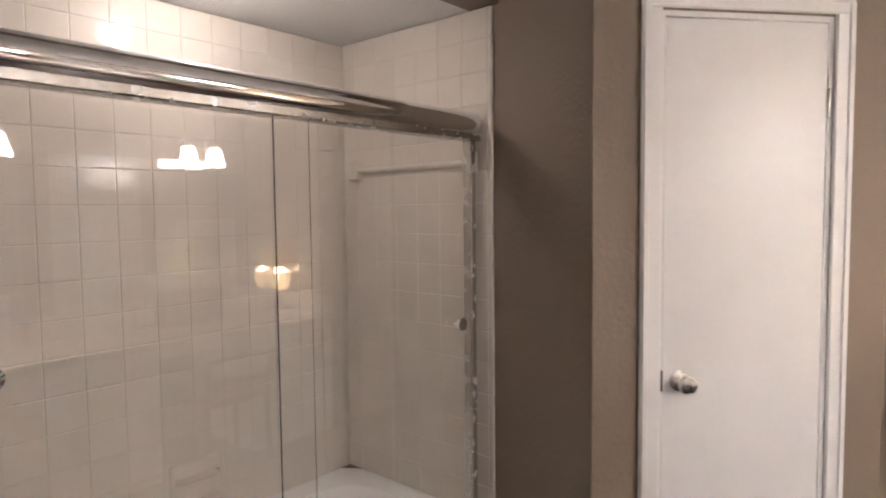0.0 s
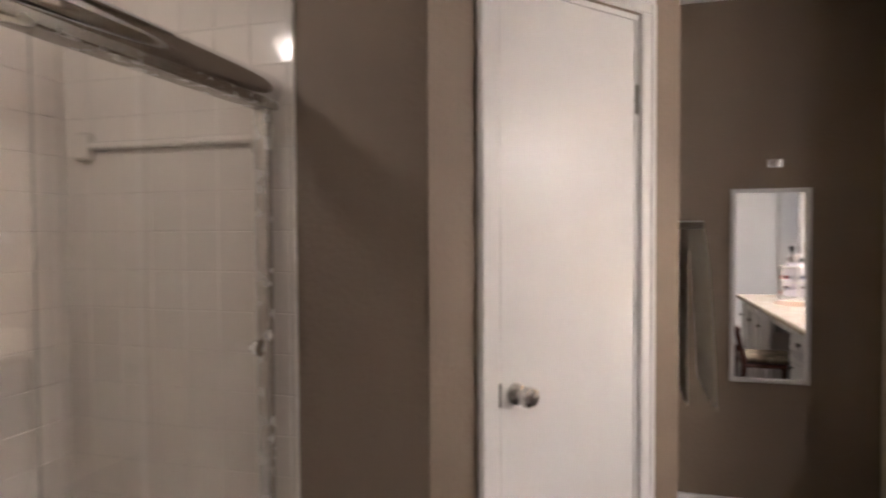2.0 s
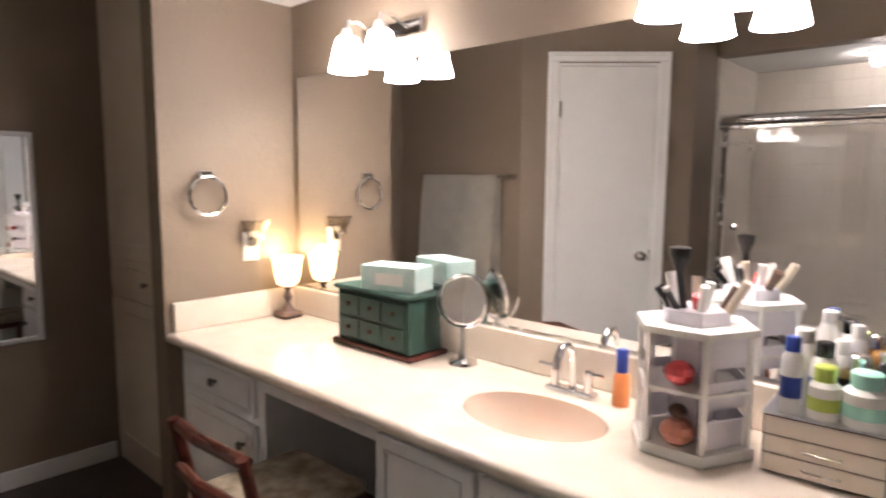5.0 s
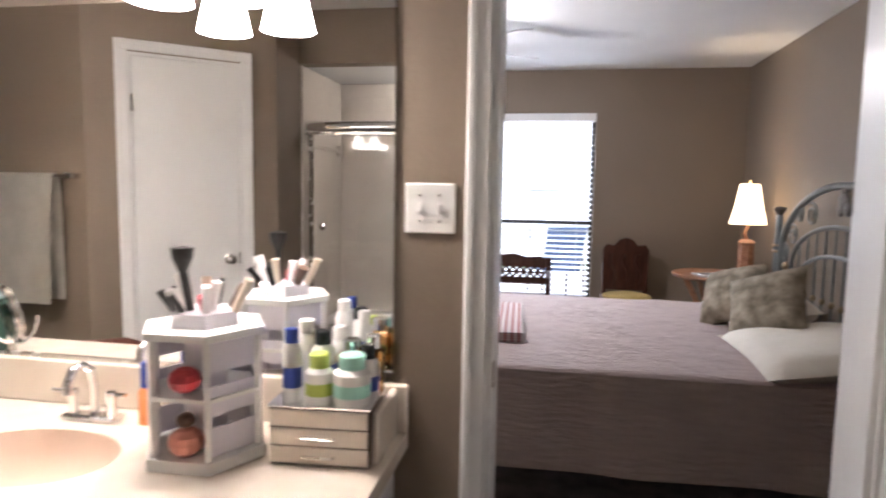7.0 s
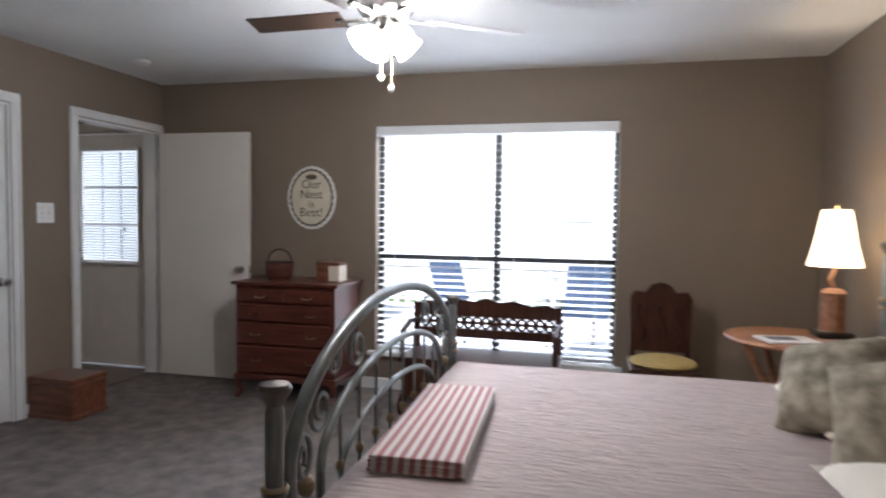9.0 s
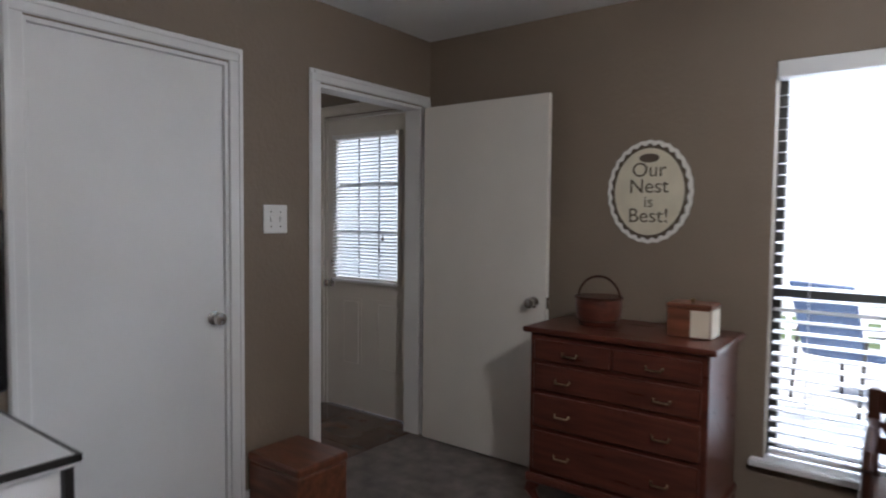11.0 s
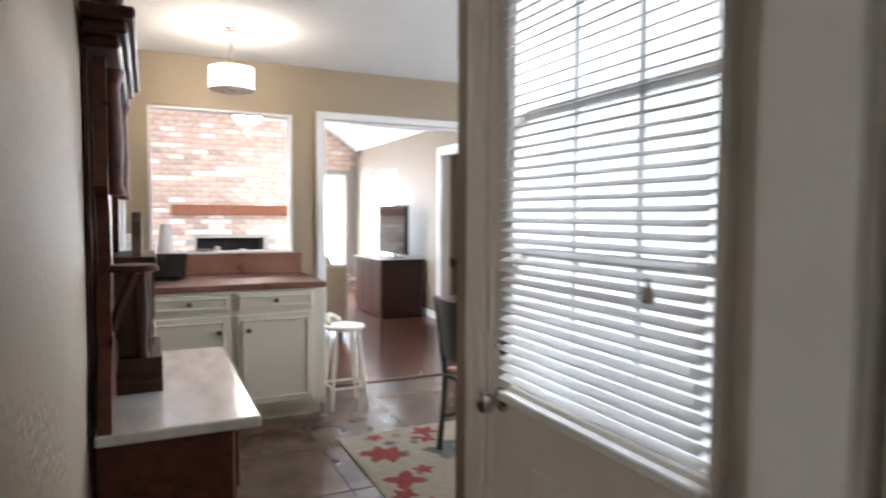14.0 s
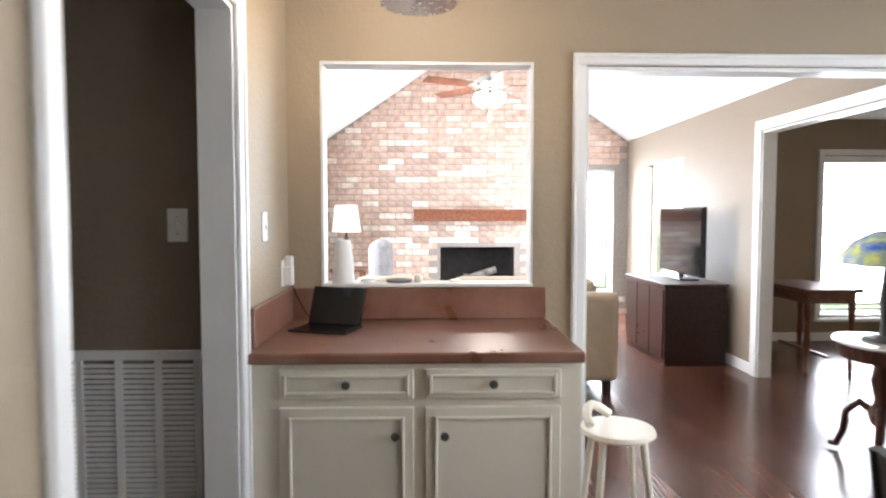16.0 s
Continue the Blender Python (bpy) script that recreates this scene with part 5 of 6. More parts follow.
def dining_chair(m):
    e = thing("dining_chair", m, "black wooden dining chair with a curved solid back", "chair", "dining chairs")
    part("seat", box(-0.21, 0.21, -0.2, 0.21, 0.44, 0.47, 0.01, seg=2), "black", e)
    part("cushion", box(-0.19, 0.19, -0.18, 0.19, 0.4705, 0.50, 0.012, seg=2), "pinkmk", e)
    b = bmesh.new()
    for k in range(9):
        xa, xb = -0.2 + 0.4 * k / 9, -0.2 + 0.4 * (k + 1) / 9
        ya, yb = -0.20 - 0.045 * (1 - (2 * k / 9 - 1) ** 2), -0.20 - 0.045 * (1 - (2 * (k + 1) / 9 - 1) ** 2)
        vs = [b.verts.new(p) for p in ((xa, ya, 0.58), (xb, yb, 0.58), (xb, yb - 0.05, 0.93), (xa, ya - 0.05, 0.93))]
        b.faces.new(vs)
    bmesh.ops.remove_doubles(b, verts=b.verts, dist=1e-4)
    bmesh.ops.solidify(b, geom=b.faces, thickness=0.018)
    part("backrest", b, "black", e, "", True)
    for x in (-0.195, 0.195):
        part("back_leg", tube([(x, -0.22, 0.0), (x, -0.185, 0.45), (x, -0.245, 0.93)], 0.018, 8), "black", e)
        part("front_leg", tube([(x, 0.185, 0.44), (x, 0.185, 0.0)], 0.018, 8, taper=0.75), "black", e)
        part("stretcher", tube([(x, -0.205, 0.2), (x, 0.185, 0.2)], 0.009, 6), "black", e)
    return e


dc = dining_chair(T(-6.27, 6.68, 0.012) @ pose(0, 0, 0, 0, 0, 4) @ Matrix.Diagonal((1, 1, 0.95, 1)))
copy_thing(dc, T(-6.9, 7.45, 0.012) @ pose(0, 0, 0, 0, 0, -88))
dt = thing("dining_table", T(-5.98, 7.35, 0.012), "black wooden dining table on the floral rug", "table")
part("tabletop", box(-0.62, 0.62, -0.5, 0.6, 0.72, 0.75, 0.008, seg=2), "black", dt)
for sx in (-0.56, 0.56):
    for sy in (-0.44, 0.54):
        part("leg", box(sx - 0.035, sx + 0.035, sy - 0.035, sy + 0.035, 0.0, 0.7195, 0.006), "black", dt)
part("apron", box(-0.55, 0.55, -0.43, 0.53, 0.63, 0.7195), "black", dt)
rg = thing("floral_rug", T(-5.95, 7.0), "cream wool rug with red and grey flowers", "rug")
part("woven_field", box(-0.92, 0.95, -1.04, 1.2, 0.0, 0.010, 0.003), "rug", rg)
rr_ = random.Random(5)
for k in range(150):
    cx, cy = rr_.uniform(-0.84, 0.87), rr_.uniform(-0.96, 1.1)
    R_ = rr_.uniform(0.03, 0.08) if k > 45 else rr_.uniform(0.08, 0.15)
    b = bmesh.new()
    nn = 16
    pet = rr_.choice((4, 5, 6))
    ph = rr_.uniform(0, 6)
    b.faces.new([b.verts.new((cx + R_ * (0.72 + 0.28 * math.cos(pet * 2 * math.pi * i / nn + ph)) * math.cos(2 * math.pi * i / nn), cy + R_ * (0.72 + 0.28 * math.cos(pet * 2 * math.pi * i / nn + ph)) * math.sin(2 * math.pi * i / nn), 0.0104 + 0.00001 * k)) for i in range(nn)])
    part("flower", b, rr_.choice(("rugred", "rugslate", "rugtan", "rugslate", "rugred")), rg)

# hall tree with marble shelf and clock
ht = thing("hall_tree", T(-5.42, 4.822), "tall carved walnut hall tree with mirror and marble shelf", "hall tree")
part("base_case", box(-0.43, 0.43, 0.005, 0.34, 0.0, 0.79, 0.01), "mahogany", ht)
part("drawer", box(-0.38, 0.38, 0.341, 0.356, 0.60, 0.76, 0.006), "mahogany", ht)
part("marble_top", box(-0.48, 0.47, 0.012, 0.40, 0.792, 0.822, 0.006, seg=2), "marble", ht, "white veined marble slab")
part("back_board", box(-0.40, 0.40, 0.004, 0.012, 0.823, 1.75), "walnut", ht)
b = bmesh.new()
part("mirror_glass", plate([(-0.2, 0.98), (0.2, 0.98), (0.2, 1.52), *[(0.2 * math.cos(radians(a)), 1.52 + 0.16 * math.sin(radians(a))) for a in range(15, 180, 15)], (-0.2, 1.52)], 0.013, 0.019), "mirror", ht)
for s_ in (-1, 1):
    part("stile", plate([(s_ * 0.21, 0.823), (s_ * 0.47, 0.823), (s_ * 0.44, 0.95), (s_ * 0.36, 1.02), (s_ * 0.40, 1.12), (s_ * 0.33, 1.22), (s_ * 0.33, 1.36), (s_ * 0.40, 1.42), (s_ * 0.36, 1.5), (s_ * 0.36, 1.74), (s_ * 0.21, 1.74)], 0.02, 0.05), "mahogany", ht)
    part("column", lathe([(0.03, 1.40), (0.022, 1.43), (0.026, 1.55), (0.02, 1.68), (0.034, 1.72)], 14, c=(s_ * 0.30, 0.06)), "mahogany", ht, "", True)
    part("bracket_shelf", lathe([(0.0, 1.20), (0.06, 1.203), (0.064, 1.21), (0.056, 1.22), (0.0, 1.22)], 18, c=(s_ * 0.32, 0.10)), "walnut", ht, "", True)
    part("shelf_brace", tube([(s_ * 0.32, 0.05, 1.05), (s_ * 0.32, 0.07, 1.12), (s_ * 0.32, 0.105, 1.20)], 0.014, 6), "walnut", ht)
    part("finial", lathe([(0.03, 1.86), (0.035, 1.9), (0.015, 1.95), (0.025, 1.98), (0.0, 2.02)], 12, c=(s_ * 0.36, 0.06)), "walnut", ht, "", True)
b = bmesh.new()
part("mirror_moulding", tube([(0.205 * math.cos(radians(a)), 0.055, 1.52 + 0.165 * math.sin(radians(a))) for a in range(0, 181, 12)], 0.016, 8), "walnut", ht)
for k, (w_, z_) in enumerate(((0.44, 1.745), (0.47, 1.775), (0.50, 1.805))):
    part("cornice", box(-w_, w_, 0.006, 0.085 + 0.018 * k, z_, z_ + 0.028, 0.006), "walnut", ht)
part("crest", plate([(-0.36, 1.84), (0.36, 1.84), (0.3, 1.93), (0.18, 1.92), (0.14, 2.06), (0.05, 2.10), (0.0, 2.20), (-0.05, 2.10), (-0.14, 2.06), (-0.18, 1.92), (-0.3, 1.93)], 0.02, 0.055), "walnut", ht)
part("lower_rail", box(-0.22, 0.22, 0.02, 0.05, 0.90, 0.975, 0.006), "walnut", ht)
ck = thing("mantel_clock", T(-5.53, 4.885, 0.8225) @ Matrix.Scale(0.93, 4), "dark walnut mantel clock with a pierced crest", "clock")
part("base", plate([(-0.24, 0.0), (0.24, 0.0), (0.235, 0.035), (0.20, 0.06), (0.185, 0.10), (-0.185, 0.10), (-0.20, 0.06), (-0.235, 0.035)], -0.045, 0.115), "walnut", ck)
part("case", box(-0.155, 0.155, -0.04, 0.085, 0.101, 0.40, 0.006), "walnut", ck)
part("glass_door", box(-0.115, 0.115, 0.086, 0.091, 0.125, 0.375), "brown", ck)
part("dial", turn_bm(lathe([(0.078, 0), (0.078, 0.004), (0.0, 0.005)], 28), T(0, 0.092, 0.28) @ pose(0, 0, 0, -90)), "brass", ck, "aged brass dial", True)
part("hour_hand", box(-0.003, 0.003, 0.0975, 0.0985, 0.28, 0.325), "black", ck)
part("minute_hand", turn_bm(box(-0.002, 0.002, 0.0, 0.001, 0.0, 0.062), T(0, 0.099, 0.28) @ pose(0, 0, 0, 0, 100, 0)), "black", ck)
part("pendulum_bob", turn_bm(lathe([(0.028, 0), (0.02, 0.006), (0, 0.008)], 18), T(0, 0.092, 0.165) @ pose(0, 0, 0, -90)), "brass", ck, "", True)
part("cornice", box(-0.185, 0.185, -0.042, 0.105, 0.401, 0.43, 0.006), "walnut", ck)
# carved wood like the case; lighter brown stands for the light it catches
part("crest", plate([(-0.15, 0.431), (0.15, 0.431), (0.13, 0.50), (0.09, 0.49), (0.06, 0.545), (0.025, 0.545), (0, 0.575), (-0.025, 0.545), (-0.06, 0.545), (-0.09, 0.49), (-0.13, 0.50)], 0.03, 0.06), "brown", ck)
for s_ in (-1, 1):
    part("side_turning", lathe([(0.018, 0.101), (0.012, 0.14), (0.018, 0.25), (0.012, 0.36), (0.018, 0.40)], 12, c=(s_ * 0.175, 0.06)), "walnut", ck, "", True)

# ---- living room ----
tc_ = thing("media_cabinet", T(-11.39, 7.965), "dark cherry media cabinet against the living room wall", "cabinet")
part("body", box(-0.55, 0.55, -0.29, 0.29, 0.0, 0.735, 0.006), "darkcherry", tc_)
part("top", box(-0.575, 0.575, -0.31, 0.30, 0.736, 0.765, 0.006), "darkcherry", tc_)
for k in range(3):
    part("door", box(-0.53 + 0.355 * k, -0.19 + 0.355 * k, -0.302, -0.291, 0.06, 0.71, 0.004), "darkcherry", tc_)
tv = thing("television", T(-11.35, 8.02, 0.7655), "black flat television on the media cabinet", "television")
part("screen", box(-0.5, 0.5, -0.02, -0.012, 0.07, 0.70), "screen", tv)
part("casing", box(-0.515, 0.515, -0.011, 0.03, 0.055, 0.715, 0.006), "blackplastic", tv)
part("stand", box(-0.22, 0.22, -0.09, 0.1, 0.0, 0.015, 0.004), "blackplastic", tv)
part("neck", box(-0.04, 0.04, 0.0, 0.02, 0.0155, 0.06), "blackplastic", tv)
sf = thing("sofa", T(-10.35, 5.9), "beige leather sofa seen from behind", "sofa")
part("base", box(-0.42, 0.40, -1.0, 1.05, 0.09, 0.42, 0.04, seg=3), "sofa", sf)
part("backrest", box(0.2, 0.44, -1.0, 1.06, 0.10, 0.80, 0.05, seg=3), "sofa", sf)
for y in (-0.98, 0.86):
    part("arm", box(-0.45, 0.42, y, y + 0.2, 0.10, 0.62, 0.06, seg=3), "sofa", sf)
for y in (-0.75, 0.05, 0.55):
    part("back_cushion", box(0.0, 0.30, y - 0.28, y + 0.38, 0.5, 0.90, 0.08, seg=3), "sofa", sf)
for x in (-0.38, 0.36):
    for y in (-0.95, 0.98):
        part("foot", box(x - 0.03, x + 0.03, y - 0.03, y + 0.03, 0, 0.1), "black", sf)
fl_ = thing("table_lamp", T(-13.3, 4.42, 0.72) @ Matrix.Diagonal((0.85, 0.85, 1.05, 1)), "white table lamp on a side table by the brick wall", "lamp")
part("body", lathe([(0.07, 0), (0.05, 0.02), (0.03, 0.1), (0.05, 0.3), (0.02, 0.42), (0.01, 0.5)], 16), "brown", fl_, "", True)
part("shade", lathe([(0.22, 0.45), (0.17, 0.78), (0.165, 0.78), (0.215, 0.45)], 24), "paper", fl_)
sdt = thing("side_table", T(-13.3, 4.42), "small wooden side table by the hearth", "table")
part("tabletop", box(-0.25, 0.25, -0.25, 0.25, 0.69, 0.72, 0.005), "cedar", sdt)
for x in (-0.21, 0.21):
    for y in (-0.21, 0.21):
        part("leg", box(x - 0.02, x + 0.02, y - 0.02, y + 0.02, 0, 0.6895), "cedar", sdt)
gc = thing("recliner", T(-12.6, 5.15), "grey upholstered recliner by the hearth", "armchair")
part("seat", box(-0.35, 0.35, -0.35, 0.35, 0.0, 0.45, 0.06, seg=3), "grey", gc)
part("backrest", box(-0.32, 0.32, -0.36, -0.1, 0.4, 1.12, 0.12, seg=4), "grey", gc)
# brick chimney wall
FXB = -13.95
tagged(obj("brick_wall_core", plate([(4.05, 0.0), (5.66, 0.0), (5.66, 0.96), (6.71, 0.96), (6.71, 0.0), (7.48, 0.0), (7.48, 2.05), (8.12, 2.05), (8.12, 0.0), (8.32, 0.0), (8.32, 2.45), (6.2, 3.90), (4.05, 2.45)], 0, 0.2), "mortar"), "mortar bed of the brick chimney wall", "wall", kind="structure").matrix_basis = T(FXB, 0, 0) @ Matrix(((0, -1, 0, 0), (1, 0, 0, 0), (0, 0, 1, 0), (0, 0, 0, 1)))
fb = thing("firebox", T(FXB, 6.185), "black sooty firebox with ceramic logs", "fireplace")
part("back", box(-0.42, -0.40, -0.53, 0.53, 0.3, 0.98), "soot", fb)
part("side", box(-0.40, -0.01, -0.53, -0.51, 0.3, 0.98), "soot", fb)
part("side", box(-0.40, -0.01, 0.51, 0.53, 0.3, 0.98), "soot", fb)
part("roof", box(-0.40, -0.01, -0.51, 0.51, 0.965, 0.98), "soot", fb)
part("hearth_floor", box(-0.40, -0.01, -0.51, 0.51, 0.28, 0.3), "soot", fb)
for y, z, a in ((-0.05, 0.38, 6), (0.08, 0.46, -14), (0.02, 0.54, 18)):
    part("log", turn_bm(lathe([(0.05, -0.28), (0.055, 0.0), (0.045, 0.28)], 10), T(-0.2, y, z) @ pose(0, 0, 0, 90 + a, 0, 0)), "ash", fb)
mt = tagged(obj("mantel_beam", box(FXB + 0.012, FXB + 0.22, 5.29, 7.4, 1.33, 1.49, 0.01), "cedar"), "rough cherry-stained mantel beam on the brick", "mantel")
he = tagged(obj("raised_hearth", box(FXB + 0.012, FXB + 0.5, 5.0, 7.3, 0.0, 0.3, 0.02), "brick"), "raised brick hearth ledge", "hearth")
bw = thing("brick_face", T(FXB, 0, 0), "old red and whitewashed running-bond brick face", "brick wall")
tagged(bw, kind="structure")
BL, BH, GAP = 0.222, 0.073, 0.012
bb_ = box(0.001, 0.014, -BL / 2, BL / 2, -BH / 2, BH / 2, 0.003)
mesh_red = obj("brick", bb_, "brick")
me_r = mesh_red.data
me_p = me_r.copy()
me_p.materials.clear()
me_p.materials.append(M["brickpale"])
bpy.data.objects.remove(mesh_red)
rb = random.Random(3)
rest = {"brick": bmesh.new(), "brickpale": bmesh.new()}
count = 0
row_n = 0
z = 0.04
while z < 3.9:
    off = 0 if row_n % 2 else BL / 2
    y = 4.1 + off
    while y < 8.28:
        top = 2.45 + (y - 4.05) * 0.674 if y < 6.2 else 2.45 + (8.32 - y) * 0.684
        if z < top - 0.02 and not (5.56 < y < 6.81 and z < 0.99) and not (7.38 < y < 8.22 and 0.25 < z < 2.09):
            pale = rb.random() < (0.42 if z < 1.3 else 0.2)
            if 1.05 < z < 2.35 and 4.7 < y < 6.35 and count < 300:
                q = new("brick", me_p if pale else me_r)
                q.parent = bw
                q.location = (rb.uniform(0, 0.004), y, z)
                count += 1
            else:
                box(0.001, 0.014 + rb.uniform(0, 0.004), y - BL / 2, y + BL / 2, z - BH / 2, z + BH / 2, bm=rest["brickpale" if pale else "brick"])
        y += BL + GAP
    z += BH + GAP
    row_n += 1
for k_, b in rest.items():
    tagged(part("bricks", b, k_, bw), kind="stuff")
# study
dk = thing("writing_table", T(-10.95, 9.05), "small turned-leg cherry writing table", "table")
part("tabletop", box(-0.45, 0.45, -0.26, 0.26, 0.72, 0.75, 0.006), "cedar", dk)
part("apron", box(-0.4, 0.4, -0.22, 0.22, 0.62, 0.7195), "cedar", dk)
for x in (-0.38, 0.38):
    for y in (-0.2, 0.2):
        part("leg", lathe([(0.014, 0.0), (0.024, 0.04), (0.016, 0.1), (0.028, 0.25), (0.02, 0.45), (0.03, 0.52), (0.03, 0.62)], 12, c=(x, y)), "cedar", dk, "", True)
part("stretcher", box(-0.38, 0.38, -0.015, 0.015, 0.12, 0.145), "cedar", dk)
lt = thing("pedestal_table", T(-8.60, 8.06), "carved walnut pedestal table with a white marble top", "table")
part("marble_top", lathe([(0.0, 0.66), (0.29, 0.662), (0.30, 0.672), (0.29, 0.684), (0.0, 0.684)], 32, squash=0.8), "marble", lt, "", True)
part("skirt", lathe([(0.25, 0.58), (0.27, 0.66), (0.2, 0.66)], 32, squash=0.8), "walnut", lt)
part("pedestal", lathe([(0.05, 0.2), (0.07, 0.26), (0.035, 0.34), (0.06, 0.45), (0.04, 0.56), (0.08, 0.6)], 18), "walnut", lt, "", True)
for k in range(4):
    a = radians(45 + 90 * k)
    part("leg", tube([(math.cos(a) * r_, math.sin(a) * r_ * 0.8, z_) for r_, z_ in ((0.03, 0.26), (0.12, 0.31), (0.20, 0.24), (0.21, 0.12), (0.25, 0.03), (0.29, 0.03))], 0.026, 8, taper=0.7), "walnut", lt, "", True)
tl = thing("stained_glass_lamp", T(-8.60, 8.06, 0.685) @ Matrix.Scale(1.14, 4), "stained glass table lamp with a bronze base", "lamp")
part("base", lathe([(0.10, 0), (0.09, 0.015), (0.025, 0.03), (0.016, 0.1), (0.028, 0.2), (0.016, 0.3), (0.012, 0.40)], 18), "bronze", tl, "", True)
part("shade", lathe([(0.02, 0.55), (0.07, 0.54), (0.15, 0.49), (0.20, 0.42), (0.205, 0.38), (0.195, 0.38), (0.14, 0.48), (0.02, 0.54)], 28), "stain", tl, "blue and yellow leaded glass shade", True)
cn = tagged(obj("candle_jar", lathe([(0.04, 0.6845), (0.04, 0.76), (0.036, 0.765), (0.0, 0.765)], 16, c=(-8.46, 8.16)), "paper", True), "white candle jar on the marble table", "candle")

# ---- bedroom: the rest ----
bn = thing("carved_bench", T(-0.83, 5.36) @ Matrix.Diagonal((0.91, 1, 0.92, 1)), "dark carved bench with a pierced back under the window", "bench")
part("seat", box(-0.60, 0.60, -0.22, 0.2, 0.40, 0.435, 0.008), "walnut", bn)
part("seat_box", box(-0.57, 0.57, -0.19, 0.19, 0.14, 0.3995), "walnut", bn)
for x in (-0.57, 0.57):
    part("back_post", box(x - 0.025, x + 0.025, 0.16, 0.2, 0.435, 0.80, 0.006), "walnut", bn)
    part("arm", tube([(x, 0.17, 0.66), (x, 0.0, 0.67), (x, -0.17, 0.63), (x, -0.2, 0.58)], 0.02, 8), "walnut", bn)
    part("arm_post", tube([(x, -0.18, 0.435), (x, -0.18, 0.6)], 0.018, 8), "walnut", bn)
    for y in (-0.19, 0.17):
        part("leg", tube([(x * 0.97, y, 0.15), (x, y * 1.1, 0.08), (x, y, 0.0)], 0.03, 8), "walnut", bn)
part("bottom_rail", box(-0.545, 0.545, 0.165, 0.19, 0.53, 0.60, 0.004), "walnut", bn)
part("top_rail", plate([(-0.545, 0.70), (0.545, 0.70), (0.545, 0.79), (0.48, 0.815), (0.36, 0.80), (0.22, 0.835), (0.1, 0.82), (0.0, 0.85), (-0.1, 0.82), (-0.22, 0.835), (-0.36, 0.80), (-0.48, 0.815), (-0.545, 0.79)], 0.165, 0.19), "walnut", bn)
for k in range(15):
    x = -0.50 + k * 1.0 / 14
    part("scroll", tube([(x + 0.03 * math.cos(a * 0.6), 0.178, 0.65 + 0.045 * math.sin(a * 0.6)) for a in range(0, 11)], 0.011, 6), "walnut", bn)
part("middle_rail", box(-0.545, 0.545, 0.168, 0.188, 0.64, 0.66), "walnut", bn)
sc_ = thing("side_chair", T(0.367, 5.36) @ Matrix.Diagonal((1, 1, 0.95, 1)), "carved walnut side chair with a mustard seat", "chair")
part("backrest", plate([(-0.19, 0.50), (0.19, 0.50), (0.20, 0.88), (0.17, 0.93), (0.1, 0.92), (0.06, 0.975), (0.0, 0.995), (-0.06, 0.975), (-0.1, 0.92), (-0.17, 0.93), (-0.20, 0.88)], 0.15, 0.18), "walnut", sc_)
for x in (-0.11, 0.0, 0.11):
    part("splat_carving", tube([(x + 0.025 * math.sin(k * 0.6), 0.145, 0.56 + 0.028 * k) for k in range(11)], 0.014, 6), "walnut", sc_)
part("seat", box(-0.215, 0.215, -0.27, 0.16, 0.43, 0.46, 0.01), "walnut", sc_)
part("cushion", ball((0, -0.06, 0.475), 0.21, sz=0.2, sy=1.0, seg=20), "yellow", sc_, "mustard upholstered cushion", True)
for x in (-0.18, 0.18):
    part("back_leg", tube([(x, 0.18, 0.0), (x, 0.165, 0.45), (x, 0.175, 0.88)], 0.02, 8), "walnut", sc_)
    part("front_leg", lathe([(0.014, 0), (0.024, 0.05), (0.018, 0.2), (0.028, 0.38), (0.028, 0.43)], 12, c=(x, -0.23)), "walnut", sc_, "", True)
rt = thing("round_table", T(0.965, 4.77), "round oak lamp table with curved legs", "table")
part("tabletop", lathe([(0.0, 0.715), (0.32, 0.718), (0.335, 0.73), (0.33, 0.745), (0.0, 0.747)], 36), "oak", rt, "", True)
for k in range(4):
    a = radians(20 + 90 * k)
    part("leg", tube([(math.cos(a) * r_, math.sin(a) * r_, z_) for r_, z_ in ((0.26, 0.715), (0.20, 0.60), (0.10, 0.42), (0.13, 0.2), (0.26, 0.0))], 0.022, 8), "oak", rt, "", True)
part("shelf", lathe([(0.12, 0.40), (0.12, 0.42), (0, 0.42)], 20), "oak", rt)
mg = thing("magazine", T(0.90, 4.62, 0.748), "magazines lying on the round table", "magazine")
part("cover", turn_bm(box(-0.13, 0.13, -0.09, 0.09, 0, 0.012, 0.002), pose(0, 0, 0, 0, 0, 12)), "paper", mg)
part("cover_print", turn_bm(box(-0.10, 0.04, -0.05, 0.05, 0.0125, 0.0135), pose(0, 0, 0, 0, 0, 12)), "grey", mg)
tl = thing("bedside_lamp", T(1.17, 4.82, 0.748), "lit pleated lamp with a painted lantern base", "lamp")
part("base", box(-0.09, 0.09, -0.07, 0.07, 0, 0.035, 0.008), "black", tl)
part("body", lathe([(0.065, 0.035), (0.06, 0.06), (0.058, 0.22), (0.066, 0.24), (0.04, 0.26), (0.0, 0.262)], 8), "pine", tl)
part("neck", tube([(0, 0, 0.26), (-0.02, 0, 0.31), (0, 0, 0.36), (0, 0, 0.44)], 0.012, 8), "pine", tl)
part("shade", lathe([(0.13, 0.38), (0.10, 0.50), (0.072, 0.66), (0.066, 0.68), (0.062, 0.68), (0.125, 0.382)], 28), "lampshade", tl, "glowing pleated cream shade", True)
part("finial", lathe([(0.006, 0.68), (0.01, 0.70), (0.0, 0.715)], 10), "brass", tl)
bulb("bedside_bulb", (1.17, 4.82, 1.22), 13, 0.04, (1.0, 0.74, 0.44))
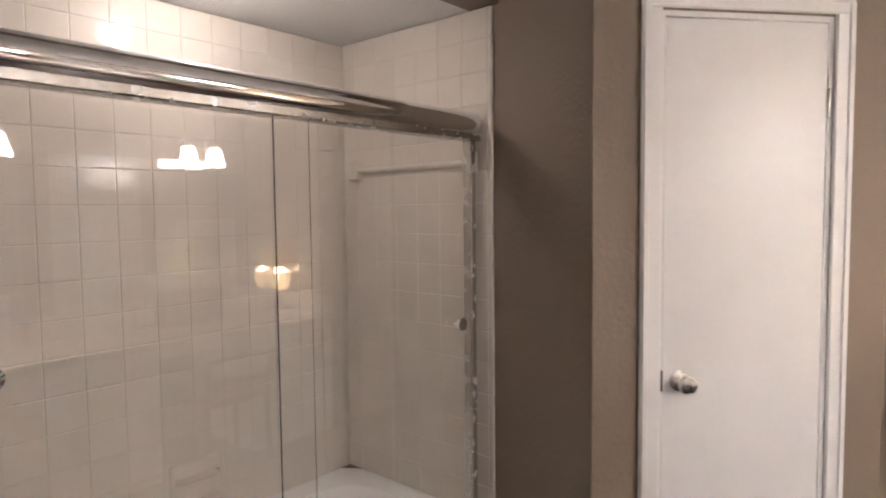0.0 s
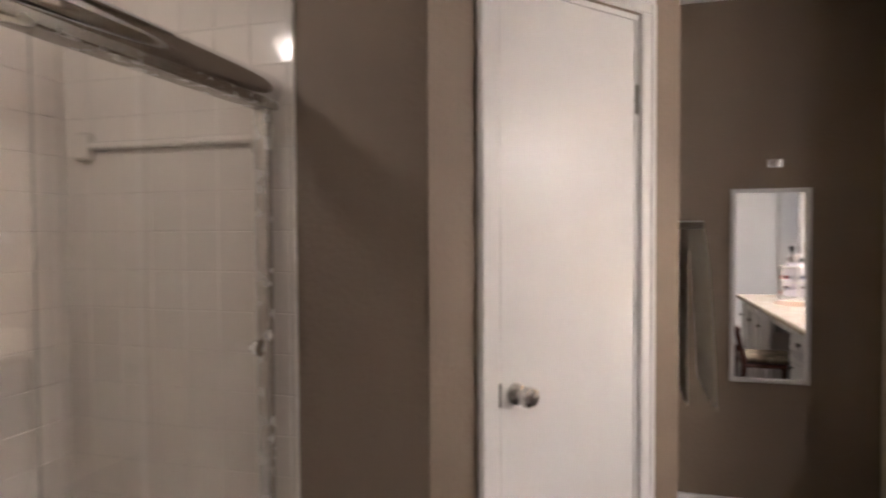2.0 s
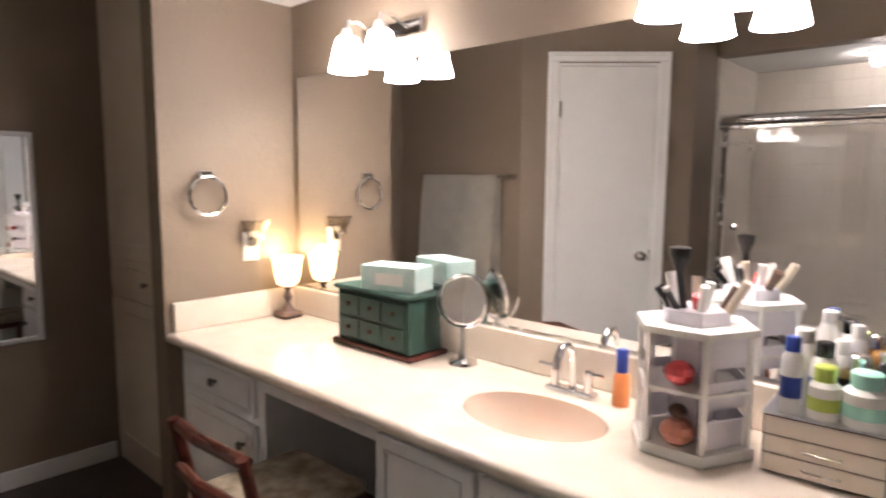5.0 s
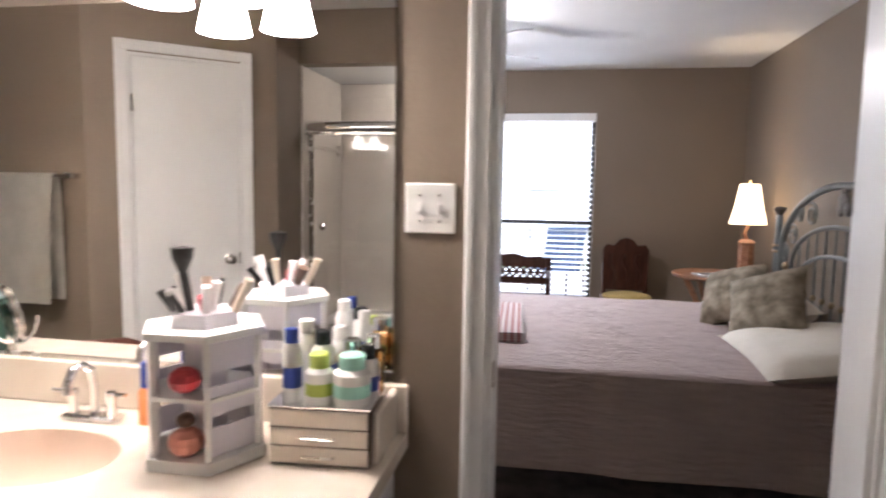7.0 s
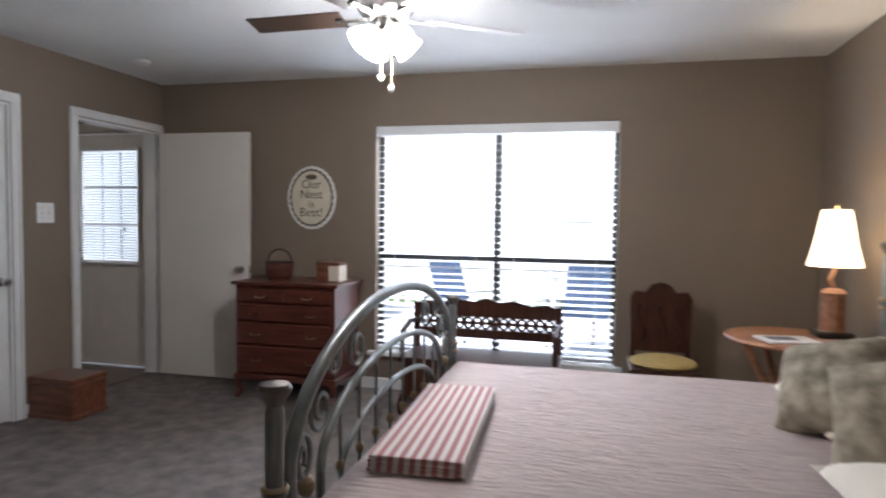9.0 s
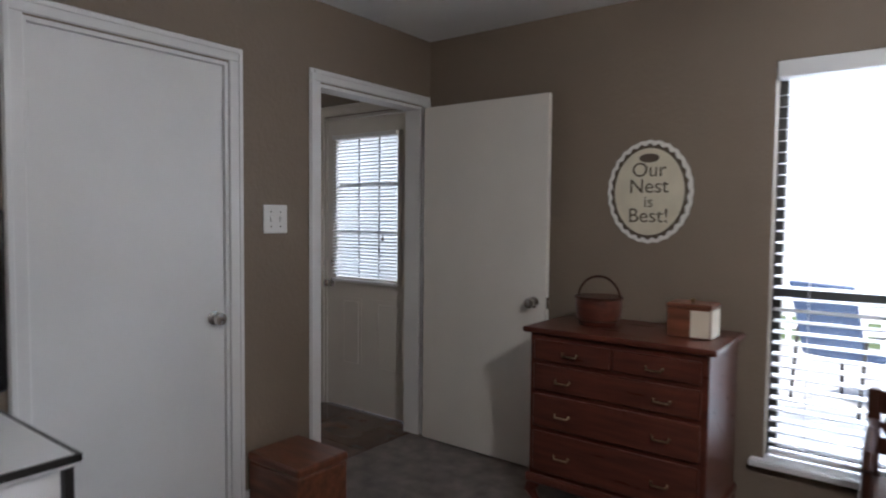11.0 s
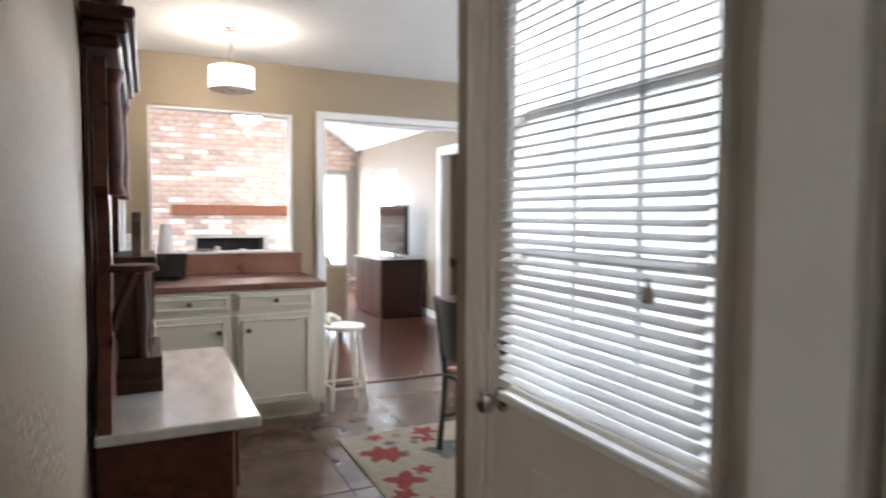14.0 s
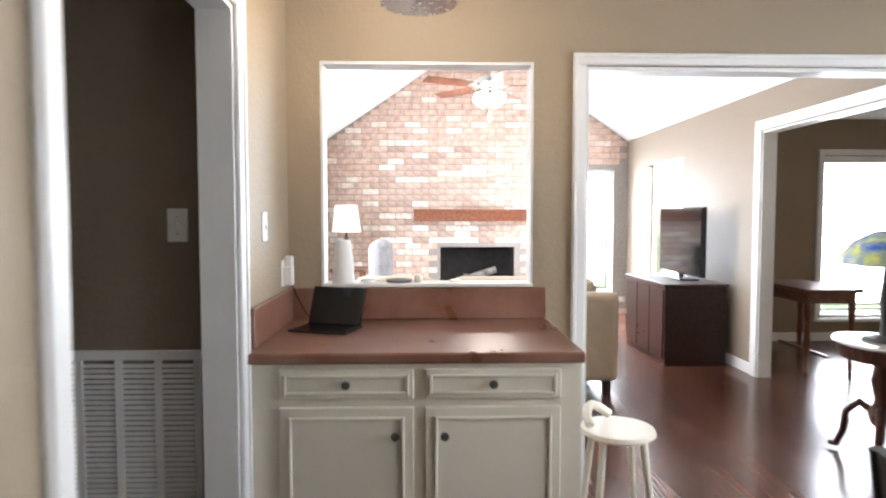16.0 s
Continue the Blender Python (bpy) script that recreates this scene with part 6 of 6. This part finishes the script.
ns = thing("nightstand", T(1.12, 2.16), "dark mahogany nightstand beside the bed", "nightstand")
part("top", box(-0.27, 0.25, -0.24, 0.25, 0.70, 0.73, 0.008), "mahogany", ns)
part("body", box(-0.24, 0.24, -0.22, 0.23, 0.12, 0.6995, 0.004), "mahogany", ns)
part("drawer", box(-0.255, -0.241, -0.19, 0.2, 0.5, 0.67, 0.004), "mahogany", ns)
for x in (-0.21, 0.21):
    for y in (-0.19, 0.2):
        part("foot", box(x - 0.03, x + 0.03, y - 0.03, y + 0.03, 0, 0.12), "mahogany", ns)
ts = thing("tv_stand", T(-3.33, 2.85), "white-topped stand with a black metal frame", "tv stand")
part("top", box(-0.33, 0.33, -0.52, 0.52, 0.70, 0.735, 0.004), "white", ts)
part("edge_band", box(0.331, 0.34, -0.53, 0.53, 0.715, 0.735), "black", ts)
part("edge_band", box(-0.33, 0.34, 0.521, 0.53, 0.715, 0.735), "black", ts)
part("apron", box(-0.30, 0.31, -0.48, 0.48, 0.58, 0.6995), "white", ts)
for x in (-0.3, 0.32):
    for y in (-0.5, 0.5):
        part("leg", box(x - 0.012, x + 0.012, y - 0.012, y + 0.012, 0, 0.6995), "black", ts)
tv = thing("television", T(-3.35, 2.86, 0.736), "black flat television on the white stand", "television")
part("screen", box(0.02, 0.028, -0.45, 0.45, 0.13, 0.63), "screen", tv)
part("casing", box(-0.03, 0.019, -0.465, 0.465, 0.115, 0.645, 0.008), "blackplastic", tv)
part("neck", box(-0.02, 0.01, -0.05, 0.05, 0.012, 0.12), "blackplastic", tv)
part("stand", lathe([(0.17, 0.0), (0.16, 0.01), (0.0, 0.012)], 24), "blackplastic", tv)

# ---- bathroom counter things ----
CZ = 0.7805
tr_ = thing("towel_ring", T(-2.8575, 0.77, 1.318), "chrome towel ring on the tan wall", "towel ring")
part("mount", box(0, 0.03, -0.028, 0.028, 0.05, 0.085, 0.005), "chrome", tr_)
part("ring", tube([(0.035, 0.075 * math.sin(2 * math.pi * k / 28), -0.015 + 0.075 * math.cos(2 * math.pi * k / 28)) for k in range(29)], 0.007, 8), "chrome", tr_, "", True)
ol = thing("plug_in_night_light", T(-2.8575, 0.965, 1.09), "glass tulip night light plugged in an outlet", "night light")
part("cover_plate", box(0, 0.006, -0.037, 0.037, -0.06, 0.06, 0.003), "whiteplastic", ol)
part("socket", box(0.0065, 0.03, -0.018, 0.018, 0.0, 0.04, 0.004), "nickel", ol)
part("shade", lathe([(0.03, 0.03), (0.05, 0.09), (0.058, 0.11), (0.052, 0.108), (0.026, 0.04)], 8, c=(0.045, 0)), "bottle", ol, "fluted clear glass shade")
lp = thing("torchiere_lamp", T(-2.775, 1.09, CZ) @ Matrix.Scale(0.9, 4), "small lit urn lamp with a cream glass shade", "lamp")
part("base", box(-0.055, 0.055, -0.055, 0.055, 0, 0.03, 0.012), "brown", lp)
part("stem", lathe([(0.035, 0.03), (0.02, 0.05), (0.01, 0.075), (0.02, 0.10), (0.009, 0.13), (0.03, 0.15)], 16), "brown", lp, "", True)
part("shade", lathe([(0.025, 0.15), (0.05, 0.165), (0.062, 0.21), (0.068, 0.265), (0.075, 0.29), (0.07, 0.29), (0.058, 0.21), (0.0, 0.17)], 24), "smallshade", lp, "glowing cream glass shade", True)
bulb("torchiere_bulb", (-2.775, 1.09, CZ + 0.27), 1.6, 0.03, (1.0, 0.72, 0.38))
jb = thing("jewelry_chest", T(-2.10, 1.062, CZ) @ pose(0, 0, 0, 0, 0, -2), "worn dark green wooden jewelry chest with six drawers", "jewelry chest")
part("base", box(-0.215, 0.205, -0.095, 0.09, 0, 0.018, 0.006), "mahogany", jb)
part("body", box(-0.195, 0.185, -0.08, 0.075, 0.0185, 0.20, 0.004), "green", jb)
part("lid", box(-0.21, 0.2, -0.092, 0.085, 0.2005, 0.216, 0.006), "green", jb)
for r_ in range(2):
    for c in range(3):
        dd = part("drawer", box(-0.18 + 0.12 * c, -0.068 + 0.12 * c, -0.087, -0.0805, 0.03 + 0.083 * r_, 0.105 + 0.083 * r_, 0.003), "green", jb)
        part("knob", ball((-0.124 + 0.12 * c, -0.092, 0.07 + 0.083 * r_), 0.008, seg=8), "brown", dd)


def carton(m, label):
    e = thing("tissue_carton", m, label, "box", "tissue cartons")
    part("carton", box(-0.11, 0.11, -0.06, 0.06, 0, 0.085, 0.002), "teal", e)
    part("opening", lathe([(0.045, 0.0853), (0.0, 0.0856)], 16, squash=0.4), "pinkmk", e)
    part("label_bar", box(-0.05, 0.06, -0.0615, -0.0602, 0.02, 0.06), "paper", e)
    return e


cb = carton(T(-2.06, 1.06, CZ + 0.216) @ pose(0, 0, 0, 0, 0, 14), "teal and white tissue carton on the jewelry chest")
mm = thing("makeup_mirror", T(-1.785, 1.095, CZ) @ Matrix.Scale(0.88, 4), "round chrome makeup mirror on a pedestal", "mirror")
part("base", lathe([(0.055, 0), (0.052, 0.012), (0.02, 0.02), (0.014, 0.05), (0.012, 0.14)], 24), "chrome", mm, "", True)
RM = T(0, 0, 0.235) @ pose(0, 0, 0, 80, 0, 32)
part("rim", turn_bm(lathe([(0.088, -0.012), (0.1, 0.0), (0.088, 0.012), (0.082, 0.0), (0.088, -0.012)], 32), RM), "bottle", mm, "clear plastic ring", True)
part("mirror_glass", turn_bm(lathe([(0.082, -0.004), (0.082, 0.004), (0.0, 0.0045)], 32), RM), "mirror", mm)
part("yoke", tube([(-0.1 * math.cos(radians(a)), 0, 0.235 - 0.1 * math.sin(radians(a))) for a in range(0, 181, 15)], 0.005, 6), "chrome", mm)


def bottle(name, p, r, h, body, cap, label, cap_h=0.03, square=False):
    e = thing(name, p, label, "bottle")
    if square:
        part("body", box(-r, r, -r * 0.7, r * 0.7, 0, h, 0.004), body, e)
    else:
        part("body", lathe([(r * 0.95, 0), (r, 0.006), (r, h * 0.88), (r * 0.72, h), (0, h)], 18), body, e, "", True)
    part("cap", lathe([(r * 0.7, h + 0.0005), (r * 0.7, h + cap_h), (r * 0.6, h + cap_h + 0.003), (0, h + cap_h + 0.003)], 16), cap, e, "", True)
    if body in ("whiteplastic", "paper"):
        part("label_band", lathe([(r * 1.012, h * 0.25), (r * 1.012, h * 0.6)], 18), cap if cap not in ("whiteplastic", "blackplastic", "chrome") else "blue", e)
    return e


bottle("soap_bottle", T(-1.235, 1.10, CZ), 0.022, 0.09, "orange", "blue", "orange liquid soap bottle with a blue pump beside the sink", 0.06)
og = thing("makeup_organizer", T(-1.01, 0.985, CZ) @ pose(0, 0, 0, 0, 0, 2), "white hexagonal makeup carousel full of cosmetics", "organizer")
def hexa(r, z0, z1):
    return lathe([(r, z0), (r, z1)], 6)
for z0, z1, r in ((0, 0.025, 0.135), (0.145, 0.153, 0.127), (0.27, 0.285, 0.135)):
    part("tier", hexa(r, z0, z1), "whiteplastic", og)
for k in range(6):
    a = radians(60 * k)
    part("upright", turn_bm(box(0.112, 0.126, -0.006, 0.006, 0.0255, 0.2695), pose(0, 0, 0, 0, 0, 60 * k)), "whiteplastic", og)
for k in (0, 1, 2, 3, 5):
    for z in (0.03, 0.116, 0.205):
        part("drawer_front", turn_bm(box(0.098, 0.102, -0.055, 0.055, z, z + 0.06), pose(0, 0, 0, 0, 0, 30 + 60 * k)), "lavender", og)
part("core", hexa(0.05, 0.0255, 0.2695), "lavender", og)
part("top_tray", hexa(0.075, 0.2855, 0.315), "lavender", og)
mkr = random.Random(11)
for z, r, m_ in ((0.185, 0.034, "red"), (0.054, 0.038, "pinkmk"), (0.1, 0.02, "brown")):
    part("compact", ball((0.0, -0.082, z), r, sz=0.8, seg=10), m_, og)
for k in range(13):
    a, rr2 = mkr.uniform(0, 6.28), mkr.uniform(0.015, 0.07)
    x, y = rr2 * math.cos(a), rr2 * math.sin(a)
    hh = mkr.uniform(0.03, 0.075)
    part("brush" if k % 2 else "lipstick", tube([(x, y, 0.3155), (x * 1.5, y * 1.5, 0.3155 + hh)], 0.008 if k % 2 else 0.010, 8, taper=1.5 if k % 3 == 0 else 1.0), mkr.choice(("black", "red", "brown", "paper", "black", "linen")), og)
part("brush_head", lathe([(0.01, 0.40), (0.022, 0.43), (0.024, 0.45), (0.0, 0.455)], 12, c=(-0.03, -0.03)), "black", og)
part("brush_handle", tube([(-0.02, -0.02, 0.3155), (-0.03, -0.03, 0.402)], 0.009, 8), "black", og)
mb = thing("mirrored_box", T(-0.748, 1.035, CZ) @ pose(0, 0, 0, 0, 0, 4) @ Matrix.Diagonal((0.91, 0.95, 0.82, 1)), "mirrored two-drawer jewelry box with bottles on top", "jewelry box")
part("body", box(-0.118, 0.118, -0.075, 0.085, 0, 0.15, 0.002), "brown", mb)
part("lid", box(-0.12, 0.12, -0.08, 0.088, 0.1505, 0.156), "mirror", mb)
for z in (0.005, 0.053, 0.101):
    dd = part("drawer", box(-0.115, 0.115, -0.081, -0.0755, z, z + 0.045, 0.002), "counter", mb, "bevelled cream glass front")
    if z < 0.1:
        part("handle", tube([(-0.035, -0.081, z + 0.022), (-0.035, -0.09, z + 0.022), (0.035, -0.09, z + 0.022), (0.035, -0.081, z + 0.022)], 0.003, 6), "nickel", dd)
BZ = CZ + 0.1285
for x, y, r, h_, bd, cp, lb, sq in (
    (-0.725, 1.035, 0.02, 0.125, "whiteplastic", "blue", "white lotion tube with a blue cap", False),
    (-0.66, 1.04, 0.03, 0.075, "whiteplastic", "lime", "white jar with a lime green lid", False),
    (-0.585, 1.05, 0.04, 0.075, "paper", "mint", "white cream jar with a mint lid", False),
    (-0.675, 1.10, 0.026, 0.11, "whiteplastic", "blackplastic", "white bottle with a dark blue cap", False),
    (-0.72, 1.11, 0.025, 0.13, "paper", "paper", "tall pale spray bottle", False),
    (-0.61, 1.12, 0.03, 0.09, "amber", "chrome", "square amber perfume bottle", True),
    (-0.56, 1.13, 0.024, 0.10, "amber", "chrome", "tall amber perfume bottle", True),
    (-0.555, 1.08, 0.022, 0.09, "paper", "blackplastic", "white jar with a black lid", False),
    (-0.65, 1.145, 0.022, 0.11, "paper", "whiteplastic", "tall white lotion bottle beside the perfume", False),
):
    bottle("toiletry_bottle", T(x * 0.91 - 0.152, y * 0.95 + 0.004, BZ), r, h_, bd, cp, lb, 0.028, sq)
vc = thing("vanity_chair", T(-2.02, 0.50), "red-brown wooden vanity chair tucked under the counter", "chair")
part("seat", box(-0.2, 0.2, -0.12, 0.25, 0.42, 0.45, 0.01), "mahogany", vc)
part("cushion", box(-0.18, 0.18, -0.10, 0.24, 0.4505, 0.49, 0.018, seg=2), "pillow", vc)
for x in (-0.18, 0.18):
    part("back_leg", tube([(x, -0.14, 0), (x, -0.11, 0.44), (x * 1.05, -0.17, 0.70)], 0.017, 8), "mahogany", vc)
    part("front_leg", tube([(x, 0.22, 0.42), (x, 0.22, 0)], 0.016, 8), "mahogany", vc)
for z in (0.55, 0.68):
    part("back_rail", tube([(-0.188, -0.155, z), (0, -0.19, z + 0.02), (0.188, -0.155, z)], 0.018, 8), "mahogany", vc)

# ---- pieces of walls and floors ----
TW, TH, TG = 0.1085, 0.1085, 0.002


def tile_wall(name, m, length, z0, z1, shift, label):
    """Stacked square wall tile; local x along the wall, -y into the room."""
    e = thing(name, m, label, "tile wall")
    tagged(e, kind="structure")
    part("grout_bed", box(0, length, -0.0115, -0.001, z0, z1), "grout", e)
    full = {}
    row = 0
    z = z0
    while z < z1 - 0.01:
        h_ = min(TH, z1 - z)
        x = -shift
        while x < length - 0.004:
            a, c = max(0, x), min(length, x + TW)
            if c - a > 0.012:
                key = (round(c - a, 3), round(h_, 3))
                if key not in full:
                    q = part("tile", box(TG / 2, c - a - TG / 2, -0.0135, -0.0055, TG / 2, h_ - TG / 2, 0.0015), "tile", e)
                    full[key] = q.data
                else:
                    q = new("tile", full[key])
                    q.parent = e
                q.location = (a, 0, z)
            x += TW
        z += TH
        row += 1
    return e


tile_wall("tile_back_wall", T(-0.405, -2.02) @ R180, 1.505, 0.40, 2.125, 0.05, "glazed white square tile behind the tub")
tile_wall("tile_end_wall", T(-1.91, -2.007) @ R90, 0.745, 0.40, 2.125, 0.03, "glazed white tile at the tub end wall")
tile_wall("tile_head_wall", T(-0.405, -1.262) @ R270, 0.745, 0.40, 2.125, 0.03, "glazed white tile at the tub head wall")
ft = thing("floor_tiles", T(0, 0, 0), "large glossy brown slate-look floor tiles", "floor")
tagged(ft, kind="structure")
me_t = None
for i in range(-7, 8):
    for j in range(-4, 6):
        xa, ya = -7.37 + 0.6 * i, 6.44 + 0.6 * j
        a0, a1, c0, c1 = max(xa, -7.99), min(xa + 0.6, -3.765), max(ya, 2.9), min(ya + 0.6, 8.6)
        if a1 - a0 < 0.03 or c1 - c0 < 0.03:
            continue
        part("tile", box(a0 + 0.003, a1 - 0.003, c0 + 0.003, c1 - 0.003, -0.006, 0.0, 0.0015), "slatetile", ft)
tagged(obj("threshold_strip", box(-8.03, -7.985, 6.2, 8.11, -0.005, 0.006, 0.002), "walnut"), "dark wood transition strip", "trim", kind="structure")
wf = thing("floor_planks", T(0, 0, 0), "glossy dark cherry laminate planks", "floor")
tagged(wf, kind="structure")
rp = random.Random(9)
far = bmesh.new()
made = 0
y = 4.05
while y < 11.8:
    x = -14.0 + rp.uniform(0, 0.9)
    xp = -14.0
    while xp < -8.03:
        xe = min(x, -8.03)
        if xe - xp > 0.05:
            if xe > -11.3 and 5.9 < y < 10.6 and made < 260:
                part("plank", box(xp + 0.001, xe - 0.001, y + 0.001, min(y + 0.127, 11.8) - 0.001, -0.006, 0.0), "woodfloor", wf)
                made += 1
            else:
                box(xp + 0.001, xe - 0.001, y + 0.001, min(y + 0.127, 11.8) - 0.001, -0.006, 0.0, bm=far)
        xp = x
        x += 1.2
    y += 0.127
tagged(part("planks", far, "woodfloor", wf), kind="stuff")
